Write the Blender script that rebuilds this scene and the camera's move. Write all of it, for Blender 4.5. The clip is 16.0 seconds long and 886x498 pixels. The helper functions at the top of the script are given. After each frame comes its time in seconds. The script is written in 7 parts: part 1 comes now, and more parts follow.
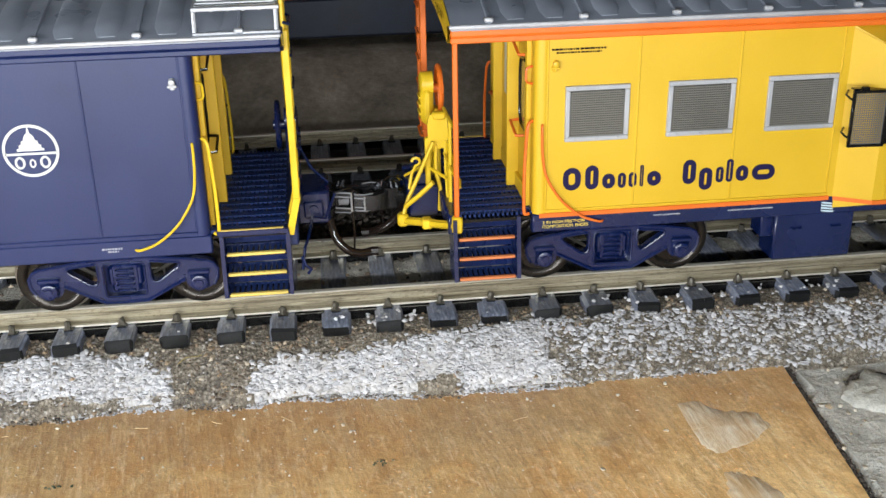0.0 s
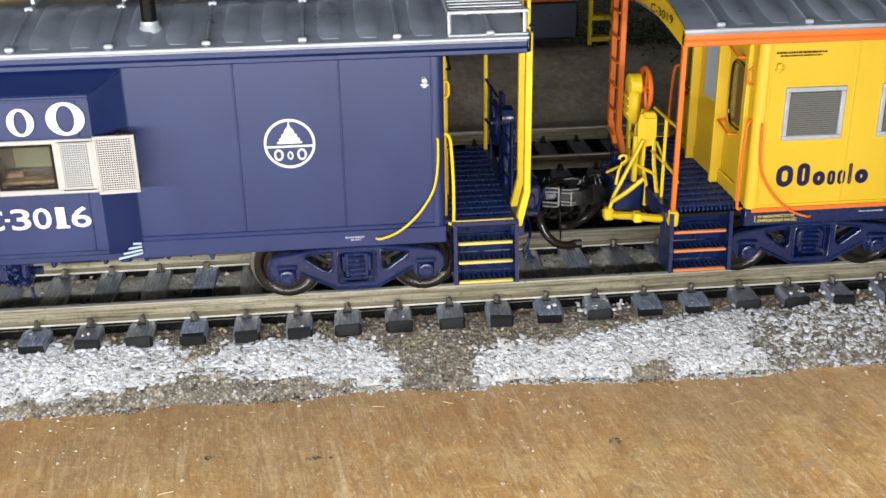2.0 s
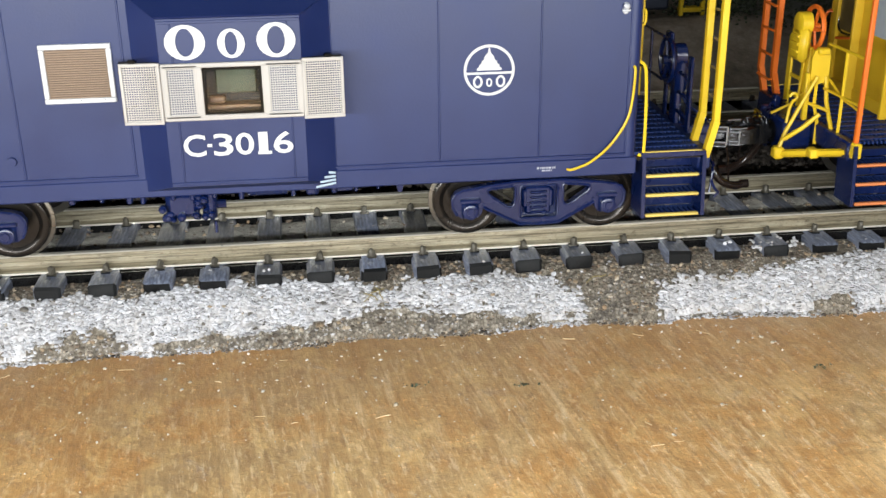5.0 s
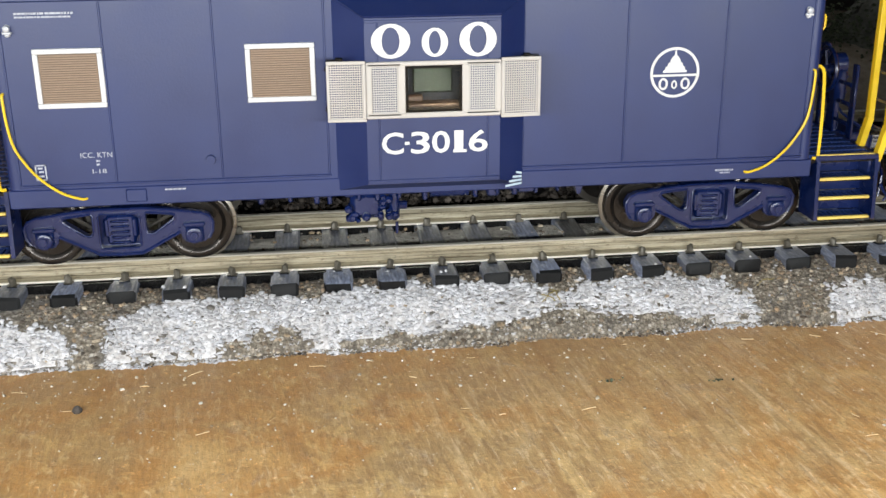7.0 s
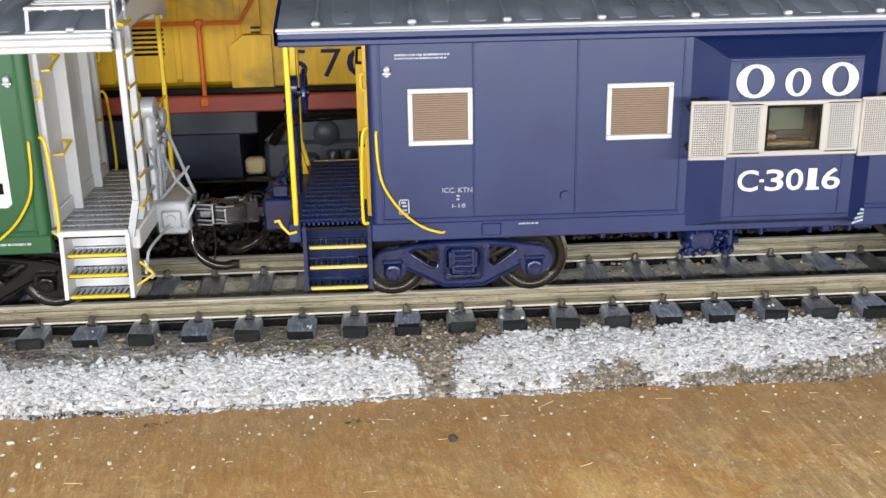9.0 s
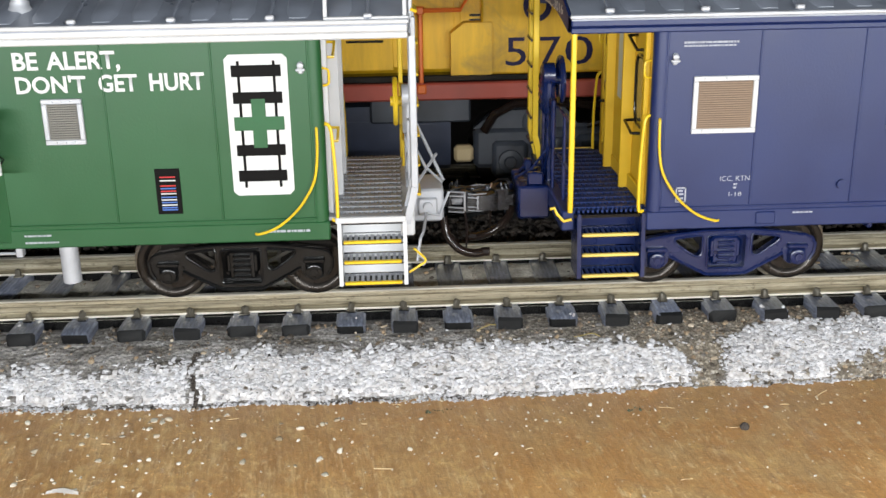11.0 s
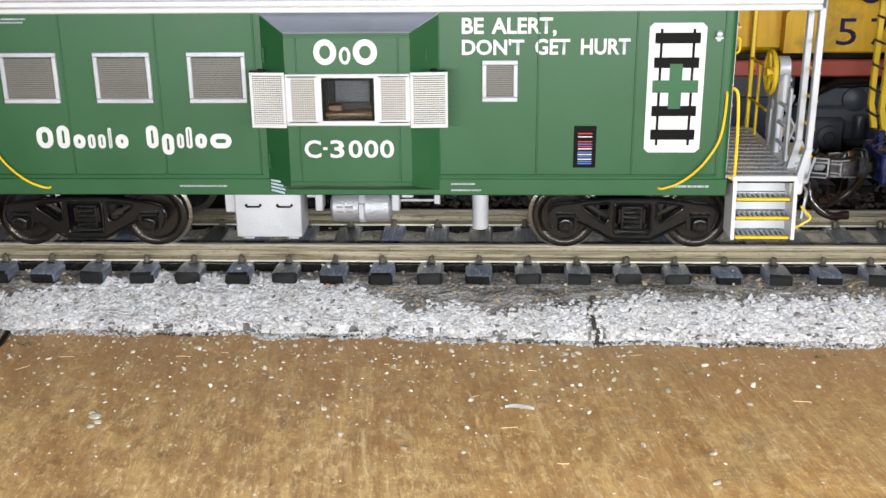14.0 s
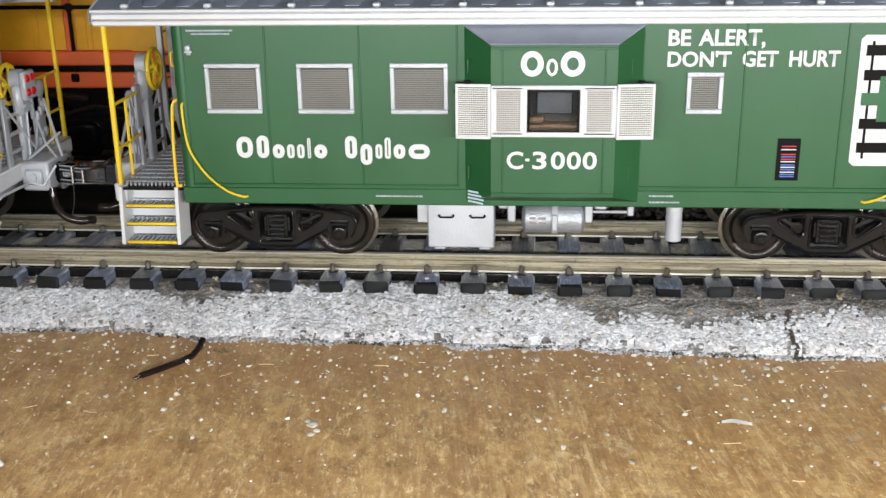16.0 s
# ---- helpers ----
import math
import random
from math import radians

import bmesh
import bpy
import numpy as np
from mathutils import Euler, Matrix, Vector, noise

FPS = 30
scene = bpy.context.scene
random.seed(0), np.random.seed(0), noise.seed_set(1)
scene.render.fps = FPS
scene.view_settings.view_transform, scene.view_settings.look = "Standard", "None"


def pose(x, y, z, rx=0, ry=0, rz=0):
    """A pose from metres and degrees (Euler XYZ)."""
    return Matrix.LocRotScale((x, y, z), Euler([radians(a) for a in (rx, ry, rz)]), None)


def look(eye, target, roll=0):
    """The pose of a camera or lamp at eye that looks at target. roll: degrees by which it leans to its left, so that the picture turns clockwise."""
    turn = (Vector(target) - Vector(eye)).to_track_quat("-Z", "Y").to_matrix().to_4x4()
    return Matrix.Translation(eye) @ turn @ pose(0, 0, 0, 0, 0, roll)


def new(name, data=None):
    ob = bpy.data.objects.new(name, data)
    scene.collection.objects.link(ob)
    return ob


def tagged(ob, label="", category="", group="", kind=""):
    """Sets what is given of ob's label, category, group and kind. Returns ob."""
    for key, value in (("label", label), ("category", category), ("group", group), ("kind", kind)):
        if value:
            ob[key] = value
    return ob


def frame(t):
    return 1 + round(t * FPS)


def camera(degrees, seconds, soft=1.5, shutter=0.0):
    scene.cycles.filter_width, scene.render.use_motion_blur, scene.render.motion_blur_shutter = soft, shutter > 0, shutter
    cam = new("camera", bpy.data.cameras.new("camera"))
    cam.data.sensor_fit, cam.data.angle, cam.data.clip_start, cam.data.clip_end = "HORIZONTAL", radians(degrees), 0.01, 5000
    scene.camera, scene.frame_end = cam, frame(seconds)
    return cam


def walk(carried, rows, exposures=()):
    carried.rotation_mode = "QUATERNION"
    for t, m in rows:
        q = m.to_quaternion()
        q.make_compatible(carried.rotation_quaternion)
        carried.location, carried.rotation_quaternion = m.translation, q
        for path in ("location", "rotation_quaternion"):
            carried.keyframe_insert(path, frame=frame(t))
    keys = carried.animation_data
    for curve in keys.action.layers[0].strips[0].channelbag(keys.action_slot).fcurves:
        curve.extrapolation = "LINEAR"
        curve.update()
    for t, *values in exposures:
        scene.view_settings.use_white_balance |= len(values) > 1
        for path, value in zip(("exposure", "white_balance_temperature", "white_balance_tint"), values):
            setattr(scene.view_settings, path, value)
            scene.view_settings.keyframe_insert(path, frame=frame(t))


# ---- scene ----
cam = camera(44.7, 16.0)
# One scene unit of the numbers below is a prototype metre; the models are built at 1:87.1.
S = 1 / 87.1
PATH = [
    (0, (6.006, -12.792, 5.736), (6.217, -10.973, 4.934), -1.1),
    (0.5, (5.472, -12.857, 5.866), (5.669, -11.029, 5.08), -1.0),
    (1, (4.93, -13.248, 5.902), (5.12, -11.42, 5.113), -0.9),
    (1.5, (4.24, -13.517, 6.02), (4.421, -11.686, 5.236), -0.9),
    (2, (3.532, -13.253, 5.867), (3.709, -11.423, 5.079), -0.9),
    (2.5, (3.151, -12.921, 5.819), (3.33, -11.089, 5.035), -0.9),
    (3, (2.408, -12.636, 5.675), (2.582, -10.803, 4.893), -1.0),
    (3.5, (1.228, -12.573, 5.582), (1.396, -10.739, 4.8), -1.3),
    (4, (0.979, -12.613, 5.524), (1.16, -10.782, 4.739), -1.2),
    (4.2, (1.054, -12.773, 5.415), (1.248, -10.944, 4.629), -1.1),
    (6.3, (-0.158, -13.426, 4.363), (0.088, -11.561, 3.682), -0.3),
    (6.5, (-0.483, -13.236, 4.336), (-0.236, -11.37, 3.66), -0.3),
    (7, (-1.203, -13.365, 4.425), (-0.973, -11.494, 3.757), -0.4),
    (7.5, (-1.961, -13.358, 4.612), (-1.75, -11.479, 3.959), -0.5),
    (8, (-2.62, -13.416, 4.661), (-2.438, -11.532, 4.016), -0.7),
    (8.5, (-3.66, -13.28, 4.752), (-3.52, -11.391, 4.11), -0.9),
    (9, (-4.399, -13.246, 4.772), (-4.294, -11.355, 4.129), -1.0),
    (9.2, (-4.474, -13.277, 4.741), (-4.38, -11.387, 4.094), -1.1),
    (11.3, (-7.974, -13.067, 4.802), (-7.892, -11.18, 4.143), -0.8),
    (11.5, (-8.317, -13.264, 4.902), (-8.251, -11.377, 4.242), -1.0),
    (12, (-9.303, -13.653, 4.904), (-9.288, -11.768, 4.235), -1.3),
    (12.5, (-9.844, -14.1, 4.93), (-9.867, -12.214, 4.263), -1.3),
    (13, (-10.152, -14.313, 4.833), (-10.201, -12.425, 4.177), -1.1),
    (13.5, (-10.462, -14.456, 4.7), (-10.527, -12.569, 4.04), -0.8),
    (14, (-11.093, -14.366, 4.658), (-11.176, -12.478, 4.001), -0.6),
    (14.5, (-11.675, -14.261, 4.631), (-11.768, -12.373, 3.977), -0.4),
    (15, (-12.226, -14.097, 4.574), (-12.335, -12.21, 3.92), -0.2),
    (15.5, (-12.833, -14.235, 4.587), (-12.969, -12.349, 3.935), -0.4),
    (16, (-12.952, -14.452, 4.732), (-13.121, -12.566, 4.088), -0.9),
]
walk(cam, [(t, look(Vector(eye) * S, Vector(target) * S, roll)) for t, eye, target, roll in PATH], [(0.0, -0.08, 6350, 9), (3.0, -0.08, 6380, 9), (6.5, -0.24, 6450, 9), (11.5, -0.32, 6450, 10), (16.0, -0.30, 6450, 10)])

# ---- world and light ----
world = bpy.data.worlds.new("dark_room")
scene.world = world
world.use_nodes = True
world.node_tree.nodes["Background"].inputs[0].default_value = (0.75, 0.85, 1.0, 1)
world.node_tree.nodes["Background"].inputs[1].default_value = 0.016


def area_lamp(name, eye, target, size_x, size_y, watts, colour):
    data = bpy.data.lights.new(name, "AREA")
    data.shape, data.size, data.size_y = "RECTANGLE", size_x * S, size_y * S
    data.energy, data.color = watts * S * S, colour
    lamp = new(name, data)
    lamp.matrix_world = look(Vector(eye) * S, Vector(target) * S)
    return lamp


# Fixed strip along the layout's front, standing in for a lamp beside the lens.
area_lamp("lamp_bar", (-5.2, -15.4, 4.3), (-5.2, 0.0, 1.0), 33, 0.6, 7300, (0.97, 1.0, 1.0))
# Unseen ceiling light, assumed and added as soft fill from far overhead.
area_lamp("ceiling_lamp", (-3.0, -28.0, 128.0), (-3.0, 0.0, 0.0), 138, 138, 27000, (0.96, 1.0, 1.0))


# ---- materials ----
def srgb(r, g, b):
    return tuple((c / 255 / 12.92 if c / 255 < 0.04045 else ((c / 255 + 0.055) / 1.055) ** 2.4) for c in (r, g, b))


class Nodes:
    """A small helper for node materials."""

    def __init__(self, name):
        self.mat = bpy.data.materials.new(name)
        self.mat.use_nodes = True
        self.tree = self.mat.node_tree
        self.shader = self.tree.nodes["Principled BSDF"]

    def add(self, kind, **inputs):
        node = self.tree.nodes.new(kind)
        for key, value in inputs.items():
            node.inputs[key.replace("_", " ")].default_value = value
        return node

    def link(self, a, b):
        self.tree.links.new(a, b)

    def place(self, sx=1.0, sy=1.0, sz=1.0, rz=0.0):
        coord, mapping = self.add("ShaderNodeTexCoord"), self.add("ShaderNodeMapping")
        mapping.vector_type = "TEXTURE"
        mapping.inputs["Scale"].default_value = (S / sx, S / sy, S / sz)
        mapping.inputs["Rotation"].default_value = (0, 0, radians(rz))
        self.link(coord.outputs["Object"], mapping.inputs["Vector"])
        return mapping.outputs["Vector"]

    def noise(self, vector, scale, detail=4.0, rough=0.6, distortion=0.0):
        node = self.add("ShaderNodeTexNoise", Scale=scale, Detail=detail, Roughness=rough, Distortion=distortion)
        self.link(vector, node.inputs["Vector"])
        return node.outputs["Fac"]

    def ramp(self, fac, *stops):
        node = self.add("ShaderNodeValToRGB")
        while len(node.color_ramp.elements) < len(stops):
            node.color_ramp.elements.new(0.5)
        for element, (pos, colour) in zip(node.color_ramp.elements, stops):
            element.position, element.color = pos, (*colour, 1)
        self.link(fac, node.inputs["Fac"])
        return node.outputs["Color"]

    def mix(self, fac, a, b, mode="MIX"):
        node = self.add("ShaderNodeMix")
        node.data_type, node.blend_type = "RGBA", mode
        for value, slot in ((fac, 0), (a, 6), (b, 7)):
            if hasattr(value, "links"):
                self.link(value, node.inputs[slot])
            elif slot == 0:
                node.inputs[0].default_value = value
            else:
                node.inputs[slot].default_value = (*value, 1)
        return node.outputs[2]

    def bump(self, height, depth, strength=0.5):
        node = self.add("ShaderNodeBump", Strength=strength, Distance=depth * S)
        self.link(height, node.inputs["Height"])
        self.link(node.outputs["Normal"], self.shader.inputs["Normal"])


def paint(name, colour, rough=0.42, metal=0.0, wear=0.12, spec=0.5, grain=0.004):
    """Sprayed model paint: a faint mottle, dust and a fine orange-peel relief."""
    n = Nodes(name)
    v = n.place()
    big, fine = n.noise(v, 1.3, 3), n.noise(v, 34, 3)
    dark = tuple(c * (1 - wear) for c in colour)
    light = tuple(min(1, c * (1 + wear * 0.7) + 0.003) for c in colour)
    base = n.ramp(big, (0.3, dark), (0.7, light))
    dust = n.ramp(fine, (0.62, (0, 0, 0)), (0.8, (0.5, 0.5, 0.5)))
    n.link(n.mix(dust, base, tuple(c * 1.25 + 0.006 for c in colour)), n.shader.inputs["Base Color"])
    n.link(n.ramp(big, (0.25, (rough * 0.85,) * 3), (0.75, (min(1, rough * 1.2),) * 3)), n.shader.inputs["Roughness"])
    n.shader.inputs["Metallic"].default_value = metal
    n.shader.inputs["Specular IOR Level"].default_value = spec
    n.bump(fine, grain, 0.35)
    return n.mat


def plain(name, colour, rough=0.5, metal=0.0, spec=0.5):
    n = Nodes(name)
    n.shader.inputs["Specular IOR Level"].default_value = spec
    n.link(n.ramp(n.noise(n.place(), 9), (0.3, tuple(c * 0.88 for c in colour)), (0.7, colour)), n.shader.inputs["Base Color"])
    n.shader.inputs["Roughness"].default_value, n.shader.inputs["Metallic"].default_value = rough, metal
    return n.mat


NAVY = paint("navy_paint", srgb(8, 30, 82), 0.46, 0, 0.10, 0.62)
DECK_NAVY = paint("navy_deck_paint", srgb(14, 40, 94), 0.55, 0, 0.2, 0.3)
NAVY_GEAR = paint("navy_gear_paint", srgb(3, 22, 68), 0.26, 0, 0.2, 0.7)
YELLOW = paint("yellow_paint", srgb(210, 171, 34), 0.45, 0, 0.05)
YELLOW_TRIM = paint("yellow_trim_paint", srgb(222, 186, 34), 0.4, 0, 0.12)
# Nosing colours are paled by dust and by sheen mixed into them.
NOSING = paint("dusty_sheen_yellow", srgb(218, 190, 98), 0.5, 0, 0.16)
ORANGE_NOSING = paint("dusty_sheen_orange", srgb(206, 122, 72), 0.5, 0, 0.16)
ORANGE = paint("orange_paint", srgb(220, 108, 30), 0.45, 0, 0.08)
GREEN = paint("green_paint", srgb(21, 77, 38), 0.46, 0, 0.08, 0.55)
CREAM = paint("cream_paint", srgb(176, 171, 166), 0.45, 0, 0.06)
WHITE = paint("white_paint", srgb(198, 198, 200), 0.45, 0, 0.06)
SILVER = paint("silver_paint", srgb(178, 180, 186), 0.42, 0.25, 0.16, 0.5, 0.014)
TANK_METAL = paint("brushed_tank_metal", srgb(166, 168, 174), 0.46, 0.6, 0.25, 0.5, 0.03)
DECK_GREY = paint("grey_deck_metal", srgb(152, 154, 160), 0.4, 0.3, 0.2)
BLACK = paint("black_paint", srgb(10, 10, 11), 0.2, 0, 0.25, 0.34)
ROOF = paint("dark_grey_roof_paint", srgb(128, 134, 147), 0.3, 0.0, 0.22, 1.0)
STEEL = paint("worn_wheel_steel", srgb(50, 46, 43), 0.25, 0.75, 0.3)
GLINT_METAL = paint("bright_glint_metal", srgb(206, 206, 210), 0.22, 0.7, 0.3)
TREAD = paint("bright_tread_steel", srgb(132, 127, 119), 0.28, 0.85, 0.2)
COUPLER = paint("dark_coupler_metal", srgb(62, 63, 67), 0.2, 0.9, 0.5, 0.5, 0.03)
RUBBER = plain("black_rubber_hose", srgb(34, 26, 23), 0.16)
DARK = plain("dark_interior", srgb(20, 20, 22), 0.8)
# The blind's browns include warm light reflected by its slats.
BLIND = plain("warm_lit_blind", srgb(92, 74, 58), 0.6)
SMOKE = plain("smoked_interior", srgb(38, 38, 36), 0.6)
MESH = paint("window_mesh_metal", srgb(112, 110, 104), 0.45, 0.2, 0.1)
BROWN_MESH = paint("warm_lit_mesh", srgb(128, 106, 86), 0.5, 0.0, 0.1)
GREY_MESH = paint("grey_bay_mesh", srgb(184, 180, 176), 0.5, 0.0, 0.1)
PALE_MESH = paint("pale_screen_mesh", srgb(204, 200, 198), 0.5, 0.0, 0.08)
TAN_MESH = paint("tan_window_mesh", srgb(192, 186, 180), 0.5, 0.0, 0.1)
DECAL = plain("white_decal", srgb(208, 208, 208), 0.5)
PRINT_DECAL = plain("faint_white_print", srgb(168, 171, 182), 0.5)
NAVY_DECAL = plain("navy_decal", srgb(30, 26, 66), 0.5, 0.0, 0.2)
BLACK_DECAL = plain("black_decal", srgb(11, 10, 10), 0.6, 0.0, 0.12)
GREEN_DECAL = plain("green_decal", srgb(24, 86, 45), 0.5)
YELLOW_DECAL = plain("yellow_decal", srgb(240, 214, 90), 0.5)
RED_DECAL = plain("red_decal", srgb(196, 40, 44), 0.5)
BLUE_DECAL = plain("blue_decal", srgb(70, 110, 190), 0.5)
PALE_DECAL = plain("pale_blue_decal", srgb(200, 220, 232), 0.5)
RED_LENS = plain("red_lamp_lens", srgb(190, 16, 20), 0.2)


def grimy_yellow():
    """Yellow hood paint with grey-brown smudges and faint streaks."""
    n = Nodes("weathered_yellow_paint")
    v = n.place()
    smudge, run, fine = n.noise(v, 1.1, 5, 0.65, 0.8), n.noise(n.place(4, 4, 0.5), 1.5, 4, 0.6), n.noise(v, 30, 3)
    base = n.ramp(run, (0.3, srgb(204, 156, 18)), (0.65, srgb(234, 184, 26)))
    dirty = n.mix(n.ramp(smudge, (0.5, (0, 0, 0)), (0.68, (0.6, 0.6, 0.6))), base, srgb(128, 108, 62))
    n.link(n.mix(n.ramp(fine, (0.62, (0, 0, 0)), (0.8, (0.4, 0.4, 0.4))), dirty, srgb(150, 126, 60)), n.shader.inputs["Base Color"])
    n.shader.inputs["Roughness"].default_value = 0.55
    n.bump(fine, 0.006, 0.4)
    return n.mat


LOCO_YELLOW = grimy_yellow()
LOCO_BLUE = paint("dark_blue_frame_paint", srgb(48, 55, 74), 0.5, 0, 0.3)
TAN_FITTING = paint("tan_fitting_paint", srgb(196, 176, 136), 0.5, 0, 0.2)
LOCO_SLATE = paint("slate_running_gear_paint", srgb(58, 63, 72), 0.4, 0, 0.4)
LOCO_AMBER = paint("amber_hood_paint", srgb(206, 148, 20), 0.5, 0, 0.18)
LOCO_ORANGE = paint("orange_stripe_paint", srgb(206, 88, 36), 0.5, 0, 0.12)
LOCO_RED = paint("faded_red_stripe_paint", srgb(168, 74, 58), 0.5, 0, 0.15)


def glass():
    """Clear window glass."""
    n = Nodes("window_glass")
    n.shader.inputs["Transmission Weight"].default_value = 1.0
    n.link(n.ramp(n.noise(n.place(), 3.0, 3), (0.4, (0.0,) * 3), (0.7, (0.06,) * 3)), n.shader.inputs["Roughness"])
    n.shader.inputs["IOR"].default_value = 1.45
    return n.mat


GLASS = glass()
AMBER_PANE = plain("amber_end_window_pane", srgb(104, 90, 54), 0.1, 0.0, 0.7)
PANE_OLIVE = paint("olive_pane_reflection", srgb(40, 48, 24), 0.6, 0, 0.3)
PANE_SLATE = paint("slate_pane_tone", srgb(32, 37, 42), 0.4, 0, 0.3)
PANE_BROWN = paint("brown_pane_reflection", srgb(74, 52, 34), 0.5, 0, 0.25)
SCREEN_SHADE = plain("taupe_screen_backing", srgb(132, 124, 118), 0.7)
PALE_REFLECTION = plain("pale_door_reflection", srgb(176, 190, 200), 0.3)


def rail_metal(name, gain=1.0):
    """Nickel-silver rail, dulled, streaked and spotted; gain above 1 paints light onto it."""
    n = Nodes(name)
    f, g = n.noise(n.place(0.10, 3, 3), 5, 6, 0.7), n.noise(n.place(0.6, 1, 1), 24, 5, 0.7)
    streak = n.noise(n.place(0.35, 14, 14), 3, 5, 0.75)
    base = n.ramp(f, (0.3, srgb(118, 110, 94)), (0.5, srgb(164, 155, 135)), (0.72, srgb(206, 199, 180)))
    base = n.mix(n.ramp(streak, (0.50, (0, 0, 0)), (0.64, (0.85, 0.85, 0.85))), base, srgb(78, 68, 52))
    spots = n.ramp(g, (0.56, (0, 0, 0)), (0.70, (0.8, 0.8, 0.8)))
    n.link(n.mix(1.0, n.mix(spots, base, srgb(84, 74, 58)), (gain, gain, gain * 0.97), "MULTIPLY"), n.shader.inputs["Base Color"])
    n.shader.inputs["Metallic"].default_value = 0.5 if gain == 1.0 else 0.15
    n.link(n.ramp(f, (0.3, (0.5,) * 3), (0.7, (0.28,) * 3)), n.shader.inputs["Roughness"])
    n.bump(g, 0.008, 0.5)
    return n.mat


def tie_plastic():
    n = Nodes("weathered_tie_plastic")
    v = n.place(6, 0.8, 6)
    f = n.noise(v, 5, 5)
    info = n.add("ShaderNodeObjectInfo")
    base = n.ramp(f, (0.3, srgb(60, 65, 76)), (0.55, srgb(108, 114, 130)), (0.8, srgb(156, 162, 178)))
    dusty = n.ramp(n.noise(n.place(), 7, 5, 0.7), (0.56, (0, 0, 0)), (0.72, (0.7, 0.7, 0.7)))
    base = n.mix(dusty, base, srgb(164, 163, 162))
    tone = n.ramp(info.outputs["Random"], (0, (0.75, 0.75, 0.75)), (1, (1.15, 1.15, 1.18)))
    n.link(n.mix(1.0, base, tone, "MULTIPLY"), n.shader.inputs["Base Color"])
    n.shader.inputs["Roughness"].default_value = 0.42
    n.shader.inputs["Specular IOR Level"].default_value = 0.8
    n.bump(f, 0.02, 0.5)
    return n.mat


def grains(name, dark, mid, light, rough=0.7, more=(), odd=None):
    """Stones that differ one from the next, here cleaner and there dirtier; odd: the colour of a few strangers."""
    n = Nodes(name)
    geo = n.add("ShaderNodeNewGeometry")
    v = n.place()
    f, patch = n.noise(v, 30, 3), n.noise(v, 2.1, 4, 0.65)
    first = ((0.0, odd), (0.035, odd), (0.05, dark)) if odd else ((0.0, dark),)
    base = n.ramp(geo.outputs["Random Per Island"], *first, (0.4, mid), *more, (1.0, light))
    tone = n.ramp(f, (0.3, (0.82, 0.82, 0.82)), (0.7, (1.05, 1.05, 1.05)))
    soil = n.ramp(patch, (0.32, (0.82, 0.80, 0.77)), (0.5, (1, 1, 1)))
    n.link(n.mix(1.0, n.mix(1.0, base, tone, "MULTIPLY"), soil, "MULTIPLY"), n.shader.inputs["Base Color"])
    n.shader.inputs["Roughness"].default_value = rough
    n.bump(f, 0.01, 0.5)
    return n.mat


def packed_gravel():
    """White grains glued tight in their own dust."""
    n = Nodes("packed_white_gravel")
    v = n.place()
    cells = n.add("ShaderNodeTexVoronoi", Scale=21.0)
    n.link(v, cells.inputs["Vector"])
    soil, fine = n.noise(v, 1.8, 5), n.noise(v, 40, 3)
    value = n.add("ShaderNodeSeparateColor")
    n.link(cells.outputs["Color"], value.inputs["Color"])
    base = n.ramp(value.outputs[0], (0.0, srgb(150, 147, 146)), (0.2, srgb(190, 188, 190)), (1.0, srgb(216, 214, 216)))
    gaps = n.ramp(cells.outputs["Distance"], (0.4, (1, 1, 1)), (0.8, (0.76, 0.74, 0.72)))
    grubby = n.ramp(soil, (0.35, (0.78, 0.76, 0.73)), (0.6, (1.04, 1.04, 1.04)))
    n.link(n.mix(1.0, n.mix(1.0, base, gaps, "MULTIPLY"), grubby, "MULTIPLY"), n.shader.inputs["Base Color"])
    n.shader.inputs["Roughness"].default_value = 0.7
    n.bump(n.mix(0.25, cells.outputs["Distance"], fine), -0.03, 0.5)
    return n.mat


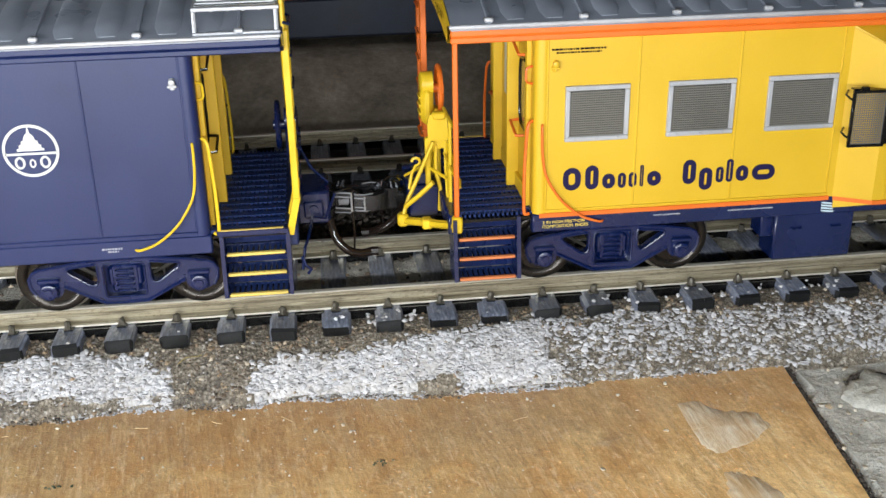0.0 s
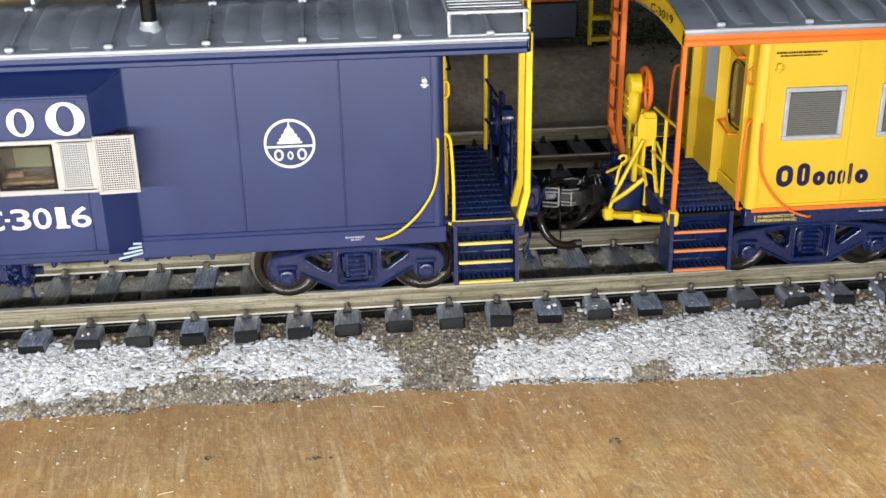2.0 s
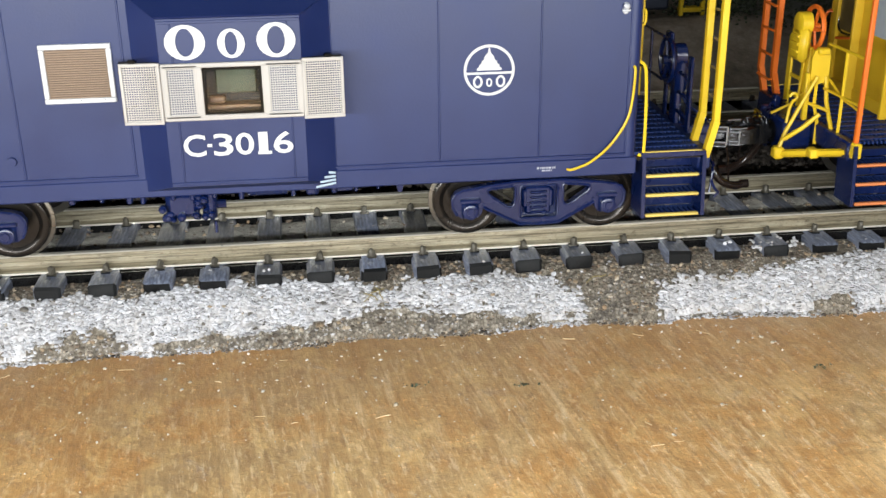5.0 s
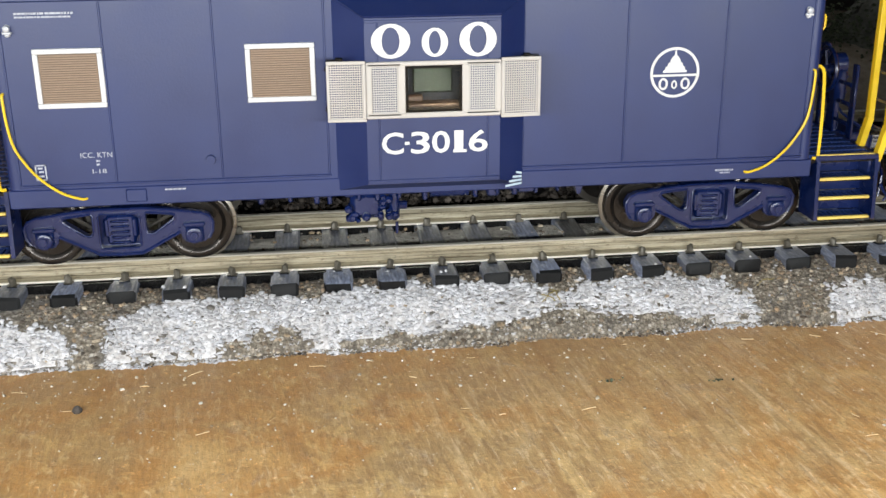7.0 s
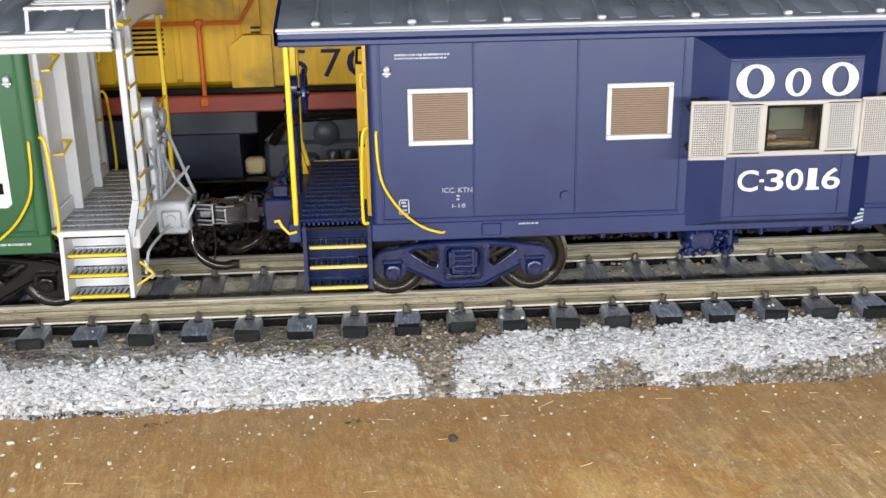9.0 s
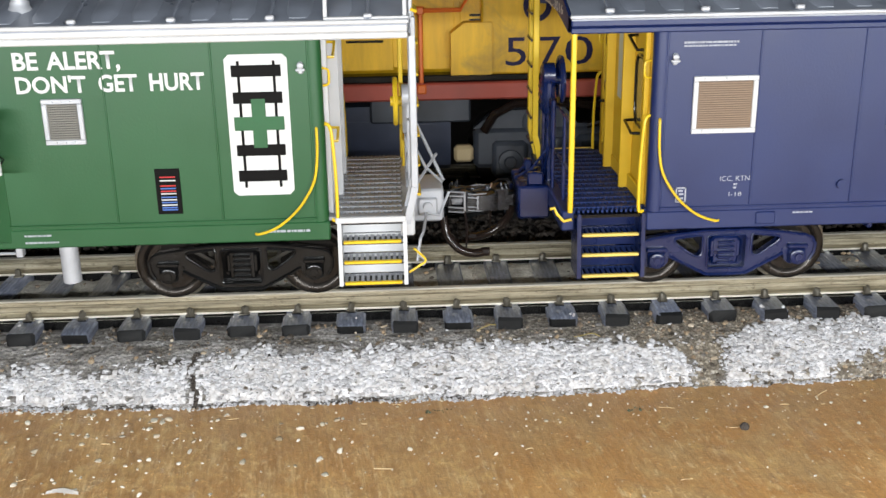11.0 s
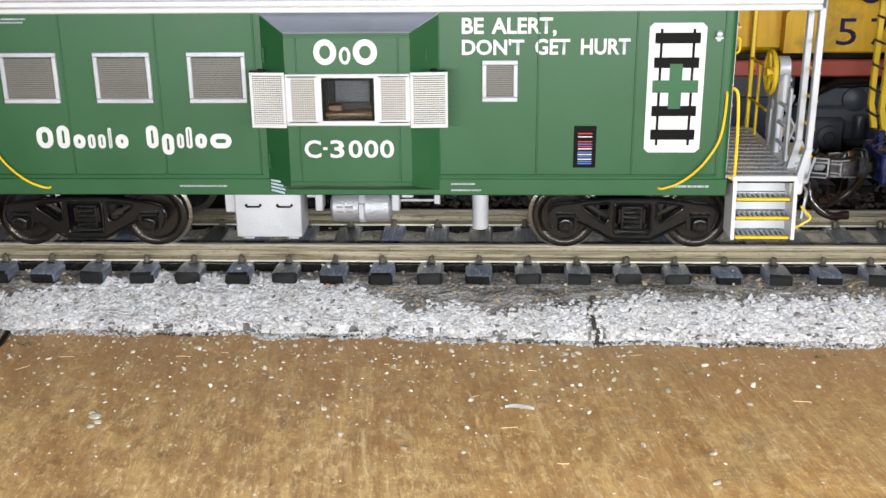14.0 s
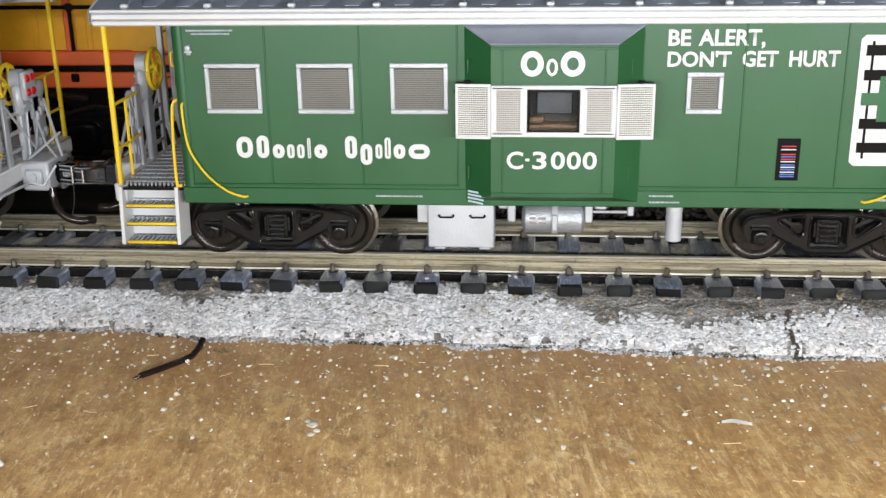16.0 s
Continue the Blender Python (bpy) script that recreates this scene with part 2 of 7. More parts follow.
def dirt():
    """Glued dirt: coarse grains, and a grey smear with black streaks towards one end."""
    n = Nodes("glued_dirt_ballast")
    v = n.place()
    a, b = n.noise(v, 2.2, 5), n.noise(v, 26, 5, 0.75)
    cells = n.add("ShaderNodeTexVoronoi", Scale=24.0)
    n.link(v, cells.inputs["Vector"])
    value = n.add("ShaderNodeSeparateColor")
    n.link(cells.outputs["Color"], value.inputs["Color"])
    grit = n.ramp(value.outputs[0], (0.0, srgb(86, 80, 72)), (0.5, srgb(134, 126, 114)), (0.85, srgb(172, 163, 148)), (1.0, srgb(206, 200, 190)))
    gaps = n.ramp(cells.outputs["Distance"], (0.3, (1, 1, 1)), (0.7, (0.5, 0.47, 0.44)))
    grains_ = n.mix(1.0, grit, gaps, "MULTIPLY")
    stain = n.ramp(a, (0.38, srgb(88, 82, 76)), (0.65, srgb(142, 130, 112)))
    brown = n.mix(0.35, grains_, stain)
    streak = n.noise(n.place(0.9, 5, 2), 2.0, 6, 0.7, 0.6)
    smear = n.ramp(streak, (0.38, srgb(40, 38, 38)), (0.5, srgb(112, 110, 110)), (0.62, srgb(160, 158, 158)), (0.72, srgb(204, 203, 205)))
    axis = n.add("ShaderNodeSeparateXYZ")
    n.link(v, axis.inputs[0])
    where = n.add("ShaderNodeMath")
    where.operation = "ADD"
    n.link(axis.outputs["X"], where.inputs[0])
    wander = n.add("ShaderNodeMath")
    wander.operation = "MULTIPLY"
    n.link(a, wander.inputs[0])
    wander.inputs[1].default_value = 6.0
    n.link(wander.outputs[0], where.inputs[1])
    span = n.add("ShaderNodeMapRange")
    span.inputs["From Min"].default_value, span.inputs["From Max"].default_value = -0.5, -4.0
    n.link(where.outputs[0], span.inputs["Value"])
    mixed = n.mix(span.outputs[0], brown, n.mix(0.3, smear, grains_))
    inner = n.add("ShaderNodeMapRange")
    inner.inputs["From Min"].default_value, inner.inputs["From Max"].default_value = -0.95, -0.6
    n.link(axis.outputs["Y"], inner.inputs["Value"])
    glue = n.ramp(n.noise(v, 6.0, 6, 0.7), (0.3, srgb(112, 108, 102)), (0.52, srgb(178, 174, 166)), (0.75, srgb(214, 210, 202)))
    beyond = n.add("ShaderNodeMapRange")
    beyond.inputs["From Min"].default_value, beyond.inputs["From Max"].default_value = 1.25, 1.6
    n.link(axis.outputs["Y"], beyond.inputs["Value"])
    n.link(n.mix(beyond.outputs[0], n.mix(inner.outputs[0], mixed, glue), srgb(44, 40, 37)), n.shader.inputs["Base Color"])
    n.shader.inputs["Roughness"].default_value = 0.62
    n.bump(n.mix(0.5, b, cells.outputs["Distance"]), 0.06, 0.8)
    return n.mat




def plywood():
    """Bare, glue-stained plywood: varnish-like stains, sharp pale and dark streaks along the grain, mud towards one end."""
    n = Nodes("stained_plywood")
    w = n.place()
    blot, cloud = n.noise(w, 0.42, 6, 0.62, 0.9), n.noise(w, 1.0, 6, 0.66, 1.4)
    glue, speck = n.noise(w, 2.6, 6, 0.72, 0.8), n.noise(w, 13.0, 4, 0.75)
    # Broad stains.
    base = n.ramp(blot, (0.30, srgb(146, 118, 80)), (0.44, srgb(170, 136, 88)), (0.54, srgb(172, 126, 72)), (0.64, srgb(190, 150, 94)), (0.74, srgb(204, 170, 116)))
    base = n.mix(n.ramp(cloud, (0.30, (0.55, 0.55, 0.55)), (0.45, (0, 0, 0))), base, srgb(148, 108, 64))
    base = n.mix(n.ramp(cloud, (0.55, (0, 0, 0)), (0.72, (0.6, 0.6, 0.6))), base, srgb(196, 164, 112))
    # Mud rubbed over the board at one end.
    axis, mud_span = n.add("ShaderNodeSeparateXYZ"), n.add("ShaderNodeMapRange")
    n.link(w, axis.inputs[0])
    n.link(axis.outputs["X"], mud_span.inputs["Value"])
    for key, value in (("From Min", -4.0), ("From Max", -13.0), ("To Max", 0.82)):
        mud_span.inputs[key].default_value = value
    smear = n.noise(n.place(1.3, 0.8, 1, 10), 1.3, 7, 0.7, 0.25)
    mud = n.ramp(smear, (0.30, srgb(124, 94, 62)), (0.46, srgb(154, 118, 78)), (0.56, srgb(172, 136, 90)), (0.70, srgb(202, 168, 118)))
    for wide, along, seed, lo, hi, tone in ((2.0, 1.1, 9, 0.46, 0.36, (112, 82, 52)), (3.2, 1.7, 11, 0.55, 0.63, (204, 174, 126)), (7.0, 3.6, 10, 0.59, 0.65, (228, 206, 162)), (8.0, 4.2, 7, 0.40, 0.34, (104, 78, 52))):
        rub = n.noise(n.place(wide, along, 1, seed), 1.7, 7, 0.72, 0.3)
        mud = n.mix(n.ramp(rub, *sorted(((lo, (0, 0, 0)), (hi, (0.9,) * 3)))), mud, srgb(*tone))
    base = n.mix(mud_span.outputs[0], base, mud)
    # Where the grain is scraped bare, and where it lies under stains.
    bare, beside = n.add("ShaderNodeMapRange"), n.add("ShaderNodeMapRange")
    n.link(axis.outputs["X"], bare.inputs["Value"])
    bare.inputs["From Min"].default_value, bare.inputs["From Max"].default_value = -20.0, 12.0
    worn = n.ramp(bare.outputs[0], (0.0, (0.45,) * 3), (0.16, (0.5,) * 3), (0.24, (1, 1, 1)), (0.36, (0.8,) * 3), (0.46, (0.22,) * 3), (0.56, (0.25,) * 3), (0.64, (0.72,) * 3), (0.78, (0.72,) * 3), (0.86, (0.55,) * 3))
    n.link(axis.outputs["Y"], beside.inputs["Value"])
    beside.inputs["From Min"].default_value, beside.inputs["From Max"].default_value = -4.6, -2.1
    # The grain: long dark lines, shorter and sharper pale scratches, fine fibres.
    for wide, along, turn, rough, lo, hi, amount, tone in ((14.0, 1.6, 7, 0.7, 0.58, 0.64, 0.6, (222, 198, 158)), (13.0, 1.4, 9, 0.7, 0.41, 0.35, 0.5, (112, 80, 50)), (3.2, 0.30, 5, 0.62, 0.47, 0.39, 0.72, (136, 97, 56)), (7.5, 0.5, 8, 0.6, 0.44, 0.36, 0.6, (124, 88, 52)),
                                                          (4.2, 0.34, 9, 0.6, 0.54, 0.62, 0.58, (204, 172, 120)), (6.5, 0.45, 6, 0.6, 0.56, 0.66, 0.62, (216, 188, 142))):
        line = n.noise(n.place(wide, along, 1, turn), 1.6, 5, rough, 0.35)
        mask = n.ramp(line, *sorted(((lo, (0, 0, 0)), (hi, (amount,) * 3))))
        where = n.ramp(n.noise(n.place(0.8, 0.4, 1, turn), 0.9 + 0.13 * turn, 4, 0.6, 0.8), (0.37, (0.08, 0.08, 0.08)), (0.54, (1, 1, 1)))
        muddy = n.ramp(mud_span.outputs[0], (0.2, (1, 1, 1)), (0.8, (0.75, 0.75, 0.75)))
        share = n.mix(1.0, n.mix(1.0, where, muddy, "MULTIPLY"), worn, "MULTIPLY")
        base = n.mix(n.mix(1.0, mask, share, "MULTIPLY"), base, srgb(*tone))
    # Soft, cloudy stains, and a redder, damper strip beside the gravel.
    for size, seed, lo, hi, amount, tone in ((1.7, 2, 0.54, 0.66, 0.5, (206, 172, 112)), (2.3, 4, 0.45, 0.34, 0.42, (132, 98, 64)), (5.5, 3, 0.56, 0.66, 0.4, (214, 186, 134)), (6.5, 6, 0.42, 0.34, 0.3, (126, 94, 64)), (12.0, 1, 0.58, 0.66, 0.4, (222, 198, 154)), (11.0, 5, 0.41, 0.34, 0.4, (112, 84, 58))):
        stain = n.noise(n.place(1.15, 0.8 if size < 7 else 0.3, 1, 6 + seed), size, 6, 0.66, 1.2 if size < 7 else 0.5)
        base = n.mix(n.ramp(stain, *sorted(((lo, (0, 0, 0)), (hi, (amount,) * 3)))), base, srgb(*tone))
    damp = n.mix(1.0, n.ramp(beside.outputs[0], (0.1, (0, 0, 0)), (0.9, (0.62, 0.62, 0.62))), n.ramp(cloud, (0.34, (0.35,) * 3), (0.6, (1, 1, 1))), "MULTIPLY")
    base = n.mix(damp, base, srgb(150, 112, 72))
    fine = n.noise(n.place(26, 2.6, 1, 7), 1.6, 4, 0.7, 0.4)
    base = n.mix(1.0, base, n.ramp(fine, (0.32, (0.84, 0.83, 0.81)), (0.5, (1, 1, 1)), (0.68, (1.10, 1.10, 1.10))), "MULTIPLY")
    film = n.ramp(glue, (0.60, (0, 0, 0)), (0.72, (0.32, 0.32, 0.32)))
    base = n.mix(film, base, srgb(194, 180, 158))
    pits = n.ramp(speck, (0.24, (0.55, 0.5, 0.46)), (0.36, (1, 1, 1)), (0.61, (1, 1, 1)), (0.68, (1.5, 1.5, 1.5)))
    # Less stained and paler towards the board's end; lifted further against weaker light there.
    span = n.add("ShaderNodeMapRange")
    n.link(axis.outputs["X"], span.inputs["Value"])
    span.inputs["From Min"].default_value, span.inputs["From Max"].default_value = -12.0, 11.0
    end_gain = n.ramp(span.outputs[0], (0.0, (1.28, 1.28, 1.30)), (0.3, (1.22, 1.23, 1.25)), (0.6, (1.34, 1.38, 1.5)), (0.85, (1.52, 1.64, 1.95)), (1.0, (1.75, 1.95, 2.4)))
    base = n.mix(1.0, base, end_gain, "MULTIPLY")
    n.link(n.mix(1.0, base, pits, "MULTIPLY"), n.shader.inputs["Base Color"])
    n.link(n.ramp(glue, (0.3, (0.6,) * 3), (0.58, (0.42,) * 3), (0.68, (0.18,) * 3)), n.shader.inputs["Roughness"])
    n.bump(n.mix(0.5, glue, speck), 0.045, 0.5)
    return n.mat


def glue_film():
    """A scraped film of whitish glue through which the grain shows."""
    n = Nodes("scraped_glue_film")
    line, cloud = n.noise(n.place(7, 0.8, 1, 5), 1.6, 6, 0.7, 0.4), n.noise(n.place(), 2.4, 5, 0.65, 0.8)
    base = n.ramp(line, (0.34, srgb(196, 158, 112)), (0.5, srgb(226, 206, 178)), (0.66, srgb(242, 230, 212)))
    n.link(n.mix(n.ramp(cloud, (0.36, (0.65,) * 3), (0.55, (0, 0, 0))), base, srgb(208, 172, 124)), n.shader.inputs["Base Color"])
    n.shader.inputs["Roughness"].default_value = 0.4
    n.bump(line, 0.03, 0.5)
    return n.mat


def plaster(name, dark, light, scale=1.6):
    n = Nodes(name)
    v = n.place()
    a, b = n.noise(v, scale, 6, 0.72, 0.05), n.noise(v, scale * 9, 4)
    base = n.ramp(a, (0.32, dark), (0.68, light))
    tone = n.ramp(b, (0.3, (0.75, 0.75, 0.75)), (0.7, (1.08, 1.08, 1.08)))
    n.link(n.mix(1.0, base, tone, "MULTIPLY"), n.shader.inputs["Base Color"])
    n.shader.inputs["Roughness"].default_value = 0.85
    n.bump(a, 0.12, 0.7)
    return n.mat


RAIL, LIT_RAIL, TIE, DIRT, PLYWOOD, PACKED = rail_metal("nickel_silver_rail"), rail_metal("lit_nickel_rail", 1.5), tie_plastic(), dirt(), plywood(), packed_gravel()
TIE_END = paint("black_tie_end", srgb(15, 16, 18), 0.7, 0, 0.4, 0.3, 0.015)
CLIP = paint("tarnished_spike_metal", srgb(98, 93, 83), 0.45, 0.3, 0.4)
RAIL_BRIGHT = paint("rubbed_top_foot_glint", srgb(228, 222, 208), 0.3, 0.5, 0.12)
GRAVEL = grains("white_gravel", srgb(178, 177, 180), srgb(196, 195, 199), srgb(216, 215, 219), odd=srgb(112, 107, 101))
LOOSE_GRAVEL = grains("loose_white_stone", srgb(160, 142, 116), srgb(198, 186, 166), srgb(226, 220, 210))
BROWN_GRAVEL = grains("brown_gravel", srgb(64, 57, 50), srgb(118, 103, 88), srgb(196, 184, 166), 0.7, ((0.48, srgb(158, 134, 106)), (0.62, srgb(98, 96, 95)), (0.82, srgb(156, 136, 110))))
PLASTER = plaster("grey_plaster_ground", srgb(176, 174, 167), srgb(232, 230, 224), 2.4)
GLUE_FILM = glue_film()
YARD = plaster("grey_yard_ground", srgb(116, 105, 93), srgb(178, 164, 148), 0.9)
OUTCROP = plaster("dim_grey_rock", srgb(66, 66, 60), srgb(128, 128, 120), 1.2)
ROCK = plaster("pale_rock_plaster", srgb(160, 158, 150), srgb(226, 224, 216), 2.2)
GLUE = plain("dried_glue", srgb(196, 188, 172), 0.08)
SPLINTER = plain("pale_splinter_wood", srgb(214, 190, 150), 0.6)
STRAW = plain("dry_straw", srgb(150, 134, 84), 0.6)
SOIL_SHADE = grains("dark_soil_and_shade", srgb(36, 31, 28), srgb(62, 55, 50), srgb(92, 84, 77), 0.9)
SCRUB = grains("green_scrub", srgb(52, 58, 44), srgb(70, 80, 58), srgb(96, 102, 80), 0.8)
WALL_PAINT = plaster("room_wall_paint", srgb(130, 126, 118), srgb(156, 152, 144), 0.1)


# ---- mesh helpers ----
class Shape:
    """Vertices and faces of one mesh, in prototype metres."""

    def __init__(self):
        self.v, self.f = [], []

    def add(self, verts, faces):
        n = len(self.v)
        self.v += [tuple(p) for p in verts]
        self.f += [tuple(i + n for i in face) for face in faces]
        return self

    def box(self, x0, x1, y0, y1, z0, z1, b=0.0):
        if x0 > x1:
            x0, x1 = x1, x0
        if y0 > y1:
            y0, y1 = y1, y0
        b = min(b, (x1 - x0) * 0.45, (y1 - y0) * 0.45, (z1 - z0) * 0.45)
        if b <= 0:
            v = [(x, y, z) for x in (x0, x1) for y in (y0, y1) for z in (z0, z1)]
            return self.add(v, [(0, 1, 3, 2), (4, 6, 7, 5), (0, 4, 5, 1), (2, 3, 7, 6), (0, 2, 6, 4), (1, 5, 7, 3)])
        lo, hi, v = (x0, y0, z0), (x1, y1, z1), []
        for i in range(8):
            side = [(i >> 2) & 1, (i >> 1) & 1, i & 1]
            for axis in range(3):
                v.append(tuple((hi[k] if side[k] else lo[k]) if k == axis else (hi[k] - b if side[k] else lo[k] + b) for k in range(3)))
        at = lambda i, axis: 3 * i + axis
        f = [(at(0, 0), at(1, 0), at(3, 0), at(2, 0)), (at(4, 0), at(6, 0), at(7, 0), at(5, 0)),
             (at(0, 1), at(4, 1), at(5, 1), at(1, 1)), (at(2, 1), at(3, 1), at(7, 1), at(6, 1)),
             (at(0, 2), at(2, 2), at(6, 2), at(4, 2)), (at(1, 2), at(5, 2), at(7, 2), at(3, 2))]
        for axis, bit in ((0, 4), (1, 2), (2, 1)):
            p, q = [a for a in range(3) if a != axis]
            for i in range(8):
                if not i & bit:
                    f.append((at(i, p), at(i | bit, p), at(i | bit, q), at(i, q)))
        f += [(at(i, 0), at(i, 1), at(i, 2)) for i in range(8)]
        return self.add(v, f)

    def tube(self, points, r, n=6, caps=True):
        pts = [Vector(p) for p in points]
        rings, side = [], None
        for i, p in enumerate(pts):
            way = (pts[min(i + 1, len(pts) - 1)] - pts[max(i - 1, 0)]).normalized()
            if side is None:
                side = way.cross(Vector((0.31, 0.17, 0.94)))
                side = (side if side.length > 0.1 else way.cross(Vector((1, 0, 0)))).normalized()
            side = (side - way * side.dot(way)).normalized()
            up = way.cross(side)
            rings.append([p + r * (math.cos(a) * side + math.sin(a) * up) for a in (2 * math.pi * k / n for k in range(n))])
        f = [(i * n + k, i * n + (k + 1) % n, (i + 1) * n + (k + 1) % n, (i + 1) * n + k) for i in range(len(pts) - 1) for k in range(n)]
        if caps:
            f += [tuple(range(n))[::-1], tuple(range((len(pts) - 1) * n, len(pts) * n))]
        return self.add([p for ring in rings for p in ring], f)

    def rod(self, a, b, r, n=8):
        return self.tube([a, b], r, n)

    def lathe(self, centre, axis, profile, n=20):
        """profile: (distance along the axis, radius)."""
        way = Vector(axis).normalized()
        side = way.cross(Vector((0, 0, 1)))
        side = (side if side.length > 0.1 else Vector((1, 0, 0))).normalized()
        up, c, v = way.cross(side), Vector(centre), []
        for d, r in profile:
            v += [c + way * d + r * (math.cos(a) * side + math.sin(a) * up) for a in (2 * math.pi * k / n for k in range(n))]
        m = len(profile)
        f = [(i * n + k, i * n + (k + 1) % n, (i + 1) * n + (k + 1) % n, (i + 1) * n + k) for i in range(m - 1) for k in range(n)]
        f += [tuple(range(n))[::-1], tuple(range((m - 1) * n, m * n))]
        return self.add(v, f)

    def prism(self, outline, axis, a, b):
        """A convex outline of pairs, drawn out along an axis (0, 1, 2) from a to b."""
        n = len(outline)

        def at(p, d):
            q = list(p)
            q.insert(axis, d)
            return tuple(q)
        v = [at(p, a) for p in outline] + [at(p, b) for p in outline]
        f = [tuple(range(n)), tuple(range(2 * n - 1, n - 1, -1))] + [(i, (i + 1) % n, n + (i + 1) % n, n + i) for i in range(n)]
        return self.add(v, f)

    def strip(self, profile, axis, stations, closed=False):
        """An open or closed profile of pairs, drawn out along an axis at several stations."""
        n = len(profile)
        v = []
        for d in stations:
            for p in profile:
                q = list(p)
                q.insert(axis, d)
                v.append(tuple(q))
        m = n if closed else n - 1
        f = [(i * n + k, i * n + (k + 1) % n, (i + 1) * n + (k + 1) % n, (i + 1) * n + k) for i in range(len(stations) - 1) for k in range(m)]
        return self.add(v, f)

    def plate(self, outer, holes, y0, y1):
        """A plate in x and z with holes, from y0 to y1."""
        bm = bmesh.new()
        for loop in (outer, *holes):
            vs = [bm.verts.new((x, y0, z)) for x, z in loop]
            for i in range(len(vs)):
                bm.edges.new((vs[i], vs[(i + 1) % len(vs)]))
        bmesh.ops.triangle_fill(bm, use_beauty=True, edges=bm.edges[:])
        got = bmesh.ops.extrude_face_region(bm, geom=bm.faces[:])
        for e in got["geom"]:
            if isinstance(e, bmesh.types.BMVert):
                e.co.y = y1
        bm.verts.index_update()
        self.add([v.co for v in bm.verts], [[v.index for v in f.verts] for f in bm.faces])
        bm.free()
        return self

    def ring(self, cx, cz, rx, rz, w, y, d=0.006, n=24, wz=None):
        """A flat ring, facing the front."""
        wz, k = wz or w, n
        angles = [radians(360 * i / n) for i in range(n)]
        v = []
        for yy in (y, y - d):
            v += [(cx + rx * math.cos(a), yy, cz + rz * math.sin(a)) for a in angles]
            v += [(cx + (rx - w) * math.cos(a), yy, cz + (rz - wz) * math.sin(a)) for a in angles]
        f = []
        for i in range(n):
            j = (i + 1) % k
            f += [(2 * k + i, 2 * k + j, 3 * k + j, 3 * k + i), (i, j, 2 * k + j, 2 * k + i), (k + i, 3 * k + i, 3 * k + j, k + j)]
        return self.add(v, f)


def flowing(points, n=5):
    """A smooth line through the points."""
    p = [Vector(q) for q in points]
    p = [p[0]] + p + [p[-1]]
    out = []
    for i in range(1, len(p) - 2):
        a, b, c, d = p[i - 1:i + 3]
        for k in range(n):
            t = k / n
            out.append(0.5 * (2 * b + (c - a) * t + (2 * a - 5 * b + 4 * c - d) * t * t + (3 * b - a - 3 * c + d) * t ** 3))
    return out + [p[-1]]


def mesh_of(shape, material, smooth=True, fix=True, angle=38):
    me = bpy.data.meshes.new("mesh")
    me.from_pydata([(x * S, y * S, z * S) for x, y, z in shape.v], [], shape.f)
    me.materials.append(material)
    if fix:
        bm = bmesh.new()
        bm.from_mesh(me)
        bmesh.ops.recalc_face_normals(bm, faces=bm.faces)
        bm.to_mesh(me)
        bm.free()
    if smooth:
        me.shade_smooth()
        me.set_sharp_from_angle(angle=radians(angle))
    return me


def thing(name, label, category, at=(0, 0, 0), turn=0, group="", kind="", data=None):
    ob = new(name, data)
    ob.matrix_basis = Matrix.Translation(Vector(at) * S) @ Matrix.Rotation(radians(turn), 4, "Z")
    return tagged(ob, label, category, group, kind)


def part(name, shape, material, parent, label="", smooth=True, fix=True):
    ob = new(name, shape if isinstance(shape, bpy.types.Mesh) else mesh_of(shape, material, smooth, fix))
    ob.parent = parent
    if label:
        tagged(ob, label)
    return ob


def lettering(name, body, box, y, material, parent, label, depth=0.006, bold=0.0):
    """Raised lettering fitted into the box (x0, x1, z0, z1), facing the front."""
    curve = bpy.data.curves.new("letters", "FONT")
    curve.body, curve.size, curve.offset = body, 1.0, bold
    curve.resolution_u = 3
    temp = bpy.data.objects.new("letters", curve)
    scene.collection.objects.link(temp)
    me = bpy.data.meshes.new_from_object(temp.evaluated_get(bpy.context.evaluated_depsgraph_get()))
    bpy.data.objects.remove(temp)
    xs, zs = [v.co.x for v in me.vertices], [v.co.y for v in me.vertices]
    x0, x1, z0, z1 = box
    sx, sz = (x1 - x0) / (max(xs) - min(xs)), (z1 - z0) / (max(zs) - min(zs))
    for v in me.vertices:
        v.co = Vector((x0 + (v.co.x - min(xs)) * sx, y - depth, z0 + (v.co.y - min(zs)) * sz)) * S
    me.materials.append(material)
    bpy.data.curves.remove(curve)
    return part(name, me, material, parent, label)


def bars(name, rows, y, material, parent, label):
    """Small unreadable writing: a row of short dashes for each (x0, x1, z, height)."""
    s, r = Shape(), random.Random(7)
    for x0, x1, z, h in rows:
        x = x0
        while x < x1:
            w = min(h * r.uniform(0.5, 2.6), x1 - x)
            s.box(x, x + w, y - 0.004, y, z, z + h)
            x += w + h * r.uniform(0.3, 0.6)
    return tagged(part(name, s, material, parent, smooth=False), label, kind="stuff")


# ---- the large structure ----
def smooth_table(x, *pairs):
    return float(np.interp(x, [p[0] for p in pairs], [p[1] for p in pairs]))


def wobble(x, y, scale, seed=0.0):
    return noise.noise(Vector((x * scale + seed, y * scale - seed, seed * 0.37)))


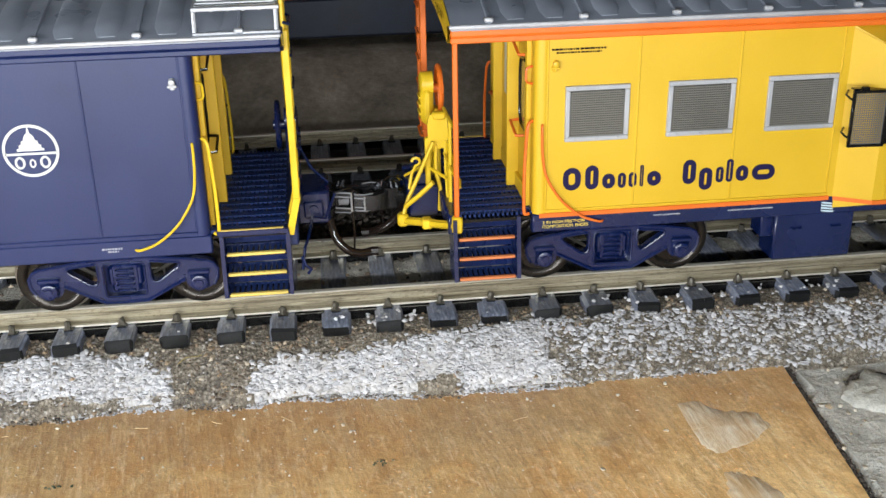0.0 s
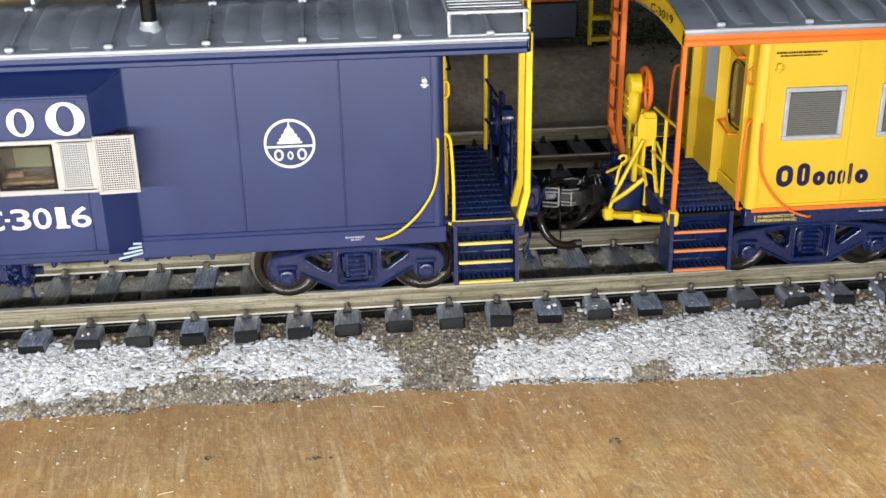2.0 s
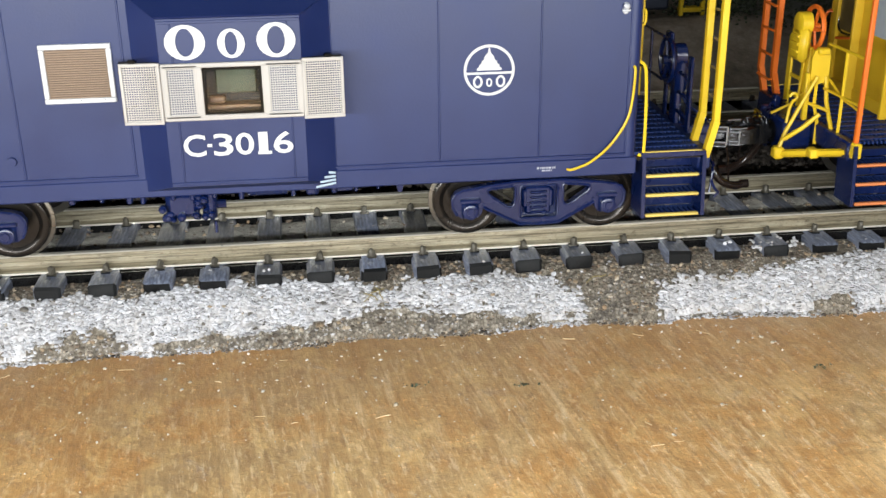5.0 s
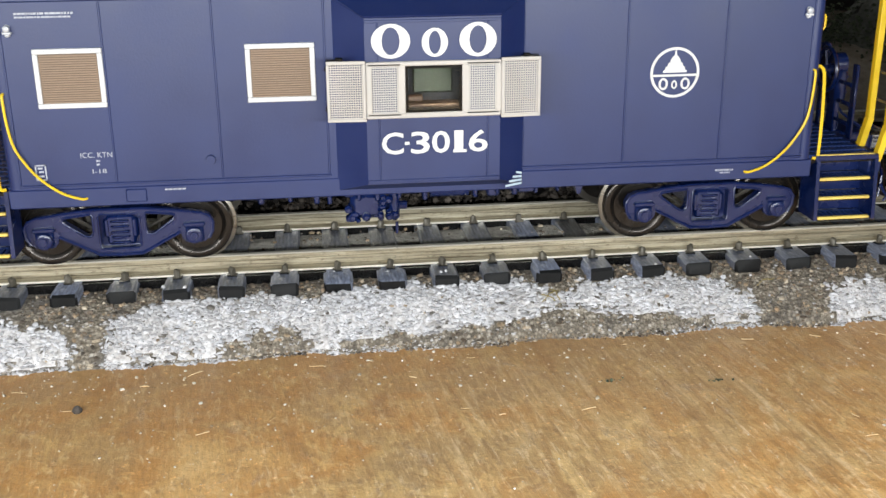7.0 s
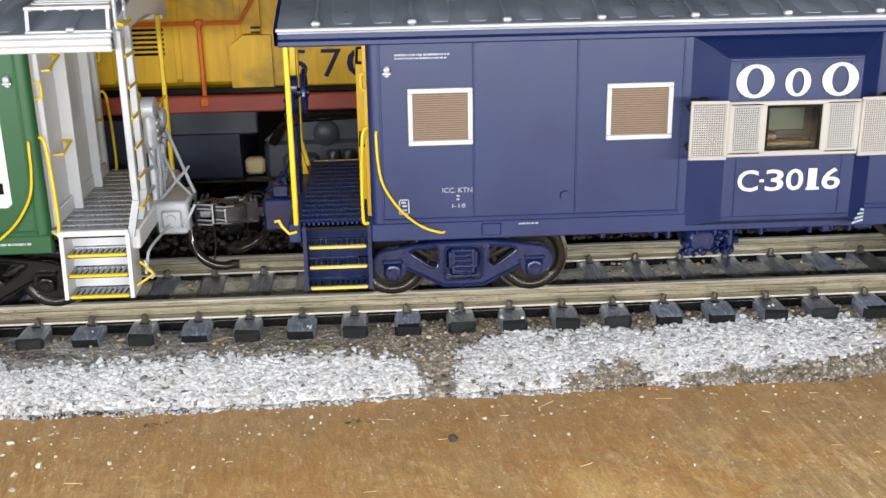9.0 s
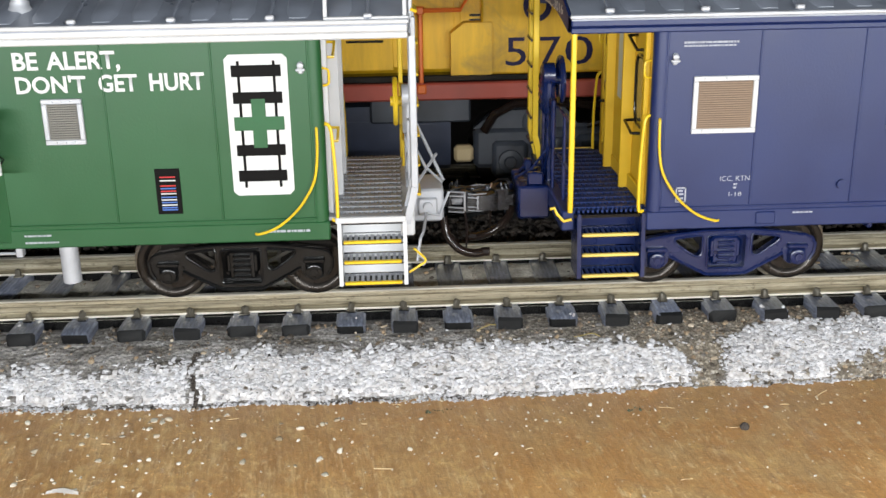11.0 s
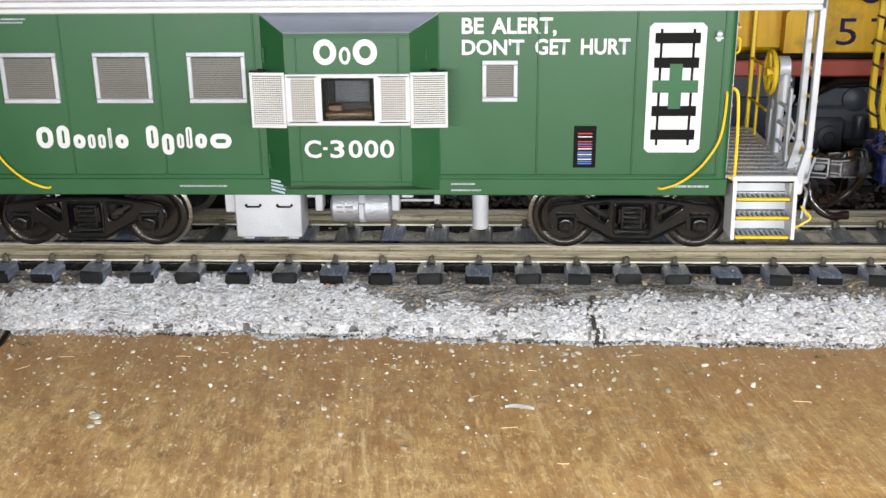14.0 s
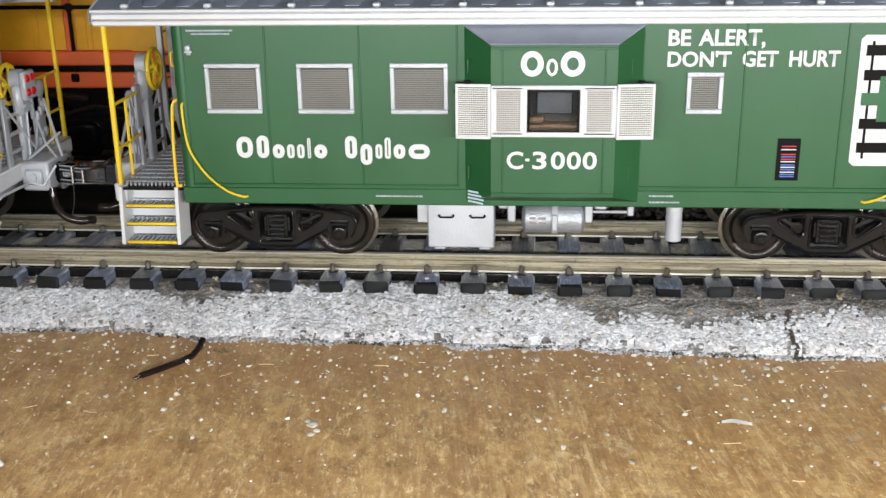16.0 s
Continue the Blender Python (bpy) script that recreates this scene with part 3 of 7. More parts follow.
def front_edge(x):
    """The y at which the ballast shoulder meets the board."""
    broad = smooth_table(x, (-24, -1.56), (-17.95, -1.66), (-17.3, -1.84), (-16.8, -1.80), (-13, -1.88), (-9.8, -2.04), (-3, -1.98), (1, -1.88), (5, -1.86), (8.3, -2.06), (10, -1.94), (18, -2.05))
    return broad + 0.10 * wobble(x, 0, 0.9, 3.1) + 0.07 * wobble(x, 0, 2.7, 7.7) + 0.02 * wobble(x, 0, 5.0, 1.3)


BOARD = -0.88


def bed_height(x, y):
    """The ballast bed: a steep edge, a shoulder, and the flat under the track."""
    e = front_edge(x)
    d = y - e
    z = smooth_table(d, (-0.05, BOARD - 0.06), (0.0, BOARD), (0.05, BOARD + 0.13), (0.35, -0.50), (0.62, -0.38), (0.85, -0.345), (3.2, -0.34), (4.2, -0.50), (40, -0.52))
    if abs(y) < 0.72:
        z += 0.085 * min(1.0, (0.72 - abs(y)) / 0.06)
    return z + (0.02 * wobble(x, y, 3.0) + 0.012 * wobble(x, y, 9.0) if d > 0.02 else 0)


def ground_objects():
    s = Shape().box(-200, 200, -200, 200, -1.6, -1.06)
    thing("ground", "grey plaster base of the layout, rough and dusty", "ground", kind="structure", data=mesh_of(s, PLASTER))
    # The plywood ends in an oblique edge; beyond it the plaster is bare.
    s = Shape()
    s.prism([(-46, -36), (8.5, -36), (11.17, -4.56), (11.45, -1.2), (-46, -1.2)], 2, -1.05, BOARD)
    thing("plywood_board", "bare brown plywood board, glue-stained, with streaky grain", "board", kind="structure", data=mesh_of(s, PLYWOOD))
    # Bare plaster, lumpy, at the end of the board.
    xs, ys = np.arange(10.9, 30, 0.16), np.arange(-9, -1.3, 0.16)
    v = [(x, y, -0.905 + 0.05 * wobble(x, y, 1.3, 5) + 0.03 * wobble(x, y, 4.0, 2)) for x in xs for y in ys]
    edge = lambda y: 11.25 + (y + 4) * 0.083 + 0.022 * wobble(0, y, 2.1, 4) + 0.016 * wobble(0, y, 6.5, 1)
    k = len(ys)
    v = [(max(x, edge(y) + 0.025), y, z - (0.14 if x < edge(y) + 0.03 else 0)) for x, y, z in v]
    f = [(i * k + j, (i + 1) * k + j, (i + 1) * k + j + 1, i * k + j + 1) for i in range(len(xs) - 1) for j in range(k - 1)]
    thing("plaster_ground", "rough grey plaster with cracks beside the board", "ground", kind="structure", data=mesh_of(Shape().add(v, f), PLASTER))
    # Ballast bed and the yard behind it.
    xs = np.arange(-34, 24, 0.13)
    ds = [-0.05, 0.0, 0.025, 0.05, 0.12, 0.2, 0.28, 0.35, 0.44, 0.53, 0.62, 0.72, 0.85, 1.0, 1.15, 1.3, 1.5, 1.7, 1.9, 2.1, 2.4, 2.7, 3.0, 3.2, 3.6, 4.2, 6, 9, 14, 40]
    v = [(x, front_edge(x) + d, bed_height(x, front_edge(x) + d)) for x in xs for d in ds]
    k = len(ds)
    f = [(i * k + j, (i + 1) * k + j, (i + 1) * k + j + 1, i * k + j + 1) for i in range(len(xs) - 1) for j in range(k - 1)]
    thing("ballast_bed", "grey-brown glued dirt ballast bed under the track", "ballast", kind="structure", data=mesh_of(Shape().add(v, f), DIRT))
    # Behind the rear track the ground rises in a bank to the farthest track.
    xs, ys = np.arange(1.5, 30, 0.3), np.arange(6.4, 15, 0.3)
    k = len(ys)
    rise = lambda y: smooth_table(y, (6.4, -0.42), (6.9, -0.3), (8.9, 0.62), (9.3, 0.68), (30, 0.7))
    s = Shape().add([(x, y, rise(y) + 0.07 * wobble(x, y, 0.7, 9) + 0.04 * wobble(x, y, 2.2, 4)) for x in xs for y in ys],
                    [(i * k + j, (i + 1) * k + j, (i + 1) * k + j + 1, i * k + j + 1) for i in range(len(xs) - 1) for j in range(k - 1)])
    thing("yard_ground", "dusty grey bank behind the rear track", "ground", kind="structure", data=mesh_of(s, YARD))


def room():
    """Plain walls, far round the layout."""
    for name, x0, x1, y0, y1, z0, z1 in (("wall_north", -200, 200, 200, 206, -1.6, 130), ("wall_south", -200, 200, -206, -200, -1.6, 130),
                                         ("wall_west", -206, -200, -206, 206, -1.6, 130), ("wall_east", 200, 206, -206, 206, -1.6, 130)):
        thing(name, "plain painted wall of the dark train room", "wall", kind="structure", data=mesh_of(Shape().box(x0, x1, y0, y1, z0, z1), WALL_PAINT))
    thing("ceiling", "plain painted ceiling of the dark train room", "ceiling", kind="structure", data=mesh_of(Shape().box(-206, 206, -206, 206, 130, 134), WALL_PAINT))


ground_objects()
room()


# ---- track ----
RAIL_PROFILE = [(-0.1, -0.22), (0.1, -0.22), (0.1, -0.195), (0.026, -0.165), (0.026, -0.085), (0.047, -0.065), (0.047, -0.012), (0.035, 0), (-0.035, 0), (-0.047, -0.012), (-0.047, -0.065), (-0.026, -0.085), (-0.026, -0.165), (-0.1, -0.195)]
RAIL_Y = 0.79


def tie_mesh(seed):
    """A moulded tie with four spike clips."""
    r = random.Random(seed)
    s = Shape()
    s.box(-0.165 + r.uniform(-0.008, 0.008), 0.165 + r.uniform(-0.008, 0.008), -1.31 + r.uniform(-0.02, 0.02), 1.31, -0.40, -0.225, 0.03)
    for side in (-1, 1):
        for at in (-0.135, 0.135):
            y = side * RAIL_Y + at
            s.box(-0.06, 0.06, y - 0.05, y + 0.05, -0.23, -0.20, 0.008)
            s.lathe((r.uniform(-0.01, 0.01), y, -0.21), (0, 0, 1), [(0, 0.042), (0.07, 0.042), (0.095, 0.03), (0.1, 0.01)], 8)
    s.v = [(x + r.uniform(-0.009, 0.009), y + r.uniform(-0.012, 0.012), z + r.uniform(-0.009, 0.009)) for x, y, z in s.v]
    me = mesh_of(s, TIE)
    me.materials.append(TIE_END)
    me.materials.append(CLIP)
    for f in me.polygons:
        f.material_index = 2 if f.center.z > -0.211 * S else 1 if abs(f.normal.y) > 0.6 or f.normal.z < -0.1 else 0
    return me


def track(name, label, centre, x0, x1, ties_from, ties_to, spacing=0.639, metal=RAIL):
    top = thing(name, label, "railway track")
    xs = np.linspace(x0, x1, 80)
    for side in (-1, 1):
        s = Shape()
        for prof in (RAIL_PROFILE,):
            n = len(prof)
            v = [(x, centre(x) + side * RAIL_Y + p, z) for x in xs for p, z in prof]
            f = [(i * n + k, i * n + (k + 1) % n, (i + 1) * n + (k + 1) % n, (i + 1) * n + k) for i in range(len(xs) - 1) for k in range(n)]
            s.add(v, f + [tuple(range(n)), tuple(range(len(v) - n, len(v)))])
        me = mesh_of(s, metal)
        me.materials.append(RAIL_BRIGHT)
        for f in me.polygons:
            z = f.center.z / S
            # Rubbed head; the same bright metal paints the light caught on the foot edge.
            f.material_index = int(z > -0.008 or (-0.21 < z < -0.2 and abs(f.normal.y) > 0.9))
        part("rail", me, metal, top, "dull nickel-silver rail, rubbed bright on top, a glint painted along its foot")
        prof = [(side * q, z) for q, z in ((-0.05, -0.36), (0.15, -0.36), (0.15, -0.235), (-0.05, -0.235))]
        v = [(x, centre(x) + side * RAIL_Y + q, z) for x in xs for q, z in prof]
        f = [(i * 4 + k, i * 4 + (k + 1) % 4, (i + 1) * 4 + (k + 1) % 4, (i + 1) * 4 + k) for i in range(len(xs) - 1) for k in range(4)]
        s = Shape().add(v, f)
        part("tie_web", s, BLACK, top, "black plastic web between the ties", smooth=False)
    meshes = [tie_mesh(k) for k in range(6)]
    r = random.Random(11)
    x = ties_from
    while x < ties_to:
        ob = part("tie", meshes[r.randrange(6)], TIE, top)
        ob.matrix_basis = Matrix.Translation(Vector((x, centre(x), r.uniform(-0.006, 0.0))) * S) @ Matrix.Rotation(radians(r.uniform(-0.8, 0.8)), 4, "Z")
        x += spacing
    return top


def rear_centre(x):
    t = min(1, max(0, (x + 2) / 8))
    return 4.25 + 0.75 * t * t * (3 - 2 * t)


track("front_track", "model railway track with black plastic ties and nickel rails", lambda x: 0.0, -34, 24, -26.53, 17)
# The rear rails' brighter colour makes up for light that misses them.
track("rear_track", "second model railway track behind, in shade", rear_centre, -34, 24, -10, 16, metal=LIT_RAIL)


# ---- gravel ----
def stones(name, places, material, label, seed, flat=1.0, round_off=0):
    """Crushed stone: many small uneven blocks, uncounted. places: x, y, z, size."""
    r = np.random.RandomState(seed)
    places = np.array(places)
    n = len(places)
    g = (1 + 5 ** 0.5) / 2
    ico = np.array([(-1, g, 0), (1, g, 0), (-1, -g, 0), (1, -g, 0), (0, -1, g), (0, 1, g), (0, -1, -g), (0, 1, -g), (g, 0, -1), (g, 0, 1), (-g, 0, -1), (-g, 0, 1)]) / (1 + g * g) ** 0.5
    v = ico[None] * (0.62 + 0.11 * r.randn(n, 12, 1).clip(-1.6, 1.6)) + 0.05 * r.randn(n, 12, 3)
    v *= np.stack([r.uniform(0.7, 1.3, n), r.uniform(0.7, 1.2, n), flat * r.uniform(0.45, 0.85, n)], 1)[:, None]
    a = r.uniform(0, 2 * np.pi, n)
    b = r.normal(0, 0.45, n)
    ca, sa, cb, sb = np.cos(a), np.sin(a), np.cos(b), np.sin(b)
    x, y, z = v[..., 0], v[..., 1], v[..., 2]
    y, z = y * cb[:, None] - z * sb[:, None], y * sb[:, None] + z * cb[:, None]
    x, y = x * ca[:, None] - y * sa[:, None], x * sa[:, None] + y * ca[:, None]
    v = np.stack([x, y, z], -1) * places[:, None, 3:4] + places[:, None, :3]
    tris = np.array([(0, 11, 5), (0, 5, 1), (0, 1, 7), (0, 7, 10), (0, 10, 11), (1, 5, 9), (5, 11, 4), (11, 10, 2), (10, 7, 6), (7, 1, 8), (3, 9, 4), (3, 4, 2), (3, 2, 6), (3, 6, 8), (3, 8, 9), (4, 9, 5), (2, 4, 11), (6, 2, 10), (8, 6, 7), (9, 8, 1)])
    f = (tris[None] + 12 * np.arange(n)[:, None, None]).reshape(-1, 3)
    s = Shape()
    s.v, s.f = [tuple(p) for p in v.reshape(-1, 3).tolist()], [tuple(q) for q in f.tolist()]
    return thing(name, label, "gravel", kind="stuff", data=mesh_of(s, material, smooth=round_off > 0, fix=False, angle=round_off))


def crack(d):
    """The x of the crack through the crust, d from the board."""
    return -9.76 - 0.10 * d + 0.035 * math.sin(d * 17) + 0.02 * math.sin(d * 41)


def white_cover(x, y):
    """How thickly the white gravel lies, from 0 to 1."""
    d = y - front_edge(x)
    top = smooth_table(x, (-24, 0.6), (-17.5, 0.42), (-16.3, 0.5), (-15.6, 0.8), (-13.5, 0.74), (-12.6, 0.40), (-11.5, 0.36), (-9.9, 0.34), (-9.5, 0.5), (-7, 0.5), (-4.3, 0.42), (-3.6, 0.46), (-2.6, 0.62), (-1.2, 0.68), (1.0, 0.76), (1.5, 0.52), (3, 0.62), (3.9, 0.36), (5.2, 0.32), (6.5, 0.55), (8.5, 0.72), (11, 0.6), (16, 0.7))
    low = smooth_table(x, (-2.4, -0.02), (-2.0, 0.16), (-1.6, 0.13), (-1.3, -0.02), (-0.8, 0.05), (0.0, 0.06), (0.9, 0.13), (1.6, 0.19), (2.8, 0.17), (3.3, 0.06), (3.7, -0.02)) if -2.4 < x < 3.7 else -0.02
    low += 0.07 * wobble(x, y, 2.2, 6.0) + 0.08 * wobble(x, y, 7.5, 1.5) if -2.4 < x < 3.7 else 0
    top += 0.16 * wobble(x, y, 1.6, 1.0) + 0.12 * wobble(x, y, 5.0, 2.0) + 0.06 * wobble(x, y, 15.0, 2.0)
    if abs(x - crack(d)) < 0.022 and d < 0.5:
        return 0.0
    for a, b in ((-4.04, -3.68), (4.12, 5.0)):
        shift, pinch = 0.16 * wobble(0, y, 3.0, 8.0) + 0.06 * wobble(x, y, 14.0, 8.0), 0.10 * wobble(2, y, 5.0, 3.0)
        if a + shift - pinch < x < b + shift + pinch:
            return 0.06
    if 7.0 < x < 7.4 and d < 0.14 + 0.1 * wobble(x, y, 5.0, 2.0):
        return 0.04
    if 0 < d < low:
        return 0.22
    if d < low or d > top:
        return 0.05 if d < top + 0.12 else 0.012
    thin = 0.64 if x > 8.6 + 0.5 * wobble(x, y, 2.0, 4.0) else 0.96
    return thin if d < top - 0.12 else thin * 0.75


def lay_gravel():
    # The glued layer in which the white stones sit.
    s, step, cells = Shape(), 0.045, []
    nx, ny = int(37 / step), int(1.05 / step)
    index = {}

    def corner(i, j):
        if (i, j) not in index:
            x = -21.5 + i * step
            y = front_edge(x) + 0.012 + j * step
            edge = 0.012 * wobble(x, y, 11.0, 4.0)
            index[i, j] = len(s.v)
            s.v.append((x + edge, y + edge, bed_height(x, y) + 0.016 + 0.014 * wobble(x, y, 8.0, 5.0)))
        return index[i, j]

    for i in range(nx):
        for j in range(ny):
            x = -21.5 + (i + 0.5) * step
            y = front_edge(x) + 0.012 + (j + 0.5) * step
            if min(white_cover(x + dx, y + dy + front_edge(x + dx) - front_edge(x)) for dx, dy in ((0, 0), (0.08, 0), (-0.08, 0), (0, 0.06), (0, -0.06 if j > 3 else 0))) > 0.7:
                s.f.append((corner(i, j), corner(i + 1, j), corner(i + 1, j + 1), corner(i, j + 1)))
    thing("packed_gravel", "white gravel glued in a crust on the shoulder", "gravel", kind="stuff", data=mesh_of(s, PACKED, fix=False))
    r = random.Random(5)
    white, brown, loose = [], [], []
    for _ in range(46000):
        x, d = r.uniform(-21, 15.5), r.uniform(-0.01, 1.05)
        y = front_edge(x) + d
        if r.random() < white_cover(x, y):
            size = r.choice((0.024, 0.028, 0.034, 0.040, 0.048, 0.058, 0.072)) * (1 if white_cover(x, y) > 0.3 else 0.6)
            white.append((x, y, bed_height(x, y) + (0.02 if white_cover(x, y) > 0.45 else 0) + size * r.uniform(-0.2, 0.06), size))
    for _ in range(34000):
        x, d = r.uniform(-21, 15.5), r.uniform(-0.01, 3.3)
        y = front_edge(x) + d
        if r.random() < (0.9 if d < 1.0 else 0.12) * (0.3 if x < -4.6 else 1) * (0.1 if white_cover(x, y) > 0.5 else 1) and not (d < 0.5 and abs(x - crack(d)) < 0.04):
            size = r.choice((0.018, 0.022, 0.027, 0.032, 0.038, 0.046, 0.058))
            brown.append((x, y, bed_height(x, y) + size * 0.12, size))
    # Stones and grit spilt over the rim of the board.
    for _ in range(9000):
        x = r.uniform(-21, 11.2)
        reach = 0.05 + 0.07 * wobble(x, 0, 1.9, 7.0) + 0.06 * wobble(x, 0, 6.0, 3.0)
        d = r.uniform(-0.13, 0.03)
        if -d > reach:
            continue
        size = r.choice((0.016, 0.02, 0.024, 0.03, 0.038))
        inner = front_edge(x) + 0.07
        (white if r.random() < white_cover(x, inner) else brown).append((x, front_edge(x) + d, BOARD + size * 0.25 + max(0, d) * 1.5, size))
    for _ in range(1000):
        x = 11.2 - 32 * r.random() ** 0.75
        if x > -8 and r.random() < 0.45:
            continue
        d = r.expovariate(0.9 if x < -8 else 1.5)
        if d < 9:
            size = r.choice((0.010, 0.012, 0.014, 0.016, 0.019, 0.022, 0.027, 0.038)) * (1.7 if x < -8 else 1.15)
            loose.append((x, front_edge(x) - 0.03 - d, BOARD + size * 0.2, size))
    for _ in range(420):
        x = r.uniform(-20.5, -9.5)
        size = r.choice((0.016, 0.02, 0.024, 0.03, 0.038))
        loose.append((x, front_edge(x) - 0.05 - r.expovariate(0.8), BOARD + size * 0.2, size))
    for _ in range(900):
        x = r.uniform(-8, 8)
        size = r.choice((0.008, 0.010, 0.012, 0.015, 0.020))
        loose.append((x, front_edge(x) - 0.05 - r.expovariate(0.55), BOARD + size * 0.2, size))
    for _ in range(60):
        x = r.uniform(11.3, 14)
        loose.append((x, r.uniform(-4.5, -2.1), -0.89, r.uniform(0.03, 0.07)))
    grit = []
    # Dark stones fill the crack in place of its shade.
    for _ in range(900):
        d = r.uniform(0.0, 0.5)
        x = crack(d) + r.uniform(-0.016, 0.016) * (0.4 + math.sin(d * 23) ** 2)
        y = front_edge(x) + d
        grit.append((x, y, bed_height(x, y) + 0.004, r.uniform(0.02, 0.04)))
    crumbs = []
    for _ in range(20):
        x, y = -26.53 + 0.639 * r.randrange(18, 62) + r.uniform(-0.14, 0.14), r.uniform(-1.33, -0.95)
        for _ in range(r.randrange(1, 4)):
            crumbs.append((x + r.uniform(-0.05, 0.05), y + r.uniform(-0.04, 0.04), -0.215, r.uniform(0.02, 0.05)))
    for _ in range(70):
        crumbs.append((r.gauss(6.75, 0.2), r.gauss(-1.16, 0.08), r.uniform(-0.33, -0.22), r.uniform(0.02, 0.06)))
    for _ in range(60):
        crumbs.append((r.uniform(9.2, 12.5), r.uniform(-1.3, -0.98), r.uniform(-0.26, -0.215), r.uniform(0.02, 0.05)))
    stones("plaster_crumbs", crumbs, GRAVEL, "white plaster crumbs fallen on the tie ends", 6)
    for _ in range(1700):
        x = r.uniform(-20, -6) if r.random() < 0.8 else r.uniform(-6, 10)
        if wobble(x, 0, 2.3, 5.5) + 0.4 * wobble(x, 0, 9.0, 2.5) > 0.2:
            grit.append((x, front_edge(x) + r.gauss(-0.012, 0.016), BOARD + r.uniform(0.0, 0.03), r.uniform(0.012, 0.034)))
    # Dark crumbs in the board's gap and lump's crevice, partly for shade there.
    for _ in range(900):
        y = r.uniform(-5.5, -1.95)
        grit.append((11.255 + (y + 4) * 0.083 + r.gauss(0.012, 0.012), y, -0.905 + r.uniform(-0.02, 0.012), r.uniform(0.016, 0.036)))
    for _ in range(260):
        x = r.uniform(11.95, 12.62)
        grit.append((x, -2.47 + 0.17 * math.sin((x - 11.95) * 4.7) + r.gauss(0, 0.02), -0.9 + r.uniform(0, 0.03), r.uniform(0.02, 0.05)))
    clumps = []
    for _ in range(9000):
        x, y = r.uniform(-14, 16), r.uniform(1.45, 3.2)
        size = r.uniform(0.03, 0.10)
        clumps.append((x, y, -0.46 + max(0, 0.2 + 0.5 * wobble(x, y, 1.7, 2.0)) * r.random(), size))
    stones("dark_ground_cover", clumps, SOIL_SHADE, "dark soil and ground cover between the tracks", 14)
    stones("crack_grit", grit, SOIL_SHADE, "dark grains shading a crack, gap and crevice, with soil along the gravel edge", 4)
    stones("white_gravel", white, GRAVEL, "white crushed gravel along the ballast shoulder", 1, 0.6, 60)
    stones("brown_grit", brown, BROWN_GRAVEL, "brown and grey grit on the ballast bed", 2)
    stones("scattered_gravel", loose, LOOSE_GRAVEL, "loose white stones scattered over the plywood", 3, 0.8, 50)


lay_gravel()


# ---- cabooses ----
SIDE, HALF = 1.47, 4.62
AXLE = 0.42


def wheel_mesh():
    s = Shape()
    s.lathe((0, 0, 0), (0, 1, 0), [(-0.09, 0.05), (-0.09, 0.11), (-0.05, 0.13), (-0.04, 0.30), (-0.07, 0.34), (-0.075, 0.36), (-0.075, 0.40), (-0.06, 0.42), (0.04, 0.428), (0.055, 0.47), (0.075, 0.475), (0.08, 0.38), (0.06, 0.35), (0.06, 0.05)], 36)
    me = mesh_of(s, STEEL)
    me.materials.append(TREAD)
    for f in me.polygons:
        f.material_index = int((f.center.x ** 2 + f.center.z ** 2) ** 0.5 > 0.424 * S)
    return me


WHEEL = None


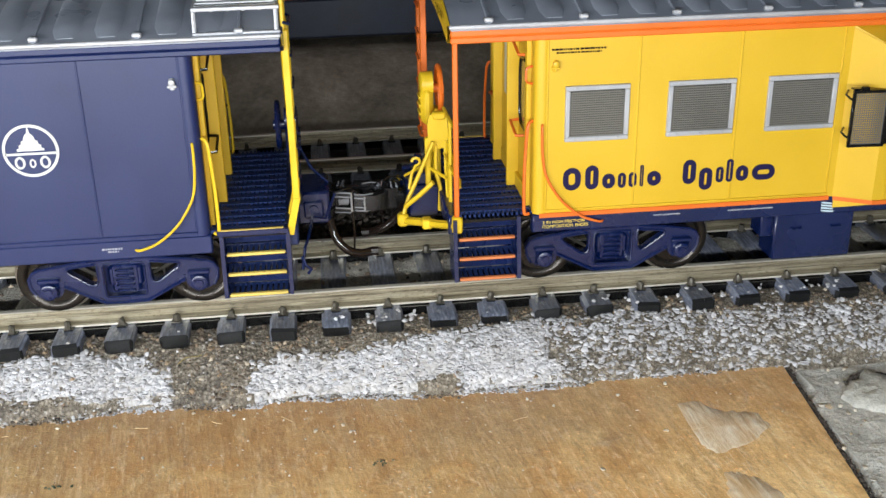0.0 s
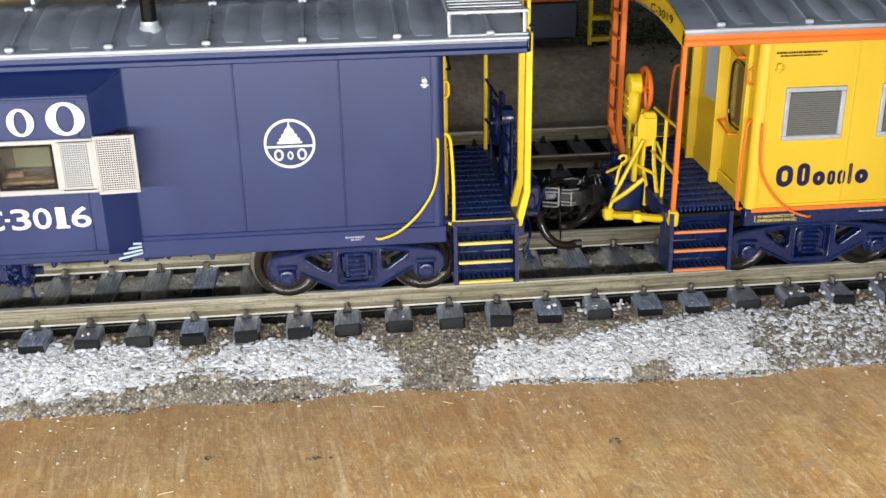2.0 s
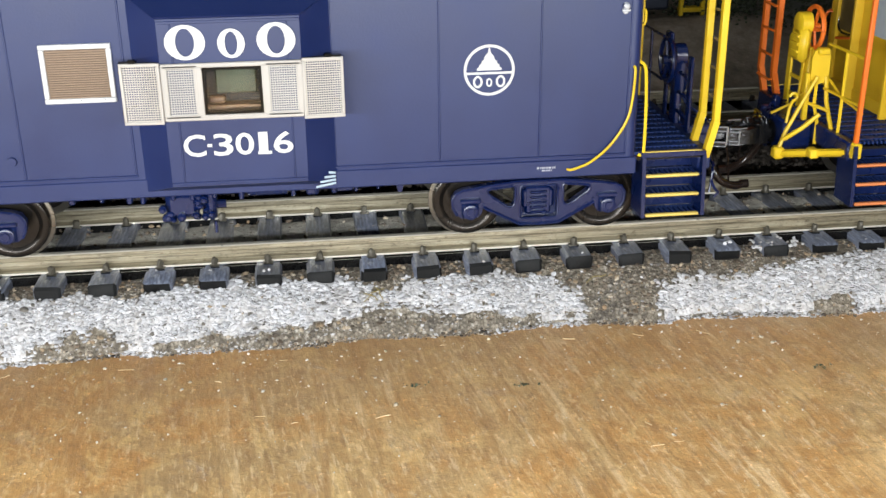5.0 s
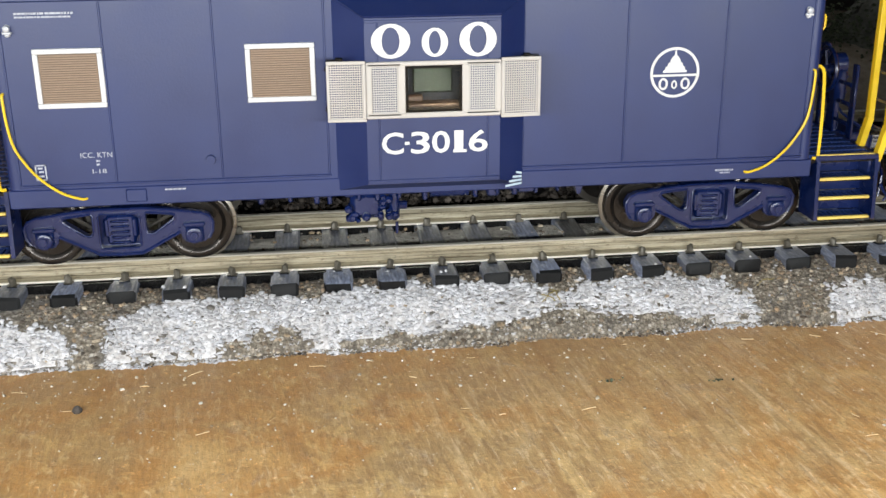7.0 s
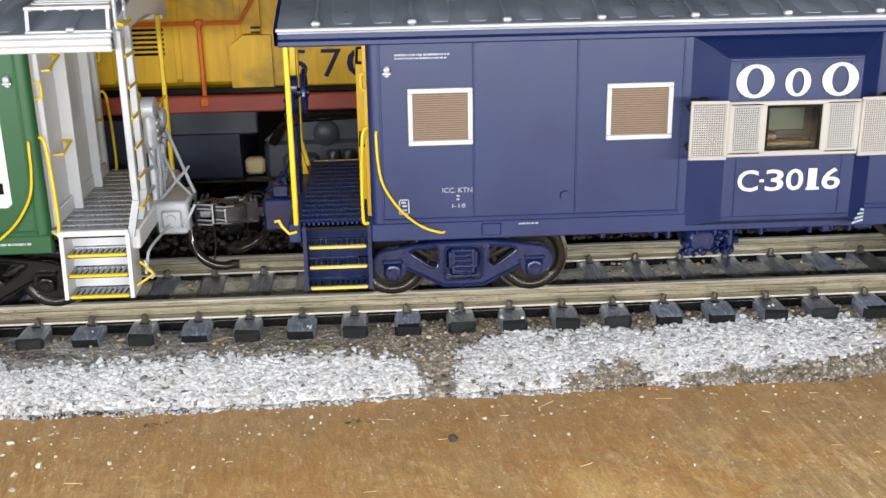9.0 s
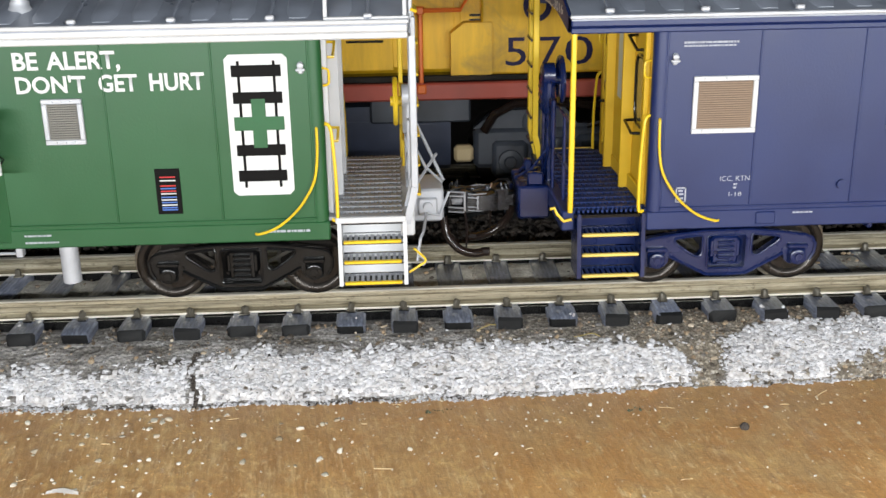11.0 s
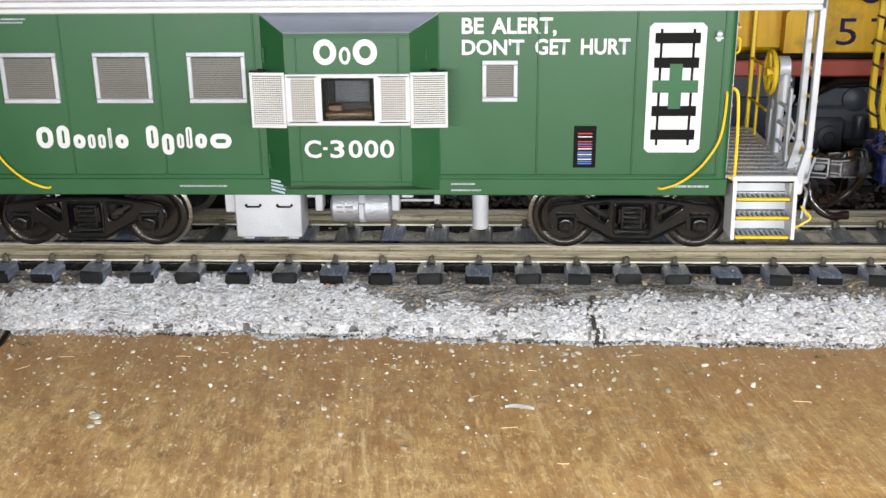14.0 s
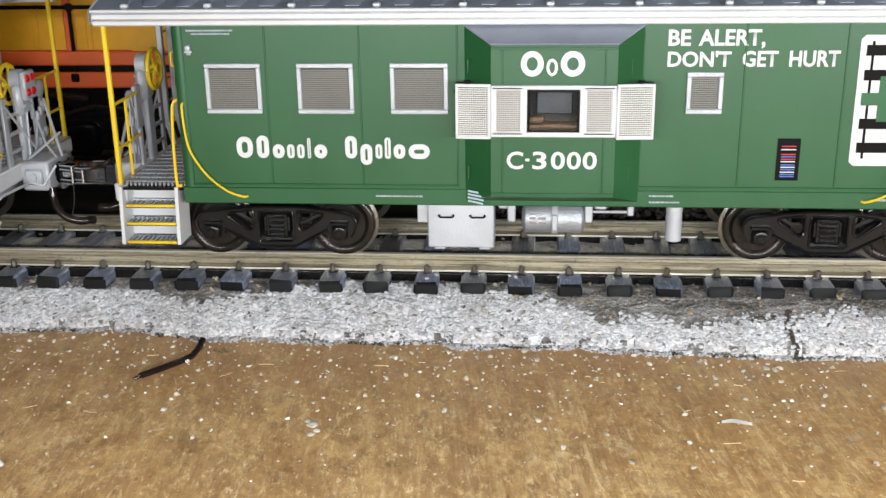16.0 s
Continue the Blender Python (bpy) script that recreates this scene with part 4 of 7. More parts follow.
def truck(parent, x, material):
    """A two-axle truck: side frames, springs, journal boxes, wheels."""
    global WHEEL
    WHEEL = WHEEL or wheel_mesh()
    top = new("truck")
    top.parent = parent
    top.location = (x * S, 0, 0)
    for side in (-1, 1):
        y = side * 1.10
        half = [(0.0, 0.725), (0.28, 0.725), (0.62, 0.69), (0.93, 0.645), (1.02, 0.61), (1.07, 0.53), (1.06, 0.42), (1.01, 0.33), (0.96, 0.29), (0.75, 0.29), (0.705, 0.34), (0.69, 0.42), (0.24, 0.18), (0.0, 0.175)]
        outline = half + [(-a, b) for a, b in half[-2:0:-1]]
        tri = [(0.315, 0.675), (0.60, 0.645), (0.635, 0.63), (0.635, 0.60), (0.61, 0.57), (0.41, 0.425), (0.36, 0.405), (0.315, 0.42), (0.295, 0.47), (0.295, 0.655)]
        square = [(-0.21, 0.25), (0.21, 0.25), (0.235, 0.28), (0.235, 0.64), (0.21, 0.67), (-0.21, 0.67), (-0.235, 0.64), (-0.235, 0.28)]
        s = Shape().plate(outline, [tri, [(-a, b) for a, b in tri[::-1]], square], y, y - side * 0.12)
        # Raised flanges along the edges and round the openings.
        o = y + side * 0.008
        for loop, thick in ((half[:8], 0.019), (half[11:], 0.02), (tri + tri[:1], 0.014)):
            for m in (-1, 1):
                s.tube([(m * a, o, b) for a, b in loop], thick, 6)
        s.tube([(a, o, b) for a, b in square + square[:1]], 0.013, 6)
        part("side_frame", s, material, top, "cast side frame with two openings")
        s = Shape().box(-0.25, 0.25, y - side * 0.16, y - side * 0.12, 0.24, 0.69)
        s.box(-0.165, 0.165, y - side * 0.12, y - side * 0.05, 0.275, 0.635, 0.03)
        part("spring_pack", s, material, top)
        for k in range(5):
            part("spring_coil", Shape().box(-0.105, 0.105, y - side * 0.055, y + side * 0.0, 0.30 + k * 0.064, 0.332 + k * 0.064, 0.013), material, top)
        part("brake_hanger", Shape().rod((-0.62, y - side * 0.2, 0.62), (-0.3, y - side * 0.2, 0.42), 0.022, 6).rod((0.62, y - side * 0.2, 0.60), (0.3, y - side * 0.2, 0.44), 0.022, 6), TREAD, top)
        for ax in (-0.85, 0.85):
            s = Shape().box(ax - 0.105, ax + 0.105, y - side * 0.02, y + side * 0.04, 0.285, 0.49, 0.03)
            s.box(ax - 0.125, ax + 0.125, y - side * 0.02, y + side * 0.06, 0.485, 0.54, 0.015)
            s.lathe((ax, y + side * 0.04, AXLE - 0.03), (0, side, 0), [(0, 0.1), (0.045, 0.096), (0.055, 0.082), (0.055, 0.05), (0.07, 0.045), (0.07, 0.01)], 16)
            for k in range(3):
                a = 2.1 * k + 0.5
                s.lathe((ax + 0.066 * math.cos(a), y + side * 0.093, AXLE - 0.03 + 0.066 * math.sin(a)), (0, side, 0), [(0, 0.016), (0.015, 0.014)], 6)
            s.lathe((ax - math.copysign(0.17, ax), y + side * 0.0, 0.46), (0, side, 0), [(0, 0.02), (0.012, 0.016)], 8)
            part("journal_box", s, material, top)
    for ax in (-0.85, 0.85):
        for side in (-1, 1):
            ob = part("wheel", WHEEL, STEEL, top, "worn dark steel wheel with a bright tread")
            ob.matrix_basis = Matrix.Translation(Vector((ax, side * 0.80, AXLE)) * S) @ Matrix.Rotation(0 if side < 0 else math.pi, 4, "Z")
        part("axle", Shape().rod((ax, -1.08, AXLE), (ax, 1.08, AXLE), 0.06, 8), BLACK, top)
    part("bolster", Shape().box(-0.2, 0.2, -1.04, 1.04, 0.35, 0.6, 0.03), material, top)
    return top


def window(parent, x0, x1, z0, z1, y, frame_paint, mesh_paint, inside, fine=0.025, upright=0.0):
    """A flush window: a raised frame, and a slatted blind before a dark backing."""
    w = 0.055
    s = Shape()
    s.box(x0, x1, y - 0.035, y + 0.02, z0, z0 + w, 0.008).box(x0, x1, y - 0.035, y + 0.02, z1 - w, z1, 0.008)
    s.box(x0, x0 + w, y - 0.033, y + 0.02, z0 + w, z1 - w, 0.008).box(x1 - w, x1, y - 0.033, y + 0.02, z0 + w, z1 - w, 0.008)
    for xx in (x0 + 0.12, x1 - 0.12, (x0 + x1) / 2):
        for zz in (z0 + w / 2, z1 - w / 2):
            s.lathe((xx, y - 0.03, zz), (0, -1, 0), [(0, 0.014), (0.018, 0.01)], 6)
    frame_ob = part("window", s, frame_paint, parent, "small square window with a pale frame")
    part("blind", Shape().box(x0 + w * 0.8, x1 - w * 0.8, y - 0.004, y + 0.015, z0 + w * 0.8, z1 - w * 0.8), inside, frame_ob)
    s = Shape()
    for k in range(int((z1 - z0 - 2 * w) / fine)):
        z = z0 + w + k * fine
        s.box(x0 + w * 0.9, x1 - w * 0.9, y - 0.016, y - 0.008, z, z + fine * 0.62)
    for k in range(int((x1 - x0 - 2 * w) / fine) if upright else 0):
        x = x0 + w + k * fine
        s.box(x, x + fine * upright, y - 0.0155, y - 0.007, z0 + w * 0.9, z1 - w * 0.9)
    tagged(part("blind_slats", s, mesh_paint, frame_ob, smooth=False), kind="stuff")
    return frame_ob


def screen_panel(name, parent, a, b, z0, z1, paint_frame, paint_mesh, fine=0.0255, share=0.35, upright=0.85):
    """A framed wire screen that stands between two plan points a and b."""
    ax, ay = a
    bx, by = b
    length = math.hypot(bx - ax, by - ay)
    s, g = Shape(), Shape()
    w = 0.034
    for u0, u1, q0, q1 in ((0, length, z0, z0 + w), (0, length, z1 - w, z1), (0, w, z0 + w, z1 - w), (length - w, length, z0 + w, z1 - w)):
        s.box(u0, u1, -0.018, 0.018, q0, q1, 0.006)
    u = w
    while u < length - w:
        g.box(u, u + fine * share * upright, -0.006, 0.004, z0 + w, z1 - w)
        u += fine
    z = z0 + w
    while z < z1 - w:
        g.box(w, length - w, -0.009, 0.001, z, z + fine * share)
        z += fine
    c, d = (bx - ax) / length, (by - ay) / length
    for shape in (s, g):
        shape.v = [(ax + x * c - y * d, ay + x * d + y * c, z) for x, y, z in shape.v]
    ob = part(name, s, paint_frame, parent, "framed wire screen")
    tagged(part("wire_mesh", g, paint_mesh, ob, smooth=False), kind="stuff")
    return ob


def bay(parent, c):
    """The bay window: shell, sloped top, side screens and a framed pane."""
    w0, w1, y0, y1 = 1.07, 0.74, -SIDE, -1.78
    zb0, zb1, zt0, zt1 = 0.95, 1.09, 3.10, 2.92
    s = Shape()
    s.add([(-w0, y0 + 0.1, zb0), (w0, y0 + 0.1, zb0), (w1, y1, zb1), (-w1, y1, zb1), (-w0, y0 + 0.1, zt0), (w0, y0 + 0.1, zt0), (w1, y1, zt1), (-w1, y1, zt1), (-w0, y0, zb0), (w0, y0, zb0), (w0, y0, zt0), (-w0, y0, zt0)],
          [(9, 2, 6, 10), (8, 3, 7, 11), (8, 9, 2, 3), (0, 1, 9, 8), (0, 8, 11, 4), (1, 9, 10, 5), (4, 5, 10, 11), (0, 1, 5, 4)])
    ox, oz0, oz1 = 0.30, 1.89, 2.42
    ob = part("bay", s, c["body"], parent, "projecting bay with slanted sides", smooth=False)
    rim = [(-w1, zb1), (w1, zb1), (w1, zt1), (-w1, zt1)]
    part("bay_front", Shape().plate(rim, [[(-ox, oz0), (ox, oz0), (ox, oz1), (-ox, oz1)]], y1, y1 + 0.03), c["body"], ob, smooth=False)
    s = Shape().box(-ox - 0.06, ox + 0.06, -1.50, -1.475, oz0 - 0.06, oz1 + 0.06)
    for x in (-ox - 0.06, ox + 0.03):
        s.box(x, x + 0.03, y1 + 0.03, -1.50, oz0 - 0.06, oz1 + 0.06)
    s.box(-ox - 0.06, ox + 0.06, y1 + 0.03, -1.50, oz0 - 0.09, oz0 - 0.06).box(-ox - 0.06, ox + 0.06, y1 + 0.03, -1.50, oz1 + 0.06, oz1 + 0.09)
    part("cabin_lining", s, DARK, ob, "dark lining behind the bay pane")
    # Invented panel and desk; their colours stand for reflections in the pane.
    s = Shape().box(-0.20, 0.24, -1.53, -1.502, 2.06, 2.46, 0.02)
    part("cabin_panel", s, c["pane_tone"], ob)
    s = Shape().box(-0.30, 0.30, -1.70, -1.505, 1.93, 1.97, 0.01).box(-0.28, -0.1, -1.62, -1.51, 1.97, 2.05, 0.02)
    part("cabin_desk", s, PANE_BROWN, ob)
    s = Shape().add([(-w0, y0 - 0.004, zt0 + 0.004), (w0, y0 - 0.004, zt0 + 0.004), (w1, y1 - 0.004, zt1 + 0.004), (-w1, y1 - 0.004, zt1 + 0.004), (-w0, y0, zt0 + 0.03), (w0, y0, zt0 + 0.03), (w1 + 0.02, y1 - 0.02, zt1 + 0.025), (-w1 - 0.02, y1 - 0.02, zt1 + 0.025)],
                    [(0, 1, 2, 3), (4, 5, 6, 7), (0, 1, 5, 4), (1, 2, 6, 5), (2, 3, 7, 6), (3, 0, 4, 7)])
    part("bay_roof", s, c["bay_roof"], ob, smooth=False)
    s = Shape()
    s.box(-w1, w1, y1 - 0.014, y1, zb1 + 0.02, zb1 + 0.05, 0.005)
    s.box(-w1, w1, y1 - 0.012, y1, zt1 - 0.05, zt1 - 0.02, 0.005)
    for x in (-0.6, 0.6):
        s.box(x - 0.01, x + 0.01, y1 - 0.01, y1, zb1 + 0.05, zt1 - 0.05, 0.004)
    part("bay_beading", s, c["body"], ob)
    if c.get("bay_stripe"):
        s = Shape()
        s.add([(-w0, y0 - 0.008, zb0 + 0.1), (-w1, y1 - 0.008, zb1), (-w1, y1 - 0.008, zb1 + 0.05), (-w0, y0 - 0.008, zb0 + 0.15)], [(0, 1, 2, 3)])
        s.box(-w1, w1, y1 - 0.02, y1, zb1, zb1 + 0.05)
        part("bay_stripe", s, c["bay_stripe"], ob, smooth=False)
    # The long white frame with the pane in the middle.
    y = y1 - 0.012
    z0, z1, px = 1.84, 2.46, 0.31
    s = Shape()
    s.box(-w1, w1, y - 0.04, y, z0, z0 + 0.06, 0.01).box(-w1, w1, y - 0.04, y, z1 - 0.05, z1, 0.01)
    for x in (-w1, -px - 0.07, px, w1 - 0.06):
        s.box(x, x + 0.07, y - 0.038, y, z0 + 0.05, z1 - 0.04, 0.008)
    frame_ob = part("bay_window", s, c["bay_frame"], parent, "wide bay window in a pale frame")
    part("pane", Shape().box(-px, px, y - 0.012, y - 0.004, z0 + 0.05, z1 - 0.04), GLASS, frame_ob, "glossy glass pane").visible_shadow = False
    part("pane_gasket", Shape().plate([(-px, z0 + 0.05), (px, z0 + 0.05), (px, z1 - 0.05), (-px, z1 - 0.05)], [[(-px + 0.03, z0 + 0.08), (px - 0.03, z0 + 0.08), (px - 0.03, z1 - 0.08), (-px + 0.03, z1 - 0.08)]], y - 0.022, y - 0.01), BLACK, frame_ob)
    for sgn in (-1, 1):
        screen_panel("inner_screen", frame_ob, (sgn * (px + 0.05), y - 0.022), (sgn * (w1 - 0.02), y - 0.022), z0 + 0.03, z1 - 0.02, c["bay_frame"], GREY_MESH, 0.0255, c.get("slat", 0.38), c.get("upright", 0.85))
        part("screen_back", Shape().box(sgn * (px + 0.07), sgn * (w1 - 0.03), y - 0.006, y + 0.004, z0 + 0.05, z1 - 0.04), c["screen_back"], frame_ob)
        wing = screen_panel("wing_screen", frame_ob, (sgn * w1, y - 0.045), (1.18 if sgn > 0 else -1.16, y - 0.02), z0 - 0.02, z1 + 0.02, c["bay_frame"], c["bay_mesh"], 0.0255, c.get("slat", 0.35), c.get("upright", 0.85))
        s = Shape()
        for z in (z0 + 0.08, z1 - 0.1):
            s.tube([(sgn * 1.14, y - 0.02, z), (sgn * 1.17, y + 0.03, z + 0.02), (sgn * 1.16, y + 0.14, z + 0.03), (sgn * 1.05, y + 0.31, z + 0.03)], 0.014, 5)
        s.box(sgn * 0.98, sgn * 1.06, y - 0.05, y + 0.02, z1 + 0.02, z1 + 0.06, 0.01)
        # Thin black bar draws the shadow line along the wing screen's top.
        s.box(sgn * 0.97, sgn * 1.16, y - 0.02, y + 0.06, z1 + 0.021, z1 + 0.036, 0.005)
        part("screen_hinge", s, BLACK, frame_ob)
    # The bay stands a little off the middle of the body.
    ob.location.x = frame_ob.location.x = 0.05 * S


def roof(parent, c):
    """The roof: arched sheet, end arches, ribs, stamped panels, eave band, walk."""
    prof = [(y, 3.33 + 0.30 * (1 - (abs(y) / 1.54) ** 1.7)) for y in np.linspace(-1.54, 1.54, 17)]
    outline = prof + [(1.54, 3.27), (-1.54, 3.27)]
    s = Shape().prism(outline, 0, -5.56, 5.56)
    part("roof_sheet", s, ROOF, parent, "dark grey ribbed roof")
    height = lambda y: 3.33 + 0.30 * (1 - (abs(y) / 1.54) ** 1.7)
    for k in range(-5, 6):
        s = Shape()
        pts = [(k * 1.03, y, height(y) + 0.012) for y in np.linspace(-1.53, 1.53, 13)]
        s.tube(pts, 0.022, 5)
        for y in np.linspace(-1.40, -0.1, 13):
            for q in (-0.035, 0.035):
                s.lathe((k * 1.03 + q, y, height(y) + 0.008), (0, 0, 1), [(0, 0.010), (0.004, 0.006)], 5)
        bracket = Shape()
        for y in (-1.5, -0.5, 0.5, 1.5):
            bracket.box(k * 1.03 - 0.05, k * 1.03 + 0.05, y - 0.035, y + 0.035, height(y), height(y) + 0.055, 0.015)
        part("roof_rib", s, ROOF, parent)
        part("rib_bracket", bracket, SILVER, parent)
    for k in range(-5, 5):
        for sgn in (-1, 1):
            # Stamped ridges that run up the slope and taper at both ends.
            s = Shape()
            for u in (0.30, 0.72):
                n, v = 9, []
                for j in range(n):
                    y = sgn * (1.46 - 1.20 * j / (n - 1))
                    t = 0.72 if j in (0, n - 1) else 1.0
                    x, w, h = k * 1.03 + u, 0.145 * t, 0.024 if 0 < j < n - 1 else 0.004
                    v += [(x - w, y, height(y) - 0.004), (x - w * 0.72, y, height(y) + h), (x + w * 0.72, y, height(y) + h), (x + w, y, height(y) - 0.004)]
                f = [(4 * j + q, 4 * j + q + 1, 4 * j + q + 5, 4 * j + q + 4) for j in range(n - 1) for q in range(3)]
                s.add(v, f + [(0, 1, 2, 3), tuple(4 * n - 4 + q for q in range(4))])
            part("stamped_panel", s, ROOF, parent)
    for sgn in (-1, 1):
        y = sgn * 1.5
        s = Shape().box(-5.57, 5.57, y - sgn * 0.12, y + sgn * 0.03, 3.13, 3.20, 0.015)
        s.box(-5.57, 5.57, y - sgn * 0.12, y + sgn * 0.045, 3.20, 3.285, 0.02)
        part("eave_band", s, c["fascia"], parent)
        s = Shape().box(-5.58, 5.58, y - sgn * 0.03, y + sgn * 0.065, 3.29, 3.335, 0.012)
        part("roof_edge", s, c["roof_edge"], parent, "pale metal roof edge")
    for sgn in (-1, 1):
        s = Shape()
        n = len(prof)
        xs = (sgn * 5.57, sgn * 5.60)
        v = [(x, y, z) for x in xs for y, z in prof] + [(x, y, 3.15 + (z - 3.33) * 0.6) for x in xs for y, z in prof]
        f = []
        for i in range(n - 1):
            f += [(i, i + 1, 2 * n + i + 1, 2 * n + i), (n + i, n + i + 1, 3 * n + i + 1, 3 * n + i), (i, i + 1, n + i + 1, n + i), (2 * n + i, 2 * n + i + 1, 3 * n + i + 1, 3 * n + i)]
        part("end_arch", s.add(v, f), c["arch"], parent)
    s = Shape()
    for y in np.linspace(-0.3, 0.3, 5):
        s.box(-5.3, 5.3, y - 0.012, y + 0.012, 3.70, 3.725)
    x = -5.3
    while x < 5.3:
        s.box(x, x + 0.09, -0.31, 0.31, 3.722, 3.74)
        x += 0.13
    for k in range(-5, 6):
        s.box(k * 1.03 - 0.02, k * 1.03 + 0.02, -0.3, 0.3, 3.60, 3.705)
    part("roof_walk", s, SILVER, parent, "silver grating walk along the ridge", smooth=False)
    s = Shape().lathe((1.42, -1.08, 3.42), (0, 0, 1), [(0, 0.14), (0.05, 0.13), (0.08, 0.105), (0.13, 0.1)], 16)
    part("stack_collar", s, SILVER, parent)
    part("stovepipe", Shape().lathe((1.42, -1.08, 3.5), (0, 0, 1), [(0, 0.085), (1.0, 0.085), (1.02, 0.1), (1.06, 0.1)], 16), c.get("pipe", BLACK), parent, "slim stovepipe")


def end_platform(parent, sgn, c):
    """One end: deck, steps, ladder, brake stand, rails, coupler. sgn 1: the +x end; -1: the same turned about."""
    base = new("end_platform")
    base.parent = parent
    if sgn < 0:
        base.matrix_basis = Matrix.Rotation(math.pi, 4, "Z")
    p = lambda name, s, m, label="", smooth=True: part(name, s, m, base, label, smooth)
    trim, gear, deck, ladder = c["trim"], c["gear"], c["deck"], c["ladder"]
    # Added black sheet standing in for shade below the deck slots.
    p("deck_pan", Shape().box(4.6, 5.46, -1.42, 1.42, 1.03, 1.065), BLACK)
    s = Shape().box(5.44, 5.6, -1.36, 1.36, 0.86, 1.10, 0.02)
    p("end_sill", s, c["sill"] if gear is not SILVER else WHITE)
    # Slotted deck: solid bands along, and short webs between them.
    s = Shape()
    for k in range(14):
        y = -1.40 + 0.2 * k
        s.box(4.62, 5.46, y, y + 0.105, 1.085, 1.125)
        for q in range(16):
            x = 4.63 + q * 0.0547
            s.box(x, x + 0.022, y + 0.105, y + 0.2, 1.085, 1.118)
    p("deck_grating", s, deck, "perforated grating deck", smooth=False)
    p("deck_edge", Shape().box(4.7, 5.5, -1.47, -1.42, 1.06, 1.13, 0.012), c["deck_edge"])
    shift = c.get("west_steps", 0.0) if sgn < 0 else 0.0
    for side in (-1, 1):
        s = Shape()
        for x in (4.72, 5.46):
            s.prism([(side * 1.06, 1.08), (side * 1.46, 1.08), (side * 1.53, 0.33), (side * 1.10, 0.33)], 0, x + shift, x + 0.045 + shift)
        for z, y in ((0.83, 1.42), (0.60, 1.46), (0.36, 1.50)):
            s.box(4.75 + shift, 5.47 + shift, side * (y - 0.34), side * (y - 0.30), z + 0.012, z + 0.235)
        p("step_frame", s, c["step"], "stairwell with three open steps")
        for z, y in ((0.83, 1.42), (0.60, 1.46), (0.36, 1.50)):
            s = Shape()
            for k in range(11):
                x = 4.775 + k * 0.0625 + shift
                s.box(x, x + 0.036, side * (y - 0.30), side * (y - 0.03), z - 0.028, z - 0.004)
            for yy in (y - 0.30, y - 0.05):
                s.box(4.76 + shift, 5.46 + shift, side * yy, side * (yy + 0.024), z - 0.026, z - 0.001)
            p("step_tread", s, deck, smooth=False)
            # Added dark sheet for the shade under each tread's slots.
            p("tread_pan", Shape().box(4.765 + shift, 5.46 + shift, side * (y - 0.31), side * (y - 0.03), z - 0.05, z - 0.034), BLACK if deck is DECK_NAVY else SMOKE)
            p("step_nosing", Shape().box(4.78 + shift, 5.44 + shift, side * (y - 0.03), side * (y + 0.025), z - 0.026, z + 0.010, 0.01), c["nosing"])
    if deck is DECK_NAVY:
        p("deck_line", Shape().box(4.74, 5.44, -1.478, -1.44, 1.132, 1.142, 0.003), NOSING)
    if sgn > 0 and c.get("grip"):
        p("lever_grip", Shape().tube([(5.58, -1.42, 0.73), (5.70, -1.42, 0.61), (5.715, -1.42, 0.585), (5.70, -1.42, 0.555), (5.52, -1.42, 0.44)], 0.014, 6), YELLOW_TRIM, "yellow grip of the uncoupling lever")
    if sgn < 0 and gear is NAVY_GEAR and not c.get("brace"):
        p("lever_grip", Shape().tube([(5.74, 1.42, 1.15), (5.69, 1.42, 1.16), (5.66, 1.42, 1.09), (5.58, 1.42, 1.0), (5.49, 1.42, 1.02)], 0.018, 6), YELLOW_TRIM, "yellow grip of the uncoupling lever")
    # Handrails at the body corners.
    for side in (-1, 1):
        s = Shape().tube(flowing([(4.58, side * 1.34, 2.16), (4.64, side * 1.39, 2.20), (4.69, side * 1.42, 2.16), (4.71, side * 1.43, 2.02), (4.73, side * 1.435, 1.6), (4.73, side * 1.44, 1.16), (4.71, side * 1.44, 1.10), (4.67, side * 1.42, 1.10)], 3), 0.020, 6)
        p("corner_handrail", s, trim)
        s = Shape().tube(flowing([(4.60, side * 1.30, 2.80), (4.69, side * 1.31, 2.78), (4.70, side * 1.31, 2.70), (4.69, side * 1.31, 2.62), (4.60, side * 1.30, 2.60)], 3), 0.014, 6)
        p("grab_iron", s, trim)
    # Thin corner post, and the rails from it to the brake stand.
    s = Shape().box(5.47, 5.53, 1.33, 1.39, 1.08, 3.2, 0.012)
    p("corner_post", s, c["post"])
    s = Shape()
    for z in (1.55, 2.12):
        s.rod((5.5, 1.36, z), (5.52, 0.42, z), 0.02, 6)
    s.rod((5.51, 0.9, 1.1), (5.51, 0.9, 2.12), 0.022, 6)
    p("end_rail", s, c["rail"])
    # Ladder to the roof.
    for y in (-1.38, -0.93):
        s = Shape()
        s.box(5.57, 5.65, y - 0.045, y + 0.045, 1.45, 3.34, 0.01)
        s.add([(5.57, y - 0.045, 1.452), (5.57, y + 0.045, 1.452), (5.65, y + 0.045, 1.452), (5.65, y - 0.045, 1.452), (5.47, y - 0.045, 1.02), (5.47, y + 0.045, 1.02), (5.55, y + 0.045, 1.02), (5.55, y - 0.045, 1.02)],
              [(0, 1, 2, 3), (4, 5, 6, 7), (0, 1, 5, 4), (1, 2, 6, 5), (2, 3, 7, 6), (3, 0, 4, 7)])
        s.tube([(5.6, y, 3.3), (5.6, y, 3.75), (5.56, y, 3.98), (5.42, y, 4.06), (5.28, y + 0.02, 4.0), (5.2, y + 0.05, 3.74)], 0.024, 6)
